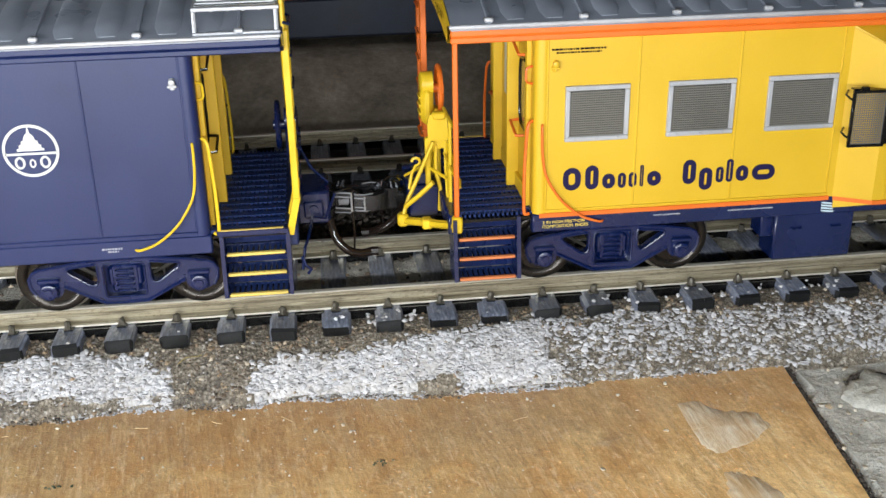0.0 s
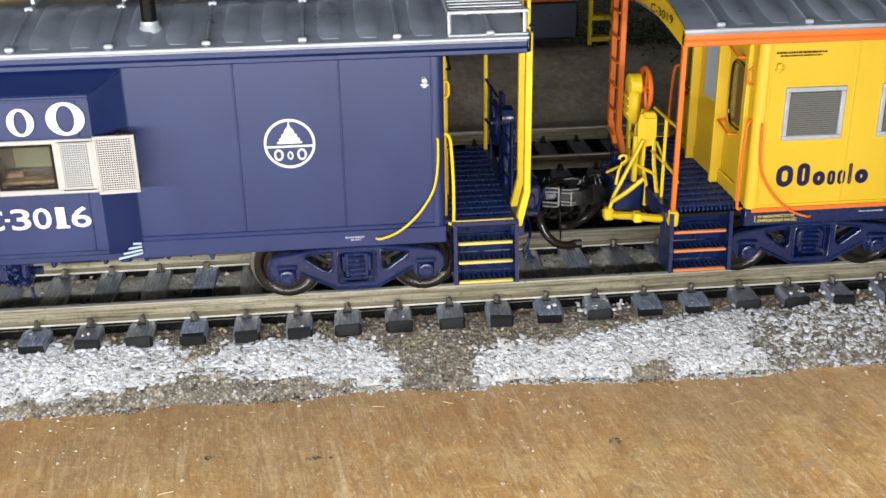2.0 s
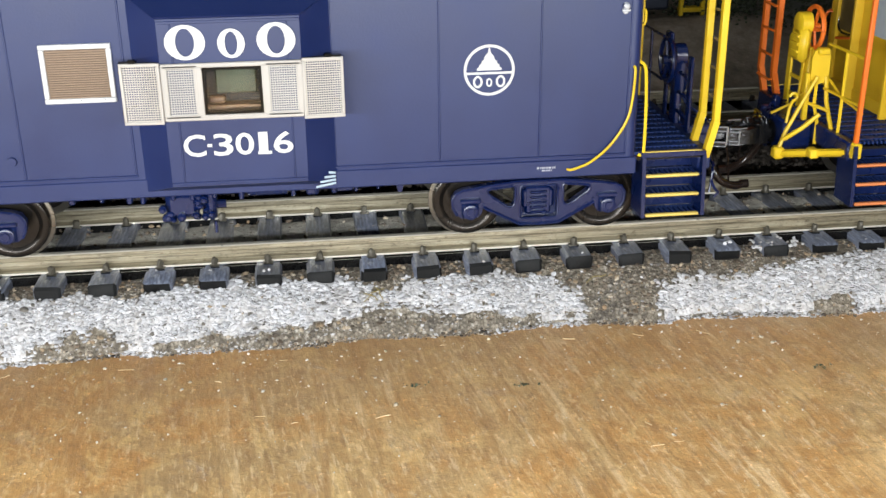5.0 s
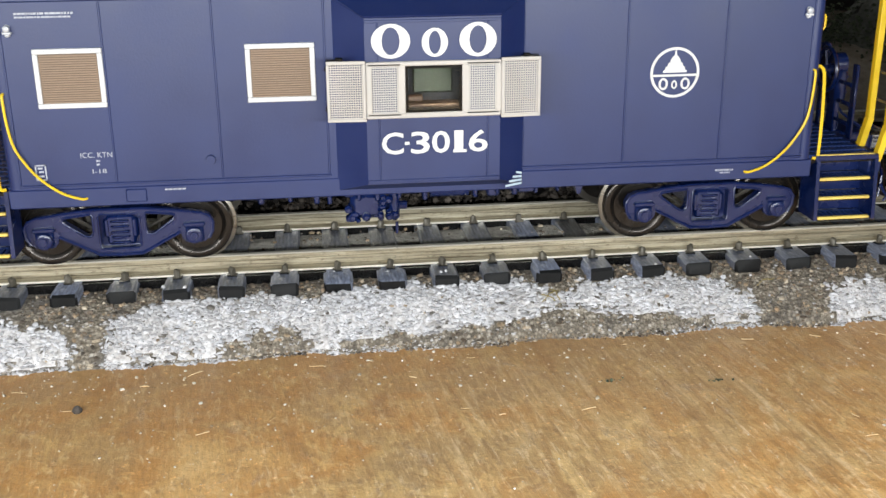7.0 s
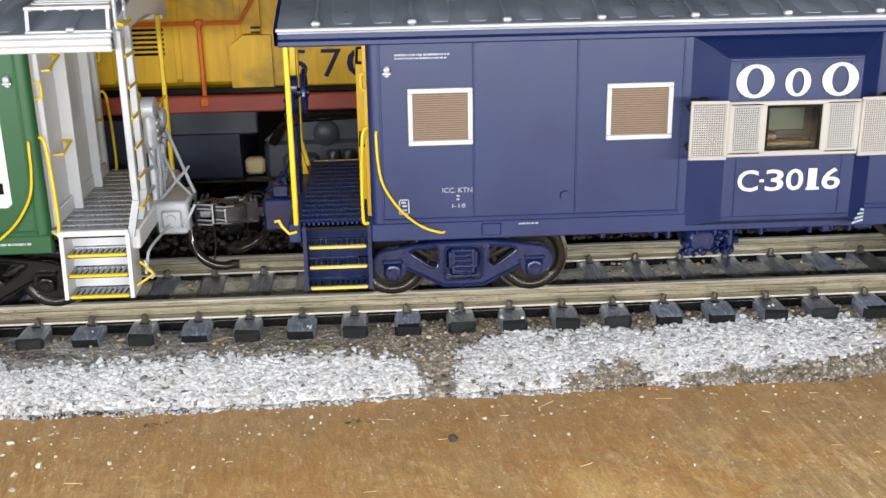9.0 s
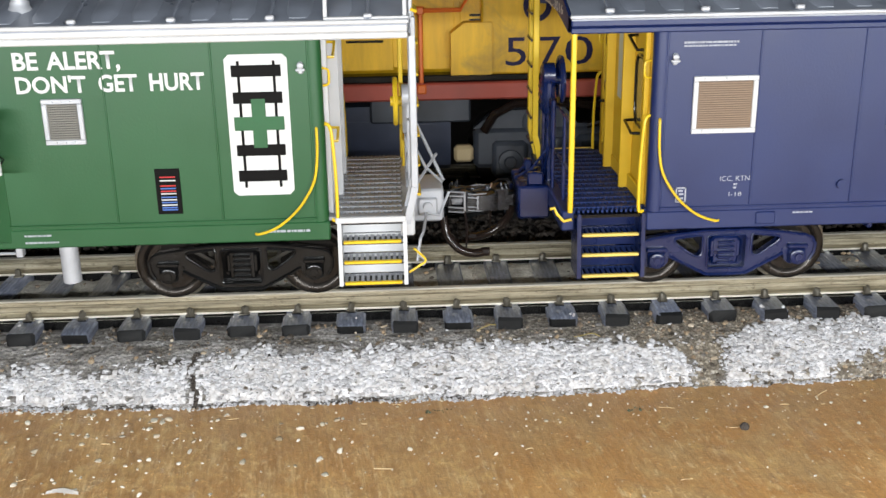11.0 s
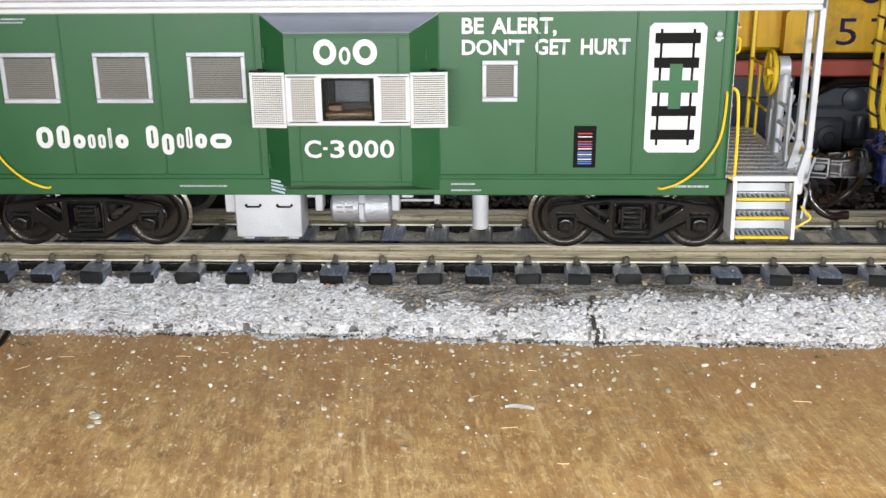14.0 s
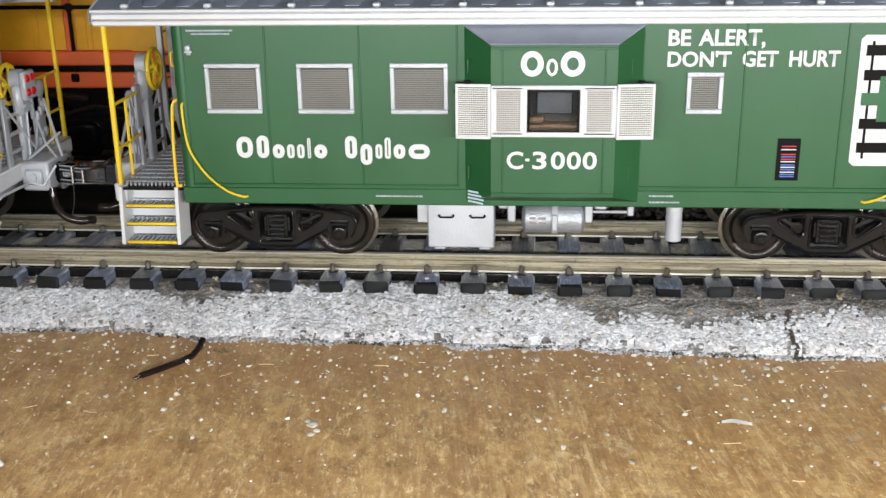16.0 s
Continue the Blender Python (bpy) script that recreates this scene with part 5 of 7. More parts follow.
        p("ladder_rail", s, ladder)
    for k in range(7):
        z = 1.35 + k * 0.34
        s = Shape().tube([(5.60, -1.40, z + 0.03), (5.66, -1.36, z), (5.66, -0.95, z), (5.60, -0.91, z + 0.03)], 0.018, 6)
        p("ladder_rung", s, c["rung"])
    # Brake stand with housing and hand wheel.
    out = c.get("lean", 0.0)
    low = c.get("drop_east" if sgn > 0 else "drop_west", 0.0)
    s = Shape().box(5.52, 5.60, -0.16, 0.06, 1.06, 2.0, 0.02)
    p("brake_stand", s, c["stand"])
    s = Shape().box(5.50 + out, 5.66 + out, -0.22, 0.12, 1.93 - low, 2.40 - low, 0.06)
    s.lathe((5.5 + out, -0.05, 2.42 - low), (1, 0, 0), [(0, 0.15), (0.14, 0.15), (0.16, 0.11)], 14)
    for z in (2.05, 2.15, 2.25):
        s.box(5.65 + out, 5.68 + out, -0.16, 0.06, z - low, z + 0.04 - low, 0.008)
    p("brake_housing", s, c["stand"])
    if not c.get("brace"):
        s = Shape().box(5.54, 5.60, 0.22, 0.44, 1.60, 2.20, 0.02)
        s.box(5.54, 5.58, 0.28, 0.38, 1.04, 1.62, 0.01)
        p("placard_board", s, c["stand"])
    s = Shape().box(5.54, 5.58, -0.62, -0.5, 1.06, 2.05, 0.01)
    for z in (1.25, 1.5, 1.75):
        s.box(5.53, 5.57, -0.52, -0.14, z, z + 0.05, 0.01)
    p("step_guard", s, c["stand"])
    p("brake_rod", Shape().rod((5.62, 0.0, 1.95), (5.62, -0.1, 1.1), 0.018, 6), c["stand"])
    p("brake_rod", Shape().rod((5.60, 0.33, 1.62), (5.64, 0.05, 1.15), 0.018, 6), c["stand"])
    if c.get("brace"):
        s = Shape().tube([(5.52, 1.36, 0.98), (5.66, 1.1, 0.90), (5.86, 0.74, 0.80), (6.04, 0.42, 0.70)], 0.05, 6)
        s.box(5.44, 5.56, 1.28, 1.44, 0.9, 1.1, 0.02).box(5.74, 5.86, 0.80, 0.96, 0.78, 0.9, 0.02).box(5.98, 6.12, 0.34, 0.5, 0.64, 0.80, 0.03)
        p("pilot_brace", s, c["brace"], "lumpy brace from corner to coupler")
        # A bracket of one broad plate on splayed, uneven legs.
        s = Shape().prism([(5.48, 2.02), (5.69, 2.04), (5.72, 1.92), (5.71, 1.66), (5.65, 1.60), (5.50, 1.62), (5.47, 1.74)], 1, 0.37, 0.41)
        s.box(5.50, 5.66, 0.34, 0.46, 1.98, 2.07, 0.02)
        s.box(5.68, 5.75, 0.30, 0.38, 1.12, 1.74, 0.015)
        s.tube([(5.62, 0.40, 1.66), (5.63, 0.42, 1.34), (5.58, 0.46, 1.12), (5.60, 0.50, 0.84)], 0.024, 6)
        s.tube([(5.50, 0.40, 1.70), (5.51, 0.50, 1.40), (5.52, 0.70, 1.14), (5.50, 0.80, 0.98)], 0.028, 6)
        s.tube([(5.46, 0.42, 1.66), (5.45, 0.8, 1.50), (5.44, 1.2, 1.46), (5.46, 1.34, 1.44)], 0.018, 6)
        s.rod((5.72, 0.34, 1.36), (5.52, 0.62, 1.30), 0.022, 6)
        p("stand_plate", s, c["brace"])
        s = Shape().tube([(5.66, 0.48, 1.72), (5.84, 0.44, 1.30), (5.98, 0.42, 0.98), (6.06, 0.44, 0.74)], 0.026, 6)
        s.tube([(5.70, 0.74, 1.30), (5.88, 0.66, 1.10), (6.02, 0.5, 0.92)], 0.03, 6)
        p("uncoupling_bar", s, c["brace"])
        a = [(5.86 + 0.05 * math.cos(t * 0.6), 0.30, 1.42 + 0.05 * math.sin(t * 0.6)) for t in range(9)]
        p("lift_hook", Shape().tube(a + [(5.92, 0.34, 1.28), (5.96, 0.38, 1.1)], 0.02, 6), c["brace"])
    hub = 2.36 - low
    s = Shape()
    a = [(5.42 + out, -0.05 + 0.27 * math.cos(2 * math.pi * k / 20), hub + 0.27 * math.sin(2 * math.pi * k / 20)) for k in range(21)]
    s.tube(a, 0.032, 6)
    for k in range(5):
        t = 2 * math.pi * k / 5
        s.rod((5.42 + out, -0.05, hub), (5.42 + out, -0.05 + 0.26 * math.cos(t), hub + 0.26 * math.sin(t)), 0.022, 5)
    s.lathe((5.36 + out, -0.05, hub), (1, 0, 0), [(0, 0.06), (0.2, 0.06)], 10)
    p("brake_wheel", s, c["wheel"])
    # Draft gear, uncoupling lever, coupler and hose.
    s = Shape().box(5.58, 5.98, -0.36, 0.36, 0.70, 1.12, 0.03)
    s.box(5.66, 5.9, -0.42, -0.36, 0.80, 1.02, 0.02)
    s.lathe((5.78, -0.42, 0.92), (0, -1, 0), [(0, 0.06), (0.03, 0.055), (0.03, 0.02)], 10)
    for a, b, d, w, h in () if gear is SILVER or sgn > 0 else ((5.60, -0.52, 1.02, 0.16, 0.12), (5.72, -0.46, 1.10, 0.10, 0.18), (5.86, -0.44, 1.04, 0.12, 0.10), (5.62, -0.56, 0.80, 0.12, 0.14), (5.80, -0.48, 0.72, 0.14, 0.08), (5.94, -0.38, 0.78, 0.08, 0.22), (5.66, 0.2, 1.12, 0.2, 0.16)):
        s.box(a, a + w, b, b + 0.12, d, d + h, 0.02)
        s.lathe((a + w / 2, b, d + h / 2), (0, -1, 0), [(0, 0.03), (0.02, 0.026)], 6)
    if gear is not SILVER and sgn < 0:
        s.tube([(5.58, -0.62, 1.0), (5.74, -0.6, 0.92), (5.9, -0.5, 1.0), (6.0, -0.4, 0.9)], 0.02, 6)
        s.tube([(5.58, -0.5, 1.16), (5.8, -0.4, 1.2), (5.96, -0.3, 1.08)], 0.018, 6)
    p("draft_gear", s, gear)
    s = Shape().tube([(5.62, -1.34, 0.55), (5.66, -1.30, 0.80), (5.70, -1.2, 0.86), (5.76, -0.5, 0.86), (5.92, -0.42, 0.80), (6.05, -0.25, 1.05)], 0.018, 6)
    s.tube([(5.62, -1.36, 0.72), (5.66, -1.40, 0.62), (5.72, -1.38, 0.56), (5.68, -1.36, 0.50)], 0.018, 6)
    s.tube([(5.60, 0.3, 1.6), (5.78, 0.1, 1.28), (5.98, -0.05, 1.12)], 0.018, 6)
    p("uncoupling_lever", s, c["lever"])
    if gear is SILVER:
        p("stay_rod", Shape().rod((5.64, 0.5, 1.85), (6.0, 0.1, 1.10), 0.022, 6), gear)
        p("stay_rod", Shape().rod((5.60, -0.25, 1.08), (5.92, 0.3, 1.40), 0.02, 6), gear)
        p("stay_rod", Shape().rod((5.62, 0.2, 1.12), (5.60, -0.6, 1.95), 0.018, 6), gear)
        s = Shape()
        for k in range(6):
            s.box(5.56, 5.64, 0.28 + 0.1 * (k % 3), 0.36 + 0.1 * (k % 3), 1.2 + 0.22 * (k // 3) + 0.05 * k, 1.34 + 0.22 * (k // 3) + 0.05 * k, 0.015)
        s.lathe((5.56, 0.4, 2.02), (1, 0, 0), [(0, 0.13), (0.1, 0.12), (0.12, 0.06)], 14)
        s.box(5.575, 5.60, 0.26, 0.58, 1.15, 2.05, 0.01)
        p("brake_lever_bracket", s, gear)
    x0 = 5.95

    def slim(shape):
        shape.v = [(x, y * 0.92, 0.885 + (z - 0.885) * (0.80 if x < x0 + 0.32 else 0.66)) for x, y, z in shape.v]
        return shape

    s = Shape().box(x0, x0 + 0.20, -0.09, 0.09, 0.80, 0.97, 0.03)
    s.lathe((x0 - 0.02, 0, 0.885), (1, 0, 0), [(0, 0.16), (0.05, 0.16), (0.08, 0.1)], 12)
    p("coupler_shank", s, COUPLER, "dark metal coupler shank")
    # A knuckle coupler head: cast body with a window for the spring, guard arm, knuckle and pin.
    s = Shape()
    s.prism([(x0 + 0.10, -0.15), (x0 + 0.30, -0.22), (x0 + 0.34, -0.06), (x0 + 0.30, 0.14), (x0 + 0.12, 0.12)], 2, 0.985, 1.06)
    s.prism([(x0 + 0.10, -0.15), (x0 + 0.30, -0.22), (x0 + 0.34, -0.06), (x0 + 0.30, 0.14), (x0 + 0.12, 0.12)], 2, 0.72, 0.80)
    s.prism([(x0 + 0.10, -0.06), (x0 + 0.34, -0.06), (x0 + 0.30, 0.14), (x0 + 0.12, 0.12)], 2, 0.80, 0.985)
    s.box(x0 + 0.10, x0 + 0.135, -0.16, -0.06, 0.79, 0.99, 0.01).box(x0 + 0.275, x0 + 0.315, -0.215, -0.06, 0.79, 0.99, 0.01)
    s.prism([(x0 + 0.28, 0.06), (x0 + 0.54, 0.16), (x0 + 0.56, 0.24), (x0 + 0.44, 0.27), (x0 + 0.26, 0.18)], 2, 0.74, 1.03)
    s.box(x0 + 0.15, x0 + 0.27, -0.12, 0.02, 1.06, 1.10, 0.015)
    for q in range(4):
        s.lathe((x0 + 0.14 + 0.06 * (q % 2), -0.02 + 0.1 * (q // 2), 1.055), (0.2, -0.1, 1), [(0, 0.034), (0.03, 0.03), (0.045 + 0.02 * q, 0.014)], 8)
    for dx, dz in ((0.12, 1.02), (0.28, 1.02), (0.12, 0.76), (0.28, 0.76)):
        s.lathe((x0 + dx, -0.20 if dx > 0.2 else -0.15, dz), (0, -1, 0), [(0, 0.022), (0.02, 0.018)], 7)
    s.tube([(x0 + 0.02, -0.2, 1.03), (x0 + 0.10, -0.24, 1.10), (x0 + 0.22, -0.20, 1.12), (x0 + 0.30, -0.1, 1.09)], 0.016, 6)
    p("coupler", slim(s), COUPLER, "dark metal knuckle coupler")
    # Bright beads paint highlight glints along the casting's edges.
    s = Shape()
    for z in (0.73, 0.80, 0.985, 1.055):
        s.tube([(x0 + 0.10, -0.155, z), (x0 + 0.30, -0.225, z), (x0 + 0.335, -0.06, z)], 0.013, 5)
        s.tube([(x0 + 0.34, -0.21, z), (x0 + 0.46, -0.245, z), (x0 + 0.57, -0.205, z)], 0.013, 5)
    s.rod((x0 + 0.30, -0.225, 0.73), (x0 + 0.30, -0.225, 1.055), 0.013, 5).rod((x0 + 0.46, -0.247, 0.75), (x0 + 0.46, -0.247, 1.02), 0.013, 5)
    p("coupler_edge", slim(s), GLINT_METAL)
    s = Shape().prism([(x0 + 0.33, -0.20), (x0 + 0.46, -0.24), (x0 + 0.57, -0.20), (x0 + 0.60, -0.08), (x0 + 0.54, 0.0), (x0 + 0.46, -0.04), (x0 + 0.44, -0.12), (x0 + 0.34, -0.10)], 2, 0.75, 1.02)
    s.lathe((x0 + 0.36, -0.16, 0.69), (0, 0, 1), [(0, 0.03), (0.02, 0.045), (0.36, 0.045), (0.40, 0.025)], 12)
    s.box(x0 + 0.44, x0 + 0.53, -0.255, -0.23, 0.80, 0.86, 0.01).box(x0 + 0.44, x0 + 0.53, -0.255, -0.23, 0.92, 0.97, 0.01)
    p("knuckle", slim(s), COUPLER)
    s = Shape()
    s.tube([(x0 + 0.14 + 0.0029 * k, -0.135 + 0.042 * math.cos(k * 1.05), 0.89 + 0.052 * math.sin(k * 1.05)) for k in range(46)], 0.007, 4)
    p("knuckle_spring", slim(s), GLINT_METAL)
    s = Shape()
    side = -0.30
    pts = [(x0 + 0.02, side, 0.74), (x0 + 0.05, side - 0.03, 0.58), (x0 + 0.12, side - 0.08, 0.44), (x0 + 0.24, side - 0.10, 0.33), (x0 + 0.40, side - 0.06, 0.27), (x0 + 0.54, side, 0.27)]
    s.tube(flowing(pts), 0.055, 10)
    s.lathe((x0 + 0.50, side - 0.01, 0.27), (1, 0, 0), [(0, 0.06), (0.1, 0.06)], 8)
    s.tube([(x0 + 0.3, side - 0.09, 0.31), (x0 + 0.32, side + 0.02, 0.55), (x0 + 0.3, side + 0.1, 0.8)], 0.012, 5)
    p("air_hose", s, RUBBER, "drooping rubber air hose")
    # Lateral roof walk on two stays, over the ladder.
    walk_paint = SILVER if c["fascia"] is not WHITE else WHITE
    for x in (4.70, 5.54):
        s = Shape().tube([(x, -1.48, 3.33), (x, -1.44, 3.59), (x, -0.30, 3.70)], 0.023, 6)
        p("walk_stay", s, walk_paint)
    p("walk_edge", Shape().box(4.68, 5.58, -1.48, -1.42, 3.575, 3.615, 0.008), walk_paint)
    p("walk_edge", Shape().box(4.68, 5.58, -1.52, -1.46, 3.335, 3.365, 0.008), walk_paint)
    s = Shape()
    y = -1.38
    while y < -0.3:
        s.box(4.70, 5.56, y, y + 0.078, 3.60 + (y + 1.38) * 0.1, 3.615 + (y + 1.38) * 0.1)
        y += 0.115
    for x in np.linspace(4.72, 5.54, 6):
        s.add([(x - 0.012, -1.4, 3.555), (x + 0.012, -1.4, 3.555), (x + 0.012, -0.3, 3.70), (x - 0.012, -0.3, 3.70), (x - 0.012, -1.4, 3.58), (x + 0.012, -1.4, 3.58), (x + 0.012, -0.3, 3.725), (x - 0.012, -0.3, 3.725)],
              [(0, 1, 2, 3), (4, 5, 6, 7), (0, 1, 5, 4), (1, 2, 6, 5), (2, 3, 7, 6), (3, 0, 4, 7)])
    tagged(p("walk_grating", s, walk_paint, "", smooth=False), "grating step board beside the ladder", kind="stuff")
    # End wall with its door and window.
    s = Shape().box(4.56, 4.625, -1.40, 1.40, 1.1, 3.3)
    p("end_wall", s, c["end"])
    s = Shape().box(4.62, 4.66, -0.46, 0.46, 1.12, 3.0, 0.015)
    for y in (-0.52, 0.46):
        s.box(4.62, 4.77, y, y + 0.06, 1.12, 3.06, 0.01)
    s.box(4.62, 4.70, -0.52, 0.52, 3.0, 3.07, 0.01)
    door = p("end_door", s, c["end"], "panelled end door")
    # Pale colour paints a white reflection on the door glass.
    part("door_pane", Shape().box(4.655, 4.672, -0.22, 0.22, 2.1, 2.96, 0.01), PALE_REFLECTION, door, "door window glass with a pale painted reflection")
    if gear is not SILVER:
        p("end_window", Shape().box(4.62, 4.64, 0.68, 1.12, 2.0, 2.75, 0.02), AMBER_PANE)
        p("end_window", Shape().box(4.62, 4.64, -1.12, -0.68, 2.0, 2.75, 0.02), AMBER_PANE)
    for sy in (-1, 1):
        s = Shape()
        a = [(sy * 0.9 + 0.25 * math.cos(t) * abs(math.cos(t)) ** -0.5, 2.375 + 0.41 * math.sin(t) * abs(math.sin(t)) ** -0.5) for t in (math.pi * (2 * k + 1) / 24 for k in range(24))]
        s.tube([(4.645, u, w) for u, w in a + a[:1]], 0.015, 6)
        if gear is not SILVER:
            p("window_gasket", s, BLACK)
        for z0, z1, u0, u1 in ((2.88, 2.98, 0.62, 1.1), (1.90, 1.97, 0.56, 0.98)):
            s = Shape().tube([(4.63, sy * u0, z1), (4.74, sy * (u0 + 0.02), z1), (4.74, sy * (u1 - 0.02), z0), (4.63, sy * u1, z0)], 0.018, 6)
            p("door_grab", s, trim if c.get("brace") or gear is SILVER else BLACK)
    s = Shape().box(4.62, 4.68, -1.24, -1.13, 1.12, 3.1, 0.01).box(4.62, 4.68, 1.13, 1.24, 1.12, 3.1, 0.01)
    s.box(4.62, 4.67, -1.13, 1.13, 1.12, 1.3, 0.01)
    p("end_pilaster", s, c["end"])
    if c.get("markers") and sgn > 0:
        s = Shape().box(5.66, 5.74, -0.2, 0.12, 1.95, 2.35, 0.02)
        lamp = p("marker_box", s, c["stand"])
        for z in (2.06, 2.25):
            for y in (-0.11, 0.04):
                part("marker_lens", Shape().lathe((5.70, y, z), (1, -0.4, 0), [(0, 0.06), (0.05, 0.055), (0.07, 0.03)], 10), RED_LENS, lamp)


def caboose(label, x, c):
    top = thing("caboose", label, "caboose", (x, 0, 0), group="train of bay-window cabooses")
    for t in (-3.56, 3.56):
        truck(top, t, c["truck"])
    s = Shape().box(-HALF, HALF, -SIDE, SIDE, 0.95, 3.28, 0.05)
    part("body", s, c["body"], top, "smooth painted body side")
    s = Shape()
    for sgn in (-1, 1):
        s.box(-HALF - 0.02, HALF + 0.02, sgn * (SIDE - 0.12), sgn * (SIDE + 0.012), 0.88, 1.10, 0.015)
    part("side_sill", s, c["sill"], top)
    for y in (-SIDE - 0.009, SIDE - 0.009):
        for a, b in ((-HALF + 0.12, -1.09), (1.09, HALF - 0.12)):
            part("sill_bead", Shape().box(a, b, y - 0.008 * (y < 0), y + 0.018, 1.125, 1.152, 0.008), c["body"], top)
        for q in (-HALF + 0.13, -3.46, -2.3, -1.11, 1.11, 2.3, 3.46, HALF - 0.13):
            part("seam_bead", Shape().box(q - 0.012, q + 0.012, y, y + 0.018, 1.156, 3.12, 0.006), c["body"], top)
    for sx in (-1, 1):
        for sy in (-1, 1):
            part("corner_moulding", Shape().lathe((sx * (HALF - 0.085), sy * (SIDE - 0.085), 1.1), (0, 0, 1), [(0, 0.098), (2.04, 0.098)], 20), c["body"], top)
    s = Shape().box(-5.3, 5.3, -0.5, 0.5, 0.62, 0.95, 0.03).box(-4.4, 4.4, -1.3, 1.3, 0.86, 0.97)
    part("underframe", s, c["sill"] if c["sill"] is not GREEN else BLACK, top)
    if c.get("stripe"):
        for a, b in ((-4.56, -1.07), (1.07, 4.56)):
            part("side_stripe", Shape().box(a, b, -SIDE - 0.02, -SIDE, 1.06, 1.11), c["stripe"], top, smooth=False)
    roof(top, c)
    bay(top, c)
    end_platform(top, 1, c)
    end_platform(top, -1, c)
    # Long curved grab irons on the side, and marker brackets.
    for sgn in (-1, 1):
        for side in (-1, 1):
            y = side * (SIDE + 0.045)
            pts = [(sgn * 4.54, side * SIDE, 2.17), (sgn * 4.55, y, 2.14), (sgn * 4.54, y, 1.85), (sgn * 4.50, y, 1.6), (sgn * 4.40, y, 1.40), (sgn * 4.26, y, 1.22), (sgn * 4.06, y, 1.06), (sgn * 3.86, y, 0.985), (sgn * 3.80, side * SIDE, 0.98)]
            part("side_grab_iron", Shape().tube(flowing(pts), 0.0155, 6), c["grab"], top)
        s = Shape().box(sgn * 4.38, sgn * 4.44, -SIDE - 0.03, -SIDE, 2.77, 2.90, 0.015)
        s.lathe((sgn * 4.41, -SIDE - 0.02, 2.86), (0, -1, 0), [(0, 0.036), (0.04, 0.034), (0.05, 0.015)], 10)
        s.box(sgn * 4.36, sgn * 4.46, -SIDE - 0.05, -SIDE - 0.02, 2.80, 2.83, 0.008)
        part("marker_bracket", s, c["bracket"], top)
    return top


def glyphs(name, pattern, box, y, material, parent, label, weight=0.2):
    """A word mark as plain rounded shapes. pattern: for each shape its kind, start, end, bottom, top in the box."""
    x0, x1, z0, z1 = box
    group = new(name)
    group.parent = parent
    tagged(group, label)
    for k, (kind, a, b, lo, hi) in enumerate(pattern):
        yy = y - 0.0012 * (k % 4)
        s = Shape()
        ax, bx, lz, hz = x0 + (x1 - x0) * a, x0 + (x1 - x0) * b, z0 + (z1 - z0) * lo, z0 + (z1 - z0) * hi
        if kind == "pill":
            # A rounded outline with a thick rim.
            r = min(bx - ax, hz - lz) / 2
            ends = [((ax + bx) / 2 + ((bx - ax) / 2 - r) * sx, (lz + hz) / 2 + ((hz - lz) / 2 - r) * sz, q) for sx, sz, q in ((1, 1, 0), (-1, 1, 90), (-1, -1, 180), (1, -1, 270))]
            loop = lambda rad: [(cx + rad * math.cos(radians(q + d)), cz + rad * math.sin(radians(q + d))) for cx, cz, q in ends for d in (0, 22.5, 45, 67.5, 90)]
            outer, inner = loop(r), loop(max(r - 0.066, r * 0.2))
            n = len(outer)
            v = [(x, yv, z) for yv in (y, yy - 0.006) for x, z in outer] + [(x, yy - 0.006, z) for x, z in inner] + [(x, y, z) for x, z in inner]
            s.add(v, [g for i in range(n) for j in [(i + 1) % n] for g in ((i, j, n + j, n + i), (n + i, n + j, 2 * n + j, 2 * n + i), (2 * n + i, 2 * n + j, 3 * n + j, 3 * n + i))])
        elif kind == "oval":
            # Thick at the sides, thin above and below.
            s.ring((ax + bx) / 2, (lz + hz) / 2, (bx - ax) / 2, (hz - lz) / 2, (bx - ax) * 0.27, yy, wz=(hz - lz) * 0.1)
        else:
            w = min(bx - ax, hz - lz) * weight
            s.ring((ax + bx) / 2, (lz + hz) / 2, (bx - ax) / 2, (hz - lz) / 2, w, yy)
        part("mark", s, material, group, smooth=False)
    return group


WORD_A = [("pill", 0, .18, 0, .95), ("pill", .225, .36, 0, 1), ("pill", .40, .53, 0, .62), ("pill", .56, .64, 0, .62), ("pill", .67, .75, 0, .62), ("pill", .785, .82, 0, .9), ("pill", .86, 1, 0, .62)]
WORD_B = [("pill", 0, .14, .22, 1), ("pill", .18, .32, .0, .72), ("pill", .36, .44, .22, .72), ("pill", .47, .54, .22, .95), ("pill", .575, .71, .22, .72), ("pill", .75, 1, .22, .72)]
INITIALS_PLAIN = [("ring", 0, .36, 0, 1), ("ring", .40, .58, .02, .70), ("ring", .62, 1, 0, 1)]
INITIALS = [("oval", 0, .31, 0, 1), ("oval", .40, .61, .02, .86), ("oval", .70, 1, 0, 1)]


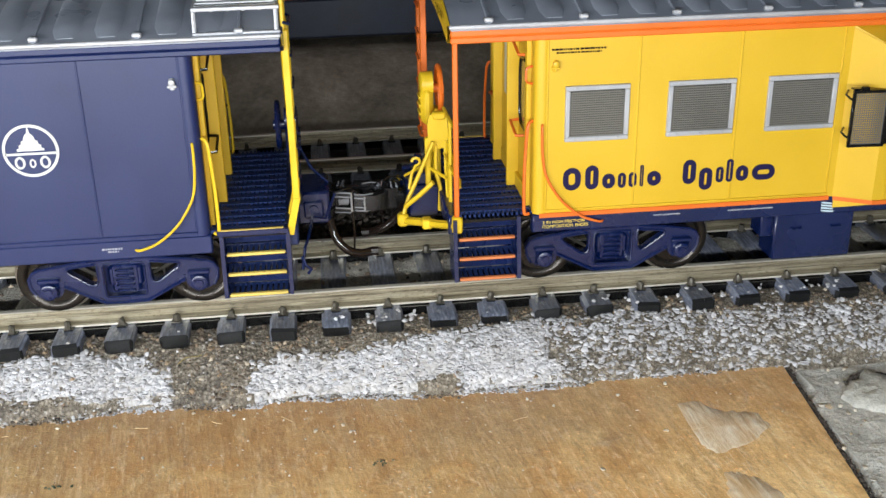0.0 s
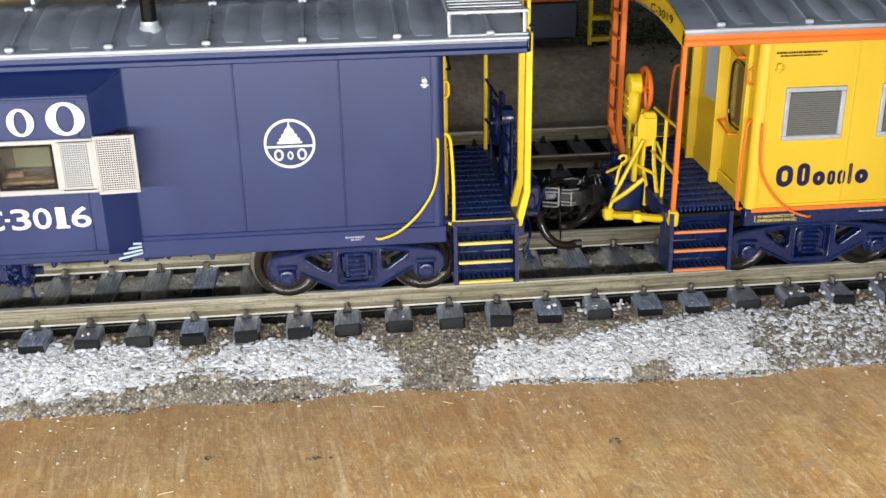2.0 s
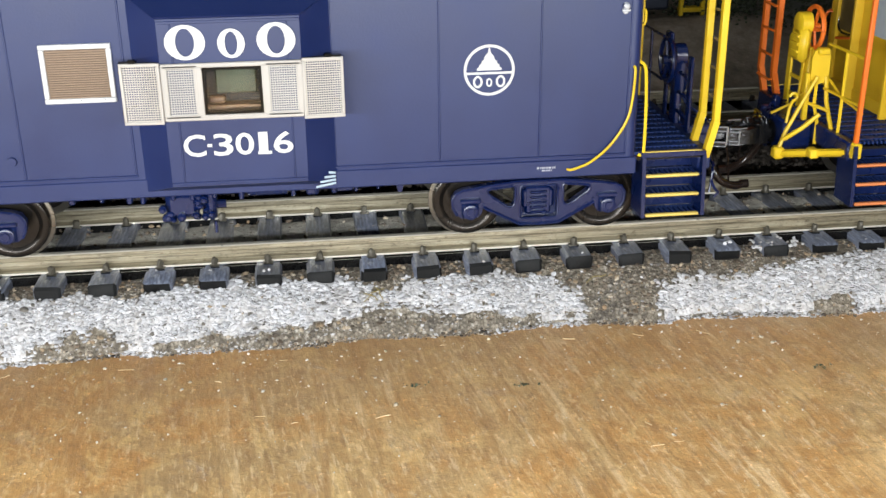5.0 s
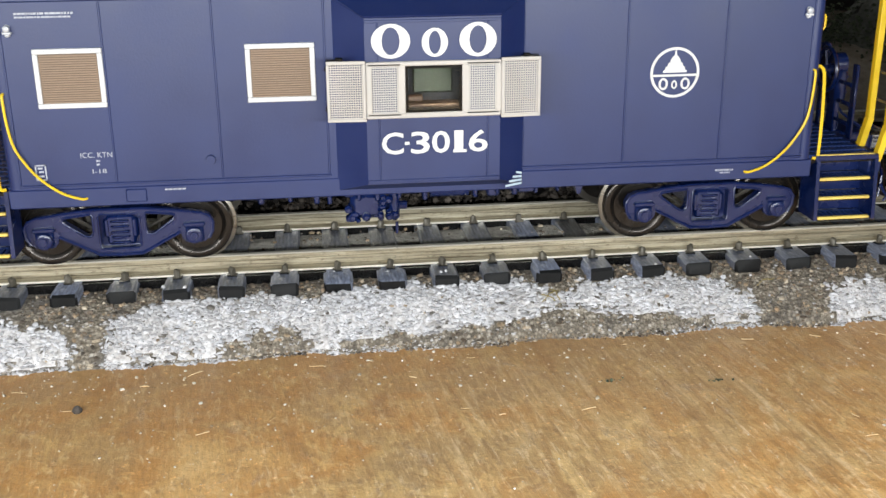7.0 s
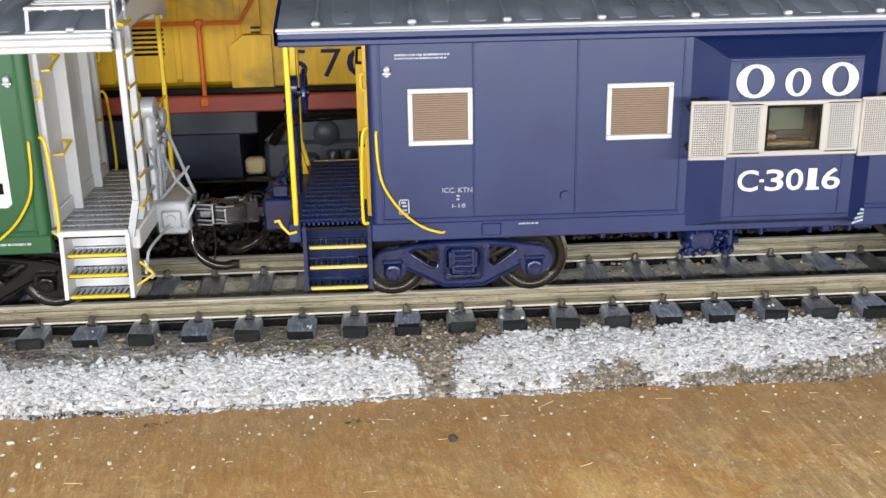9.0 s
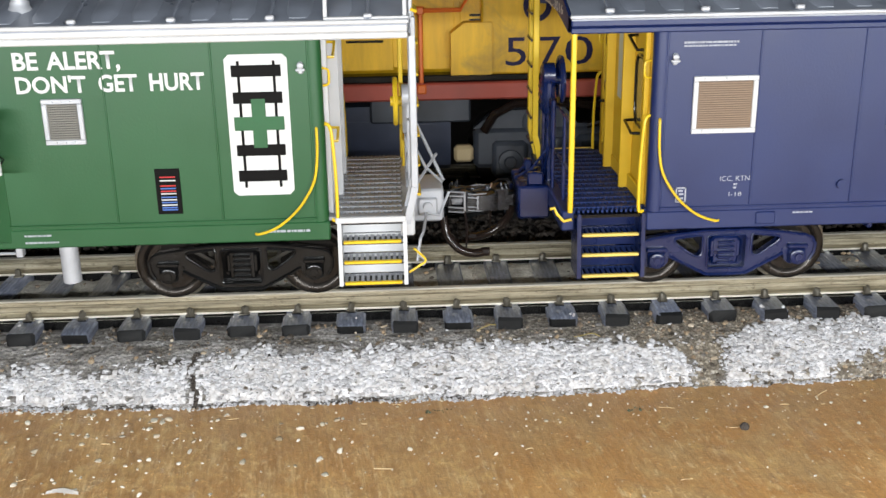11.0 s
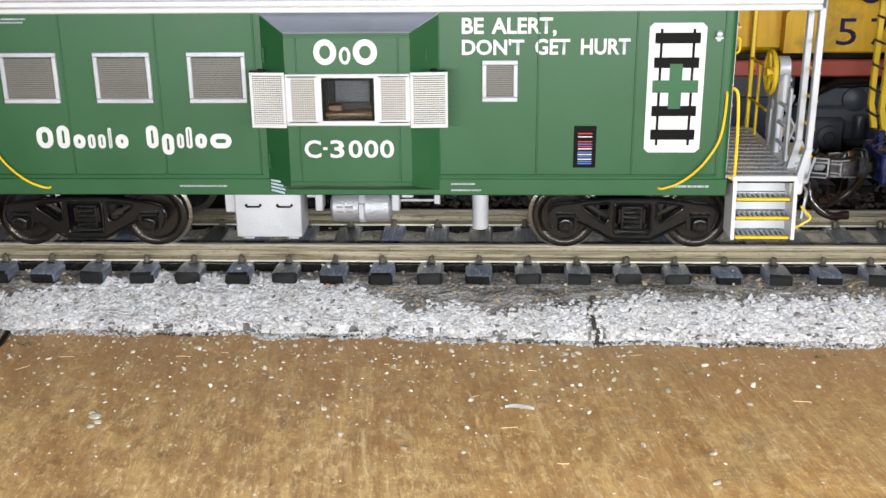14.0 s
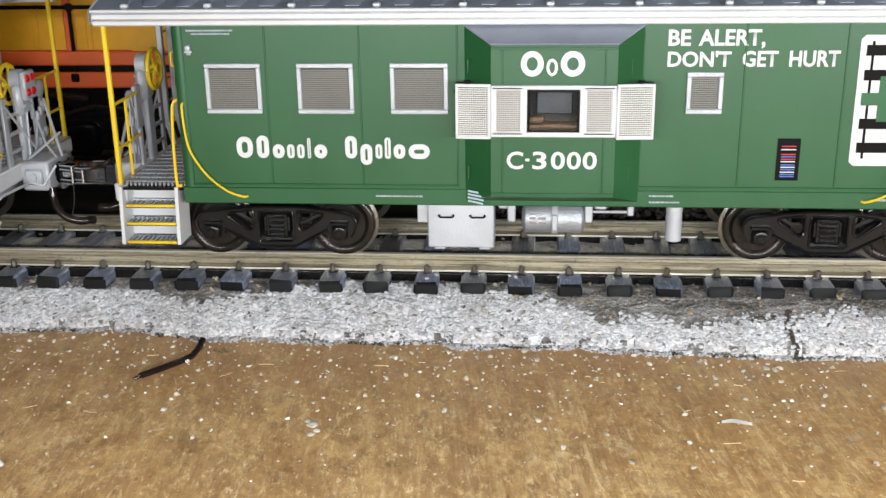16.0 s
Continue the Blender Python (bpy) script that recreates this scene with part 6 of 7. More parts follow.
NAVY_SCHEME = dict(drop_east=0.45, body=NAVY, sill=NAVY, truck=NAVY_GEAR, fascia=NAVY, roof_edge=SILVER, arch=NAVY, bay_roof=NAVY, pane_tone=PANE_OLIVE, west_steps=-0.075, bay_frame=CREAM, bay_mesh=TAN_MESH, screen_back=NAVY,
                   trim=YELLOW_TRIM, gear=NAVY_GEAR, deck=DECK_NAVY, deck_edge=NAVY_GEAR, ladder=YELLOW_TRIM, step=NAVY_GEAR, nosing=NOSING, post=YELLOW_TRIM, rail=NAVY_GEAR,
                   rung=NAVY_GEAR, stand=NAVY_GEAR, wheel=NAVY_GEAR, lever=NAVY_GEAR, end=YELLOW, grab=YELLOW_TRIM, bracket=SILVER)
YELLOW_SCHEME = dict(NAVY_SCHEME, west_steps=0.05, drop_west=0.12, lean=0.10, body=YELLOW, sill=NAVY_GEAR, fascia=ORANGE, arch=YELLOW, bay_roof=YELLOW, bay_stripe=ORANGE, stripe=ORANGE, bay_frame=BLACK, bay_mesh=MESH, trim=ORANGE, ladder=ORANGE,
                     nosing=ORANGE_NOSING, post=ORANGE, rail=YELLOW_TRIM, rung=ORANGE, stand=YELLOW_TRIM, wheel=ORANGE, lever=YELLOW_TRIM, grab=ORANGE, bracket=YELLOW, brace=YELLOW_TRIM)
GREEN_SCHEME = dict(NAVY_SCHEME, pipe=SILVER, west_steps=0.0, slat=0.5, upright=0.3, grip=True, drop_east=0.2, pane_tone=PANE_SLATE, body=GREEN, sill=GREEN, truck=BLACK, fascia=WHITE, roof_edge=WHITE, arch=WHITE, bay_roof=ROOF, screen_back=SCREEN_SHADE, bay_frame=WHITE, bay_mesh=PALE_MESH, gear=SILVER, deck=DECK_GREY, deck_edge=WHITE,
                    ladder=SILVER, step=WHITE, nosing=YELLOW_TRIM, rail=YELLOW_TRIM, rung=YELLOW_TRIM, stand=SILVER, wheel=YELLOW_TRIM, lever=SILVER, end=WHITE, bracket=SILVER)
SILVER_SCHEME = dict(GREEN_SCHEME, body=SILVER, sill=SILVER, step=SILVER, end=SILVER, markers=True)
FACE = -SIDE - 0.002


def navy_caboose():
    top = caboose("navy blue bay-window caboose model with white lettering and yellow rails", 0.08, NAVY_SCHEME)
    for x0, x1 in ((-4.19, -3.47), (-1.97, -1.22)):
        window(top, x0, x1, 2.0, 2.64, -SIDE, WHITE, BROWN_MESH, BLIND)
    for sign, x0, x1 in (("C", -0.53, -0.29), ("3", -0.21, 0.0), ("0", 0.025, 0.225), ("1", 0.275, 0.375), ("6", 0.435, 0.65)):
        lettering("numeral", sign, (x0, x1, 1.43, 1.68), -1.79, DECAL, top, "white character of the car number", bold=0.013)
    part("numeral_dash", Shape().box(-0.275, -0.225, -1.796, -1.788, 1.535, 1.568), DECAL, top)
    part("numeral_foot", Shape().box(0.262, 0.412, -1.8, -1.786, 1.43, 1.462), DECAL, top)
    glyphs("initials", INITIALS, (-0.62, 0.74, 2.49, 2.86), -1.79, DECAL, top, "large white railway initials as plain shapes", 0.24)
    lettering("end_number", "C-3016", (-0.5, 0.5, 3.33, 3.44), 0, DECAL, top, "small white car number on the end arch").matrix_basis = Matrix.Translation(Vector((-5.61, -0.75, -0.03)) * S) @ Matrix.Rotation(radians(-90), 4, "Z")
    # Round herald with a dome, a bar and small marks.
    s = Shape().ring(2.87, 2.19, 0.29, 0.29, 0.03, FACE, n=40)
    s.box(2.60, 3.14, FACE - 0.006, FACE, 2.145, 2.17)
    s.prism([(2.73, 2.19), (3.01, 2.19), (3.01, 2.215), (2.985, 2.22), (2.985, 2.255), (2.96, 2.26), (2.955, 2.30), (2.93, 2.305), (2.925, 2.34), (2.905, 2.37), (2.885, 2.385), (2.88, 2.42), (2.872, 2.455), (2.868, 2.455), (2.86, 2.42), (2.855, 2.385), (2.835, 2.37), (2.815, 2.34), (2.81, 2.305), (2.785, 2.30), (2.78, 2.26), (2.755, 2.255), (2.755, 2.22), (2.73, 2.215)], 1, FACE - 0.006, FACE)
    s.ring(2.74, 2.06, 0.055, 0.07, 0.024, FACE, n=14).ring(2.87, 2.05, 0.035, 0.05, 0.018, FACE, n=14).ring(3.0, 2.06, 0.055, 0.07, 0.024, FACE, n=14)
    part("round_herald", s, DECAL, top, "white ring herald with a small dome", smooth=False)
    bars("small_print", [(-4.32, -3.72, 3.0, 0.022), (-4.32, -3.75, 2.965, 0.018), (-2.95, -2.72, 1.04, 0.018), (3.44, 3.66, 1.0, 0.022), (3.5, 3.62, 0.97, 0.018), (-0.02, 0.2, 0.98, 0.02)], FACE - 0.012, PRINT_DECAL, top, "tiny white small print")
    lettering("class_marks", "ICC. KTN.", (-3.82, -3.46, 1.44, 1.50), FACE, PRINT_DECAL, top, "small white class marks")
    lettering("class_code", "I-18", (-3.71, -3.56, 1.26, 1.31), FACE, PRINT_DECAL, top, "small white class code")
    bars("class_dash", [(-3.66, -3.62, 1.39, 0.02), (-3.66, -3.62, 1.35, 0.02)], FACE, PRINT_DECAL, top, "tiny white dashes")
    s = Shape()
    for x0, x1, z0, z1 in ((-4.32, -4.20, 1.20, 1.215), (-4.32, -4.20, 1.365, 1.38), (-4.32, -4.305, 1.20, 1.38), (-4.215, -4.20, 1.20, 1.38), (-4.29, -4.23, 1.24, 1.26), (-4.28, -4.23, 1.29, 1.31), (-4.29, -4.24, 1.33, 1.35)):
        s.box(x0, x1, FACE - 0.006, FACE, z0, z1)
    part("data_stencil", s, PRINT_DECAL, top, "small white boxed stencil", smooth=False)
    s = Shape()
    for k in range(4):
        z, x = 0.95 + k * 0.04, 0.82 + k * 0.05
        y = -1.80 + (x - 0.74) * 0.94
        s.add([(x, y, z + 0.03), (1.05, -1.51, z), (1.05, -1.51, z + 0.026), (x, y, z + 0.056)], [(0, 1, 2, 3)])
    part("corner_decal", s, PALE_DECAL, top, "small pale striped decal", smooth=False).location.x = 0.05 * S
    s = Shape().lathe((-2.42, -SIDE, 1.37), (0, -1, 0), [(0, 0.055), (0.03, 0.05), (0.03, 0.025)], 12)
    part("side_plug", s, NAVY, top)
    part("sill_patch", Shape().box(-3.38, -3.15, -SIDE - 0.03, -SIDE, 0.92, 1.07, 0.015), NAVY, top)
    # Brake gear under the floor.
    s = Shape().box(-0.88, -0.5, -1.2, -0.75, 0.5, 0.82, 0.06).box(-0.42, -0.3, -1.2, -0.95, 0.46, 0.86, 0.04)
    s.rod((-0.33, -1.1, 0.42), (-0.33, -1.1, 0.28), 0.02, 6).rod((-0.9, -1.0, 0.6), (-0.2, -1.0, 0.6), 0.05, 8)
    r = random.Random(41)
    for k in range(26):
        a, b, d, w = r.uniform(-0.92, -0.34), r.uniform(-1.26, -1.14), r.uniform(0.48, 0.84), r.uniform(0.025, 0.055)
        if k % 2:
            s.box(a - w, a + w, b, b + 0.12, d - w * 0.7, d + w * 0.7, 0.018)
        else:
            s.lathe((a, b, d), (0, -1, 0), [(-0.05, w), (0.02, w), (0.035, w * 0.6), (0.05, w * 0.5)], 8)
    part("brake_valve", s, NAVY_GEAR, top, "navy brake valve under the floor")
    s = Shape().lathe((0.05, -1.1, 0.82), (1, 0, 0), [(0, 0.04), (0.02, 0.1), (0.48, 0.1), (0.5, 0.04)], 12)
    s.box(0.75, 0.9, -1.2, -1.0, 0.72, 0.9, 0.02).box(1.1, 1.3, -1.3, -1.1, 0.78, 0.9, 0.02).rod((-2.2, -1.1, 0.82), (1.9, -1.1, 0.86), 0.025, 6)
    s.prism([(1.78, 0.9), (1.92, 0.9), (1.87, 0.72), (1.83, 0.72)], 1, -1.25, -1.15)
    for k in range(14):
        a, w = -1.9 + 0.27 * k + r.uniform(-0.06, 0.06), r.uniform(0.03, 0.07)
        s.box(a, a + w, -1.24, -1.05, 0.80 - r.uniform(0.0, 0.09), 0.9, 0.015)
    part("brake_rigging", s, NAVY_GEAR, top)
    return top


def yellow_caboose():
    top = caboose("yellow and orange bay-window caboose model with navy sill", 13.0, YELLOW_SCHEME)
    for x0, x1 in ((-4.29, -3.56), (-3.12, -2.34), (-1.96, -1.14)):
        window(top, x0, x1, 1.96, 2.60, -SIDE, SILVER, MESH, SMOKE, fine=0.026, upright=0.16)
    glyphs("word_mark", WORD_A, (-4.29, -3.14, 1.37, 1.66), FACE, NAVY_DECAL, top, "navy word mark as plain rings and bars")
    glyphs("word_mark", WORD_B, (-2.88, -1.77, 1.28, 1.66), FACE, NAVY_DECAL, top, "navy word mark as plain rings and bars")
    lettering("brake_notice", "2 IN HIGH FRICTION\nCOMPOSITION SHOES", (-4.52, -3.98, 0.93, 1.02), FACE - 0.012, YELLOW_DECAL, top, "tiny yellow brake shoe notice")
    bars("small_print", [(-4.45, -3.85, 3.0, 0.022), (-4.4, -3.9, 2.965, 0.018)], FACE, BLACK_DECAL, top, "tiny dark small print")
    bars("sill_print", [(-3.2, -2.88, 1.0, 0.014), (-2.3, -1.75, 1.0, 0.015)], FACE - 0.012, PRINT_DECAL, top, "tiny white small print")
    lettering("end_number", "C-3019", (-0.45, 0.45, 3.35, 3.45), 0, BLACK_DECAL, top, "dark car number on the end arch").matrix_basis = Matrix.Translation(Vector((-5.61, -0.75, -0.03)) * S) @ Matrix.Rotation(radians(-90), 4, "Z")
    s = Shape().box(-1.62, -0.62, -1.32, -0.9, 0.24, 0.86, 0.02).box(-1.75, -1.6, -1.2, -0.9, 0.5, 0.9, 0.02)
    box = part("battery_box", s, NAVY_GEAR, top, "navy underfloor battery box")
    s = Shape()
    for x in (-1.35, -0.85):
        s.tube([(x - 0.06, -1.325, 0.66), (x - 0.05, -1.35, 0.65), (x + 0.05, -1.35, 0.65), (x + 0.06, -1.325, 0.66)], 0.012, 5)
    part("latch", s, NAVY_GEAR, box)
    s = Shape()
    for k in range(4):
        s.add([(-1.2, -1.49, 0.92 + k * 0.034), (-1.04 - k * 0.01, -1.49, 0.90 + k * 0.034), (-1.04 - k * 0.01, -1.49, 0.92 + k * 0.034), (-1.2, -1.49, 0.94 + k * 0.034)], [(0, 1, 2, 3)])
    part("corner_decal", s, PALE_DECAL, top, "small pale striped decal", smooth=False).location.x = 0.05 * S
    return top


def green_caboose():
    top = caboose("green bay-window safety caboose model with white eaves and lettering", -12.8, GREEN_SCHEME)
    for x0, x1 in ((-4.23, -3.53), (-3.08, -2.38), (-1.93, -1.22)):
        window(top, x0, x1, 2.05, 2.67, -SIDE, SILVER, MESH, SMOKE, fine=0.026, upright=0.16)
    window(top, 1.63, 2.06, 2.06, 2.56, -SIDE, SILVER, MESH, SMOKE, fine=0.026, upright=0.16)
    glyphs("word_mark", WORD_A, (-3.90, -2.75, 1.48, 1.77), FACE, DECAL, top, "white word mark as plain rings and bars")
    glyphs("word_mark", WORD_B, (-2.52, -1.46, 1.40, 1.77), FACE, DECAL, top, "white word mark as plain rings and bars")
    glyphs("initials", INITIALS_PLAIN, (-0.34, 0.41, 2.56, 2.86), -1.79, DECAL, top, "white railway initials as plain shapes", 0.26)
    for sign, x0, x1 in (("C", -0.50, -0.30), ("3", -0.19, -0.02), ("0", 0.03, 0.20), ("0", 0.22, 0.39), ("0", 0.41, 0.58)):
        lettering("numeral", sign, (x0, x1, 1.44, 1.66), -1.79, DECAL, top, "white character of the car number", bold=0.018)
    part("numeral_dash", Shape().box(-0.275, -0.225, -1.796, -1.788, 1.54, 1.572), DECAL, top)
    for word, x0, x1, z0, z1 in (("BE", 1.39, 1.65, 2.87, 3.06), ("ALERT,", 1.74, 2.51, 2.835, 3.06), ("DON'T", 1.39, 2.13, 2.62, 2.81), ("GET", 2.26, 2.67, 2.62, 2.81), ("HURT", 2.80, 3.38, 2.62, 2.81)):
        lettering("slogan_word", word, (x0, x1, z0, z1), FACE, DECAL, top, "white word of the safety slogan", bold=0.026)
    # White panel with a length of track and a green cross.
    x0, x1, z0, z1 = 3.60, 4.27, 1.43, 2.99
    out = [(x0 + 0.05, z0), (x1 - 0.05, z0), (x1, z0 + 0.05), (x1, z1 - 0.05), (x1 - 0.05, z1), (x0 + 0.05, z1), (x0, z1 - 0.05), (x0, z0 + 0.05)]
    panel = part("safety_panel", Shape().prism(out, 1, FACE - 0.006, FACE), DECAL, top, "white panel with a track and a green cross", smooth=False)
    s = Shape()
    for z in (1.60, 1.89, 2.47, 2.76):
        s.box(x0 + 0.07, x1 - 0.07, FACE - 0.012, FACE - 0.006, z - 0.01, z + 0.115)
    for x in (x0 + 0.13, x1 - 0.16):
        s.box(x, x + 0.03, FACE - 0.010, FACE - 0.006, z0 + 0.09, z1 - 0.07)
    part("track_emblem", s, BLACK_DECAL, panel, smooth=False)
    cx, cz = (x0 + x1) / 2, 2.24
    s = Shape().box(cx - 0.075, cx + 0.075, FACE - 0.016, FACE - 0.011, cz - 0.27, cz + 0.27).box(cx - 0.27, cx + 0.27, FACE - 0.0175, FACE - 0.0125, cz - 0.075, cz + 0.075)
    part("cross_emblem", s, GREEN_DECAL, panel, smooth=False)
    sign = part("label_board", Shape().box(2.75, 3.02, FACE - 0.012, FACE, 1.24, 1.76, 0.004), BLACK_DECAL, top, "dark board with coloured stripes")
    for mat, rows in ((RED_DECAL, (1.66, 1.56, 1.5)), (DECAL, (1.62, 1.47, 1.40, 1.34)), (BLUE_DECAL, (1.53, 1.43, 1.37, 1.31, 1.285))):
        s = Shape()
        for z in rows:
            s.box(2.80, 2.97, FACE - 0.016, FACE - 0.012, z, z + 0.013)
        part("label_stripe", s, mat, sign, smooth=False)
    bars("small_print", [(-4.42, -3.84, 3.06, 0.02), (-4.36, -3.88, 3.02, 0.018), (-2.15, -1.55, 0.99, 0.02), (1.25, 1.55, 1.02, 0.02), (1.25, 1.62, 0.94, 0.02), (3.92, 4.42, 0.99, 0.026)], FACE - 0.012, PRINT_DECAL, top, "tiny white small print")
    s = Shape()
    for k in range(4):
        z = 0.95 + k * 0.042
        s.add([(-1.04, -1.52, z), (-0.84 + k * 0.01, -1.70, z + 0.01), (-0.84 + k * 0.01, -1.70, z + 0.034), (-1.04, -1.52, z + 0.024)], [(0, 1, 2, 3)])
    part("corner_decal", s, PALE_DECAL, top, "small pale striped decal", smooth=False).location.x = 0.05 * S
    # Silver box, tank and pipe under the floor.
    box = part("battery_box", Shape().box(-1.52, -0.67, -1.32, -0.8, 0.27, 0.88, 0.015).box(-1.44, -1.30, -1.31, -0.9, 0.245, 0.272, 0.006).box(-0.86, -0.72, -1.31, -0.9, 0.245, 0.272, 0.006).box(-1.66, -1.5, -1.25, -0.8, 0.58, 0.88, 0.012), SILVER, top, "pale silver underfloor battery box")
    s = Shape()
    for x in (-1.28, -0.88):
        s.tube([(x - 0.09, -1.325, 0.70), (x - 0.08, -1.35, 0.685), (x + 0.08, -1.35, 0.685), (x + 0.09, -1.325, 0.70)], 0.013, 5)
        for q in (-0.09, 0.09):
            s.lathe((x + q, -1.32, 0.70), (0, -1, 0), [(0, 0.02), (0.02, 0.018)], 6)
    part("latch", s, BLACK, box)
    tank = part("air_tank", Shape().lathe((-0.32, -1.1, 0.62), (1, 0, 0), [(0, 0.08), (0.02, 0.16), (0.05, 0.195), (0.76, 0.195), (0.79, 0.16), (0.81, 0.08)], 24), TANK_METAL, top, "silver cylindrical air tank")
    s = Shape().lathe((0.06, -1.1, 0.62), (1, 0, 0), [(0, 0.2), (0.01, 0.21), (0.07, 0.21), (0.08, 0.2)], 24)
    s.box(0.065, 0.135, -1.34, -1.28, 0.52, 0.72, 0.01)
    part("tank_strap", s, SILVER, tank)
    s = Shape()
    for z, x0, x1 in ((0.665, -0.22, -0.14), (0.665, -0.11, -0.01), (0.605, -0.22, -0.13), (0.605, -0.10, -0.01)):
        s.box(x0, x1, -1.298, -1.27, z - 0.013, z + 0.013)
    part("tank_print", s, SCREEN_SHADE, tank, "small grey print on the tank", smooth=False)
    s = Shape()
    for x in (-0.45, 0.53):
        s.box(x - 0.05, x + 0.05, -1.25, -1.0, 0.6, 0.9, 0.015)
    s.box(-0.62, -0.45, -1.2, -1.05, 0.76, 0.88, 0.02).box(0.6, 0.76, -1.2, -1.05, 0.76, 0.9, 0.02)
    s.rod((0.55, -1.15, 0.72), (1.05, -1.15, 0.72), 0.018, 6).box(1.02, 1.1, -1.2, -1.1, 0.68, 0.9, 0.012)
    s.rod((-0.6, -1.1, 0.84), (3.0, -1.1, 0.84), 0.025, 6)
    part("tank_bracket", s, SILVER, top)
    part("drain_pipe", Shape().lathe((1.61, -1.15, 0.36), (0, 0, 1), [(0, 0.10), (0, 0.105), (0.55, 0.105)], 16), SILVER, top, "silver vertical drain pipe")
    for sgn in (-1, 1):
        s = Shape()
        for z in (1.35, 2.65):
            s.tube([(sgn * 0.96, -1.58, z - 0.09), (sgn * 0.97, -1.61, z - 0.08), (sgn * 0.97, -1.61, z + 0.08), (sgn * 0.96, -1.58, z + 0.09)], 0.01, 5)
        part("bay_grab", s, GREEN, top)
    return top


navy_caboose()
yellow_caboose()
green_caboose()
caboose("silver bay-window caboose model with yellow rails", -25.72, SILVER_SCHEME)


# ---- locomotives on the rear track ----
def locomotive(label, x0, x1, y, c):
    """A hood unit seen from its side: frame stripe, hood, cab block, tank, trucks, handrails."""
    top = thing("locomotive", label, "locomotive", ((x0 + x1) / 2, y, 0), group="locomotives on the rear track")
    h = (x1 - x0) / 2
    s = Shape().box(-h, h, -1.56, 1.56, 1.62, 1.88, 0.03)
    part("frame_stripe", s, c["stripe"], top, "broad stripe along the frame")
    part("walkway", Shape().box(-h, h, -1.5, 1.5, 1.88, 1.99, 0.02), BLACK, top)
    s = Shape().box(-h + 0.9, h - 0.9, -1.36, 1.36, 1.98, 4.6, 0.12)
    hood = part("hood", s, c["hood"], top, "long hood in worn paint")
    for k in range(int((2 * h - 3) / 0.9)):
        x = -h + 1.5 + k * 0.9
        s = Shape().box(x, x + 0.82, -1.372, -1.35, 2.05, 4.0, 0.012)
        door = part("hood_door", s, c["hood"], hood)
        if k % 2 == 0 and c.get("louvres", True):
            s = Shape()
            for q in range(6):
                s.box(x + 0.14, x + 0.68, -1.385, -1.37, 2.46 + q * 0.07, 2.495 + q * 0.07)
            part("louvre", s, BLACK, hood, smooth=False)
    s = Shape()
    end = c.get("rail_end", h - 0.5)
    for x in np.arange(-h + 0.62, end, 1.9):
        s.rod((x, -1.5, 1.75), (x, -1.5, 2.92), 0.035, 6)
        s.box(x - 0.07, x + 0.07, -1.58, -1.5, 1.72, 1.86, 0.02).box(x - 0.06, x + 0.06, -1.54, -1.46, 2.86, 2.98, 0.02)
    s.tube([(-h + 0.5, -1.5, 2.92), (end, -1.5, 2.92), (end + 0.35, -1.5, 3.5), (end + 0.6, -1.5, 3.9)] if "rail_end" in c else [(-h + 0.5, -1.5, 2.92), (end, -1.5, 2.92)], 0.035, 6)
    part("handrail", s, c["handrail"], top, "side handrail on stanchions")
    for cx in c["bogies"]:
        s = Shape()
        s.box(cx - 1.9, cx + 1.9, -1.25, -1.05, 0.48, 1.12, 0.08)
        s.prism([(cx - 1.9, 1.1), (cx - 1.6, 1.36), (cx - 0.5, 1.40), (cx - 0.3, 1.15), (cx + 0.3, 1.15), (cx + 0.5, 1.40), (cx + 1.6, 1.36), (cx + 1.9, 1.1)], 1, -1.2, -1.05)
        for a in (-1.35, 1.35):
            s.box(cx + a - 0.27, cx + a + 0.27, -1.37, -1.1, 0.36, 0.92, 0.06)
            s.lathe((cx + a, -1.36, 0.62), (0, -1, 0), [(0, 0.19), (0.05, 0.18), (0.06, 0.1), (0.09, 0.08)], 14)
        s.box(cx - 0.35, cx + 0.35, -1.38, -1.1, 0.40, 1.0, 0.08)
        for a in (-0.85, -0.62, 0.62, 0.85):
            s.lathe((cx + a, -1.28, 0.58), (0, 0, 1), [(0, 0.09), (0.04, 0.11), (0.34, 0.11), (0.38, 0.09)], 10)
        for a in (-0.95, 0.95):
            s.lathe((cx + a, -1.05, 1.2), (0, -1, 0), [(0, 0.2), (0.22, 0.2), (0.28, 0.1)], 12)
        bogie = part("bogie", s, c["bogie"], top, "slate-coloured bogie side frame")
        s = Shape().tube([(cx - 1.75, -1.38, 1.1), (cx - 1.6, -1.42, 1.36), (cx - 1.3, -1.44, 1.52), (cx - 0.7, -1.42, 1.54), (cx + 0.3, -1.4, 1.42)], 0.07, 8)
        s.tube([(cx - 0.2, -1.42, 1.15), (cx + 0.4, -1.44, 1.3), (cx + 1.4, -1.42, 1.2)], 0.04, 6)
        part("brake_pipe", s, RUBBER, bogie)
        for a in (-1.35, 1.35):
            for side in (-1, 1):
                part("wheel", Shape().lathe((cx + a, side * 0.8, 0.5), (0, side, 0), [(-0.07, 0.5), (0.05, 0.48), (0.07, 0.3)], 24), STEEL, bogie)
    s = Shape().prism([(-1.2, 0.55), (-0.9, 0.42), (0.9, 0.42), (1.2, 0.55), (1.32, 0.95), (1.32, 1.5), (-1.32, 1.5), (-1.32, 0.95)], 0, c["tank"][0], c["tank"][1])
    s.box(c["tank"][0], c["tank"][1], -1.34, -1.32, 1.25, 1.28)
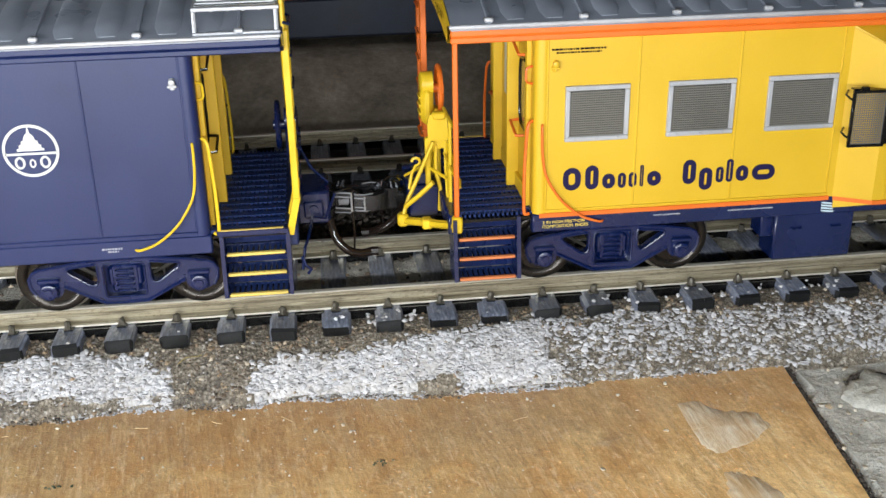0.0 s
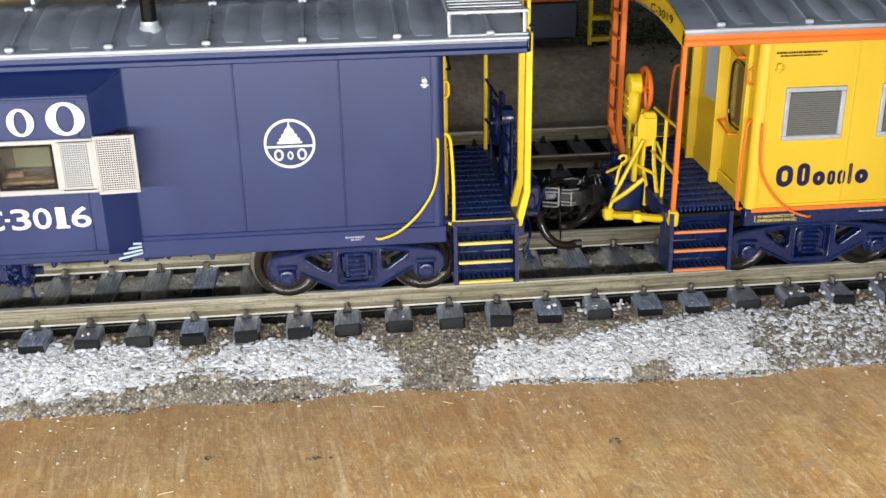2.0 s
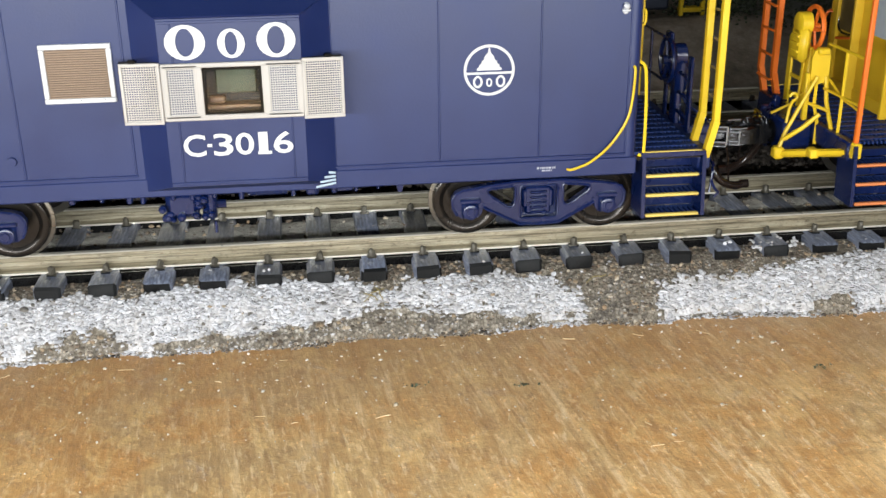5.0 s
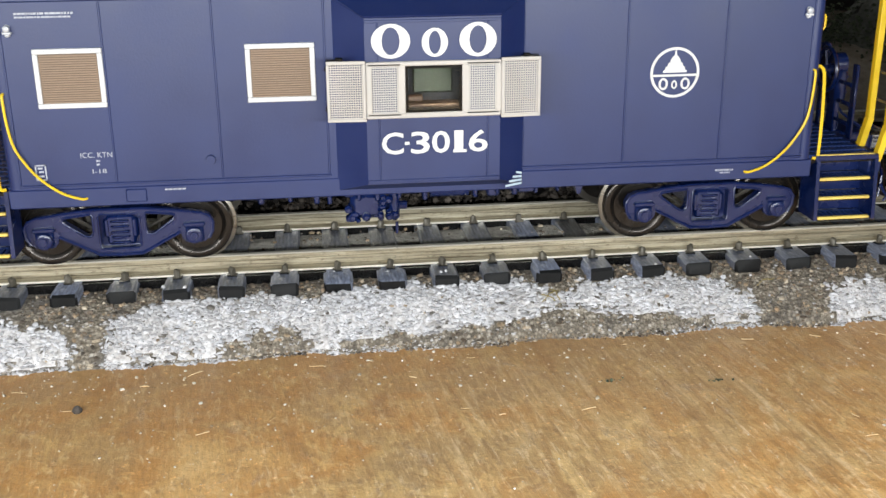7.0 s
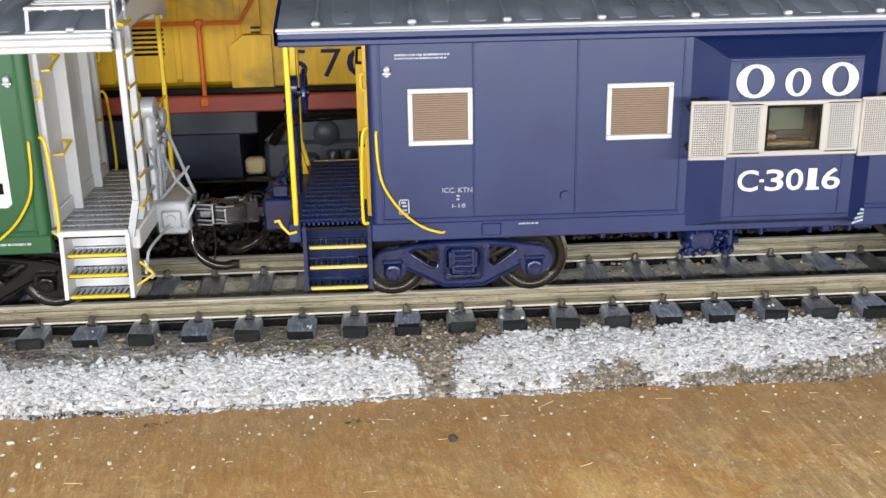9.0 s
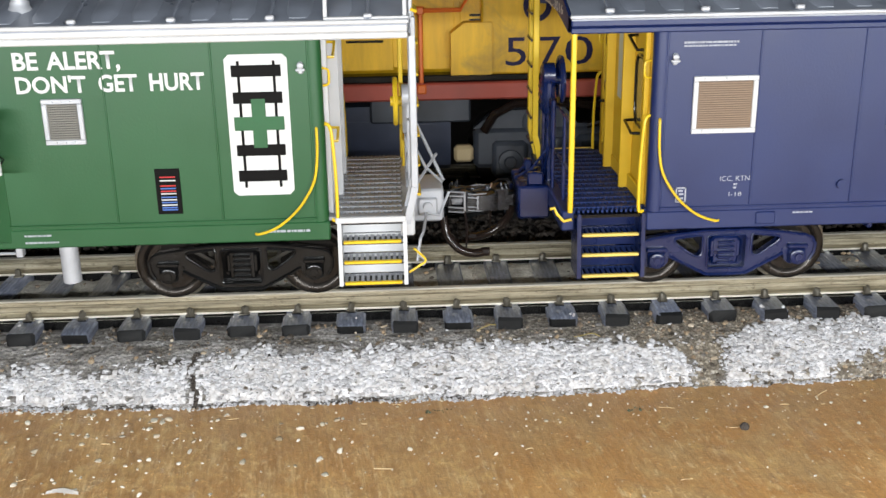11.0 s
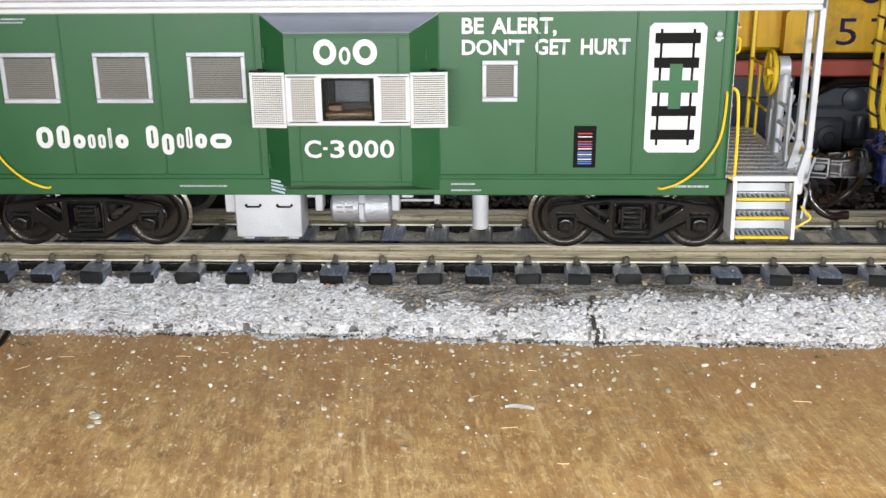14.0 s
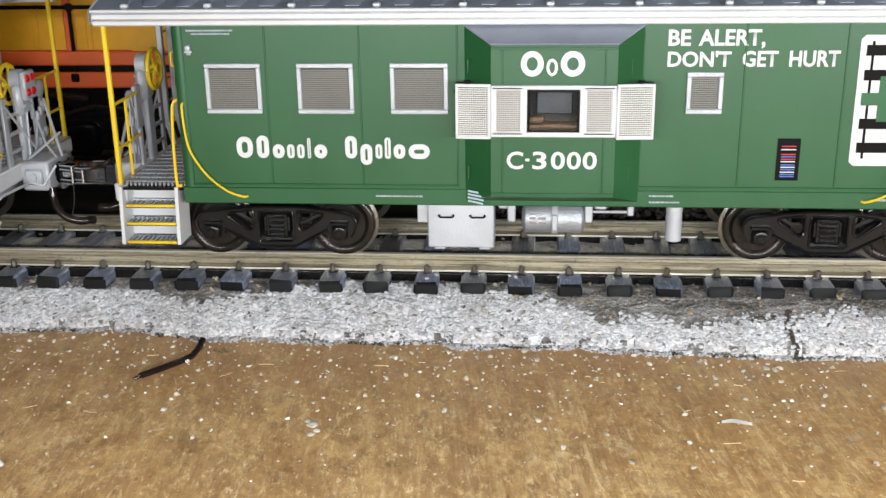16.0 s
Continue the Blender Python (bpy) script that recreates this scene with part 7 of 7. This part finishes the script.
    part("fuel_tank", s, c["under"], top, "dark blue fuel tank under the frame")
    return top, hood


def rear_locomotives():
    # The near unit; its number stands on the hood over the frame stripe.
    x0, x1, y = -13.3, 3.5, 4.15
    cx = (x0 + x1) / 2
    top, hood = locomotive("yellow hood locomotive model with a red frame stripe", x0, x1, y, dict(stripe=LOCO_RED, hood=LOCO_YELLOW, handrail=ORANGE, under=LOCO_BLUE, rail_end=-6.40 - cx, bogie=LOCO_SLATE, bogies=(-10.9 - cx, -4.3 - cx, 1.4 - cx), tank=(-8.7 - cx, -6.55 - cx)))
    f = -1.40
    part("cab_side", Shape().box(-6.1 - cx, -2.2 - cx, -1.56, -1.36, 1.99, 4.5, 0.03), LOCO_YELLOW, top, "yellow cab side")
    part("battery_hatch", Shape().prism([(-6.55 - cx, 2.0), (-5.95 - cx, 2.0), (-5.95 - cx, 2.75), (-6.35 - cx, 2.75), (-6.55 - cx, 2.6)], 1, -1.62, -1.36), LOCO_YELLOW, top)
    for digit, a, b in (("5", -5.75, -5.45), ("7", -5.25, -4.95), ("0", -4.88, -4.47), ("5", -4.28, -3.97)):
        lettering("number_digit", digit, (a - cx, b - cx, 2.11, 2.52), -1.565, NAVY_DECAL, top, "large dark blue digit of the unit number")
    glyphs("initials", [("ring", 0, .26, 0, 1), ("ring", .36, .6, 0, .8), ("ring", .7, 1, 0, 1)], (-5.5 - cx, -3.9 - cx, 2.74, 3.2), -1.565, NAVY_DECAL, top, "large dark blue initials as plain shapes", 0.2)
    part("side_tank", Shape().box(-7.75 - cx, -6.25 - cx, -1.38, -1.1, 1.25, 1.62, 0.03), LOCO_SLATE, top, "slate side box over the fuel tank")
    part("tank_fitting", Shape().box(-6.5 - cx, -6.2 - cx, -1.3, -1.1, 0.60, 0.86, 0.05), TAN_FITTING, top, "tan fitting beside the fuel tank")
    # The second unit, farther along.
    x0, x1 = -32.5, -17.2
    cx = (x0 + x1) / 2
    top, hood = locomotive("orange-yellow hood locomotive model with an orange stripe", x0, x1, y, dict(stripe=LOCO_ORANGE, hood=LOCO_AMBER, louvres=False, handrail=BLACK, under=BLACK, bogie=BLACK, bogies=(-4.2, 4.2), tank=(-1.6, 1.6)))
    part("lower_stripe", Shape().box(-7.0, 7.0, -1.56, -1.3, 1.99, 2.22, 0.02), LOCO_ORANGE, top)
    part("door_post", Shape().box(-20.62 - cx, -20.5 - cx, -1.45, -1.36, 2.1, 3.6, 0.02), LOCO_ORANGE, top)
    part("corner_chamfer", Shape().prism([(-19.5 - cx, 2.1), (-18.8 - cx, 2.1), (-18.8 - cx, 2.6), (-19.2 - cx, 2.75), (-19.5 - cx, 2.6)], 1, -1.5, -1.3), LOCO_AMBER, top)


rear_locomotives()


def far_train():
    """A navy and orange car on the farthest track, with a yellow step ladder at its end."""
    top = thing("freight_car", "navy freight car model with an orange stripe, far behind", "freight car", (2.6, 10.9, 0))
    part("skirt", Shape().box(-7, 6.1, -1.5, 1.5, 0.85, 1.66, 0.05), LOCO_BLUE, top)
    part("side_stripe", Shape().box(-7, 6.1, -1.54, 1.5, 1.66, 2.2, 0.04), ORANGE, top)
    part("upper_body", Shape().box(-7, 6.1, -1.5, 1.5, 2.2, 4.4, 0.1), LOCO_BLUE, top)
    for q in range(4):
        s = Shape().lathe((q * 1.9 - 3.2, -1.1, 1.0), (0, -1, 0), [(0, 0.4), (0.1, 0.4), (0.12, 0.3)], 20)
        part("wheel", s, BLACK, top)
    for x in (6.3, 6.78):
        part("step_rail", Shape().box(x, x + 0.1, -1.6, -1.5, 0.72, 3.4, 0.02), YELLOW_TRIM, top)
    for z in (0.8, 1.25, 1.7, 2.15):
        part("step", Shape().box(6.34, 6.84, -1.62, -1.3, z, z + 0.1, 0.02), YELLOW_TRIM, top)


far_train()


def scenery():
    """Pale rock and scrub behind the yellow caboose."""
    r = random.Random(21)
    for cx, cy, rx, ry, h in ((12.2, 9.8, 2.2, 1.4, 2.6), (15.6, 9.0, 2.8, 1.6, 2.9)):
        s = Shape()
        n, m = 40, 14
        v = []
        for i in range(m + 1):
            t = i / m
            for k in range(n):
                a = 2 * math.pi * k / n
                rr = (1 - t * 0.85) * (1 + 0.35 * wobble(math.cos(a) * 2 + cx, math.sin(a) * 2 + t * 3, 1.1, 3))
                v.append((cx + rx * rr * math.cos(a), cy + ry * rr * math.sin(a), -0.1 + h * t ** 0.8 * (1 + 0.25 * wobble(math.cos(a) * 3, math.sin(a) * 3 + t, 1.7, cx))))
        f = [(i * n + k, i * n + (k + 1) % n, (i + 1) * n + (k + 1) % n, (i + 1) * n + k) for i in range(m) for k in range(n)] + [tuple(range(m * n, m * n + n))]
        thing("rock_outcrop", "dim grey rock outcrop with green scrub below", "rock", data=mesh_of(s.add(v, f), OUTCROP), group="rocks behind the rear track")
    places = []
    for _ in range(5200):
        cx, cy = r.choice(((10.4, 9.4), (12.0, 8.6), (14.0, 8.2), (9.6, 9.8), (16.2, 8.0)))
        places.append((cx + r.gauss(0, 0.55), cy + r.gauss(0, 0.3), 0.4 + abs(r.gauss(0, 0.55)), r.uniform(0.03, 0.08)))
    stones("green_scrub", places, SCRUB, "clumps of green scrub below the rocks", 9)


scenery()


# ---- small things on the board ----
def debris():
    z = BOARD + 0.03
    s = Shape().tube([(-17.2, -1.98, -0.80), (-17.2, -2.15, z + 0.01), (-17.22, -2.4, z), (-17.36, -2.62, z), (-17.52, -2.82, z), (-17.68, -2.98, z - 0.012)], 0.042, 8)
    s.tube([(-17.66, -2.965, z - 0.008), (-17.74, -3.03, z - 0.02)], 0.02, 8)
    thing("wire_end", "short bent end of black insulated wire on the board", "wire", data=mesh_of(s, RUBBER))
    r = random.Random(3)
    s = Shape()
    pts = [(-10.9 + 0.32 * k / 6, -3.77 + 0.035 * math.sin(k * 0.7), BOARD + 0.012) for k in range(7)]
    for i in range(6):
        (ax, ay, az), (bx, by, bz) = pts[i], pts[i + 1]
        w = 0.022 * math.sin(math.pi * (i + 0.7) / 6.6) + 0.005
        s.add([(ax, ay - w, az), (bx, by - w, bz), (bx, by + w, bz + 0.02), (ax, ay + w, az + 0.02)], [(0, 1, 2, 3)])
    thing("wood_shaving", "curled pale wood shaving on the board", "shaving", data=mesh_of(s, TAN_MESH))
    s = Shape().lathe((-3.76, -3.0, BOARD), (0, 0, 1), [(0, 0.045), (0.03, 0.055), (0.06, 0.035), (0.075, 0.012)], 7)
    thing("pebble", "small dark pebble on the board", "pebble", data=mesh_of(s, SOIL_SHADE, smooth=False))
    # A broken white plaster lump on bare ground; dark grains shade the crevice behind.
    n, m, v = 28, 10, []
    for i in range(m + 1):
        t = i / m
        for k in range(n):
            a = 2 * math.pi * k / n
            rr = (1 - 0.75 * t ** 2.2) * (1 + 0.4 * wobble(math.cos(a) * 1.5, math.sin(a) * 1.5 + t * 0.4, 1.7, 2) + 0.14 * wobble(math.cos(a) * 4, math.sin(a) * 4 + t, 2.0, 5))
            v.append((12.28 + 0.5 * rr * math.cos(a), -2.74 + 0.42 * rr * math.sin(a), -0.93 + 0.15 * t ** 0.5 + 0.03 * t * wobble(math.cos(a) * 3, math.sin(a) * 3, 1.5, 8)))
    f = [(i * n + k, i * n + (k + 1) % n, (i + 1) * n + (k + 1) % n, (i + 1) * n + k) for i in range(m) for k in range(n)] + [tuple(range(m * n, m * n + n))]
    thing("plaster_lump", "white plaster lump on the rough grey ground", "plaster", data=mesh_of(Shape().add(v, f), ROCK))


debris()


def glue_drops():
    """Hard, shiny beads of spilt glue."""
    r = random.Random(14)
    for x, y, size in ((-15.35, -4.05, 0.07), (-15.28, -4.17, 0.05), (-15.42, -3.96, 0.04), (-15.33, -4.26, 0.045), (-13.9, -2.6, 0.03), (-10.15, -2.32, 0.05), (-10.05, -2.38, 0.035), (-8.2, -3.6, 0.04), (-4.6, -4.4, 0.04)):
        s = Shape().lathe((0, 0, 0), (0, 0, 1), [(-0.004, size), (size * 0.25, size * 0.9), (size * 0.42, size * 0.55), (size * 0.48, size * 0.1)], 9)
        s.v = [(x + a * r.uniform(0.75, 1.2), y + b * r.uniform(0.75, 1.2), BOARD + c) for a, b, c in s.v]
        thing("glue_drop", "small shiny bead of dried pale glue on the board", "glue", group="glue beads on the board", data=mesh_of(s, GLUE))


glue_drops()


def glue_patches():
    """Two scraped patches of whitish glue near the end of the board."""
    r = random.Random(19)
    for outline in ([(9.84, -2.63), (9.86, -3.43), (9.95, -3.63), (10.25, -3.54), (10.71, -3.22), (10.69, -2.92), (10.28, -2.81), (10.08, -2.57)],
                    [(9.92, -3.95), (9.81, -4.33), (9.84, -4.75), (10.3, -4.8), (10.36, -4.4), (10.21, -4.1), (10.06, -3.98)]):
        ring = []
        for k, (ax, ay) in enumerate(outline):
            bx, by = outline[(k + 1) % len(outline)]
            ring += [(ax + (bx - ax) * t + r.uniform(-0.022, 0.022), ay + (by - ay) * t + r.uniform(-0.03, 0.03)) for t in (0, 0.17, 0.33, 0.5, 0.67, 0.83)]
        cx, cy, n = sum(p[0] for p in ring) / len(ring), sum(p[1] for p in ring) / len(ring), len(ring)
        v = [(x, y, BOARD + 0.001) for x, y in ring] + [(cx + (x - cx) * 0.94, cy + (y - cy) * 0.94, BOARD + 0.009) for x, y in ring] + [(cx, cy, BOARD + 0.011)]
        f = [(k, (k + 1) % n, n + (k + 1) % n, n + k) for k in range(n)] + [(n + k, n + (k + 1) % n, 2 * n) for k in range(n)]
        thing("glue_patch", "scraped whitish patch of dried glue on the plywood", "glue", group="glue patches on the board", data=mesh_of(Shape().add(v, f), GLUE_FILM))


glue_patches()


def board_litter():
    """Straight pale splinters and small chips strewn over the plywood."""
    r = random.Random(52)
    s = Shape()
    for _ in range(70):
        x, y = r.uniform(-20, 10.5), -2.15 - r.expovariate(0.75)
        way = r.choice((r.gauss(0.0, 0.25), r.gauss(0.0, 0.25), r.uniform(0, 3.14)))
        half = r.uniform(0.04, 0.2) * 0.5
        w = r.uniform(0.003, 0.006)
        if y > -7:
            s.tube([(x + d * math.cos(way), y + d * math.sin(way) + bend, BOARD + w) for d, bend in ((-half, 0), (0, r.uniform(-0.012, 0.012)), (half, 0))], w, 4)
    thing("splinters", "pale splinters and fibres strewn over the plywood", "splinter", kind="stuff", data=mesh_of(s, SPLINTER))


board_litter()


def fibres():
    """Dry fibres fallen on the ballast."""
    r = random.Random(8)
    for x, y, way, length in ((1.57, -1.50, 0.6, 0.3), (1.62, -1.48, 1.9, 0.22), (1.5, -1.52, 2.6, 0.26), (-6.3, -1.3, 0.35, 0.42), (-7.9, -1.42, 2.2, 0.12), (-5.2, -1.5, 3.0, 0.3), (4.3, -1.45, 0.4, 0.3), (-12.3, -1.4, 0.2, 0.25)):
        pts = []
        for k in range(6):
            d = length * (k / 5 - 0.5)
            px, py = x + d * math.cos(way) + r.uniform(-0.012, 0.012), y + d * math.sin(way)
            pts.append((px, py, bed_height(px, py) + 0.03 + 0.03 * math.sin(k * 0.9)))
        thing("dry_fibre", "thin straw-coloured fibre lying on the ballast", "fibre", group="fibres on the ballast", data=mesh_of(Shape().tube(pts, 0.007, 4), STRAW))


fibres()


def flock():
    r = random.Random(33)
    places = []
    for cx, cy in ((-7.05, -2.35), (3.1, -3.2), (1.9, -3.05), (6.4, -3.3), (-9.2, -1.42), (-13.6, -1.95), (-4.8, -2.5), (-16.9, -2.2)):
        for _ in range(14):
            places.append((cx + r.gauss(0, 0.07), cy + r.gauss(0, 0.03), (BOARD if cy < -1.9 else -0.42) + r.uniform(0.0, 0.02), r.uniform(0.012, 0.028)))
    stones("green_flock", places, SCRUB, "crumbs of green scenic flock fallen on the board", 12)


flock()
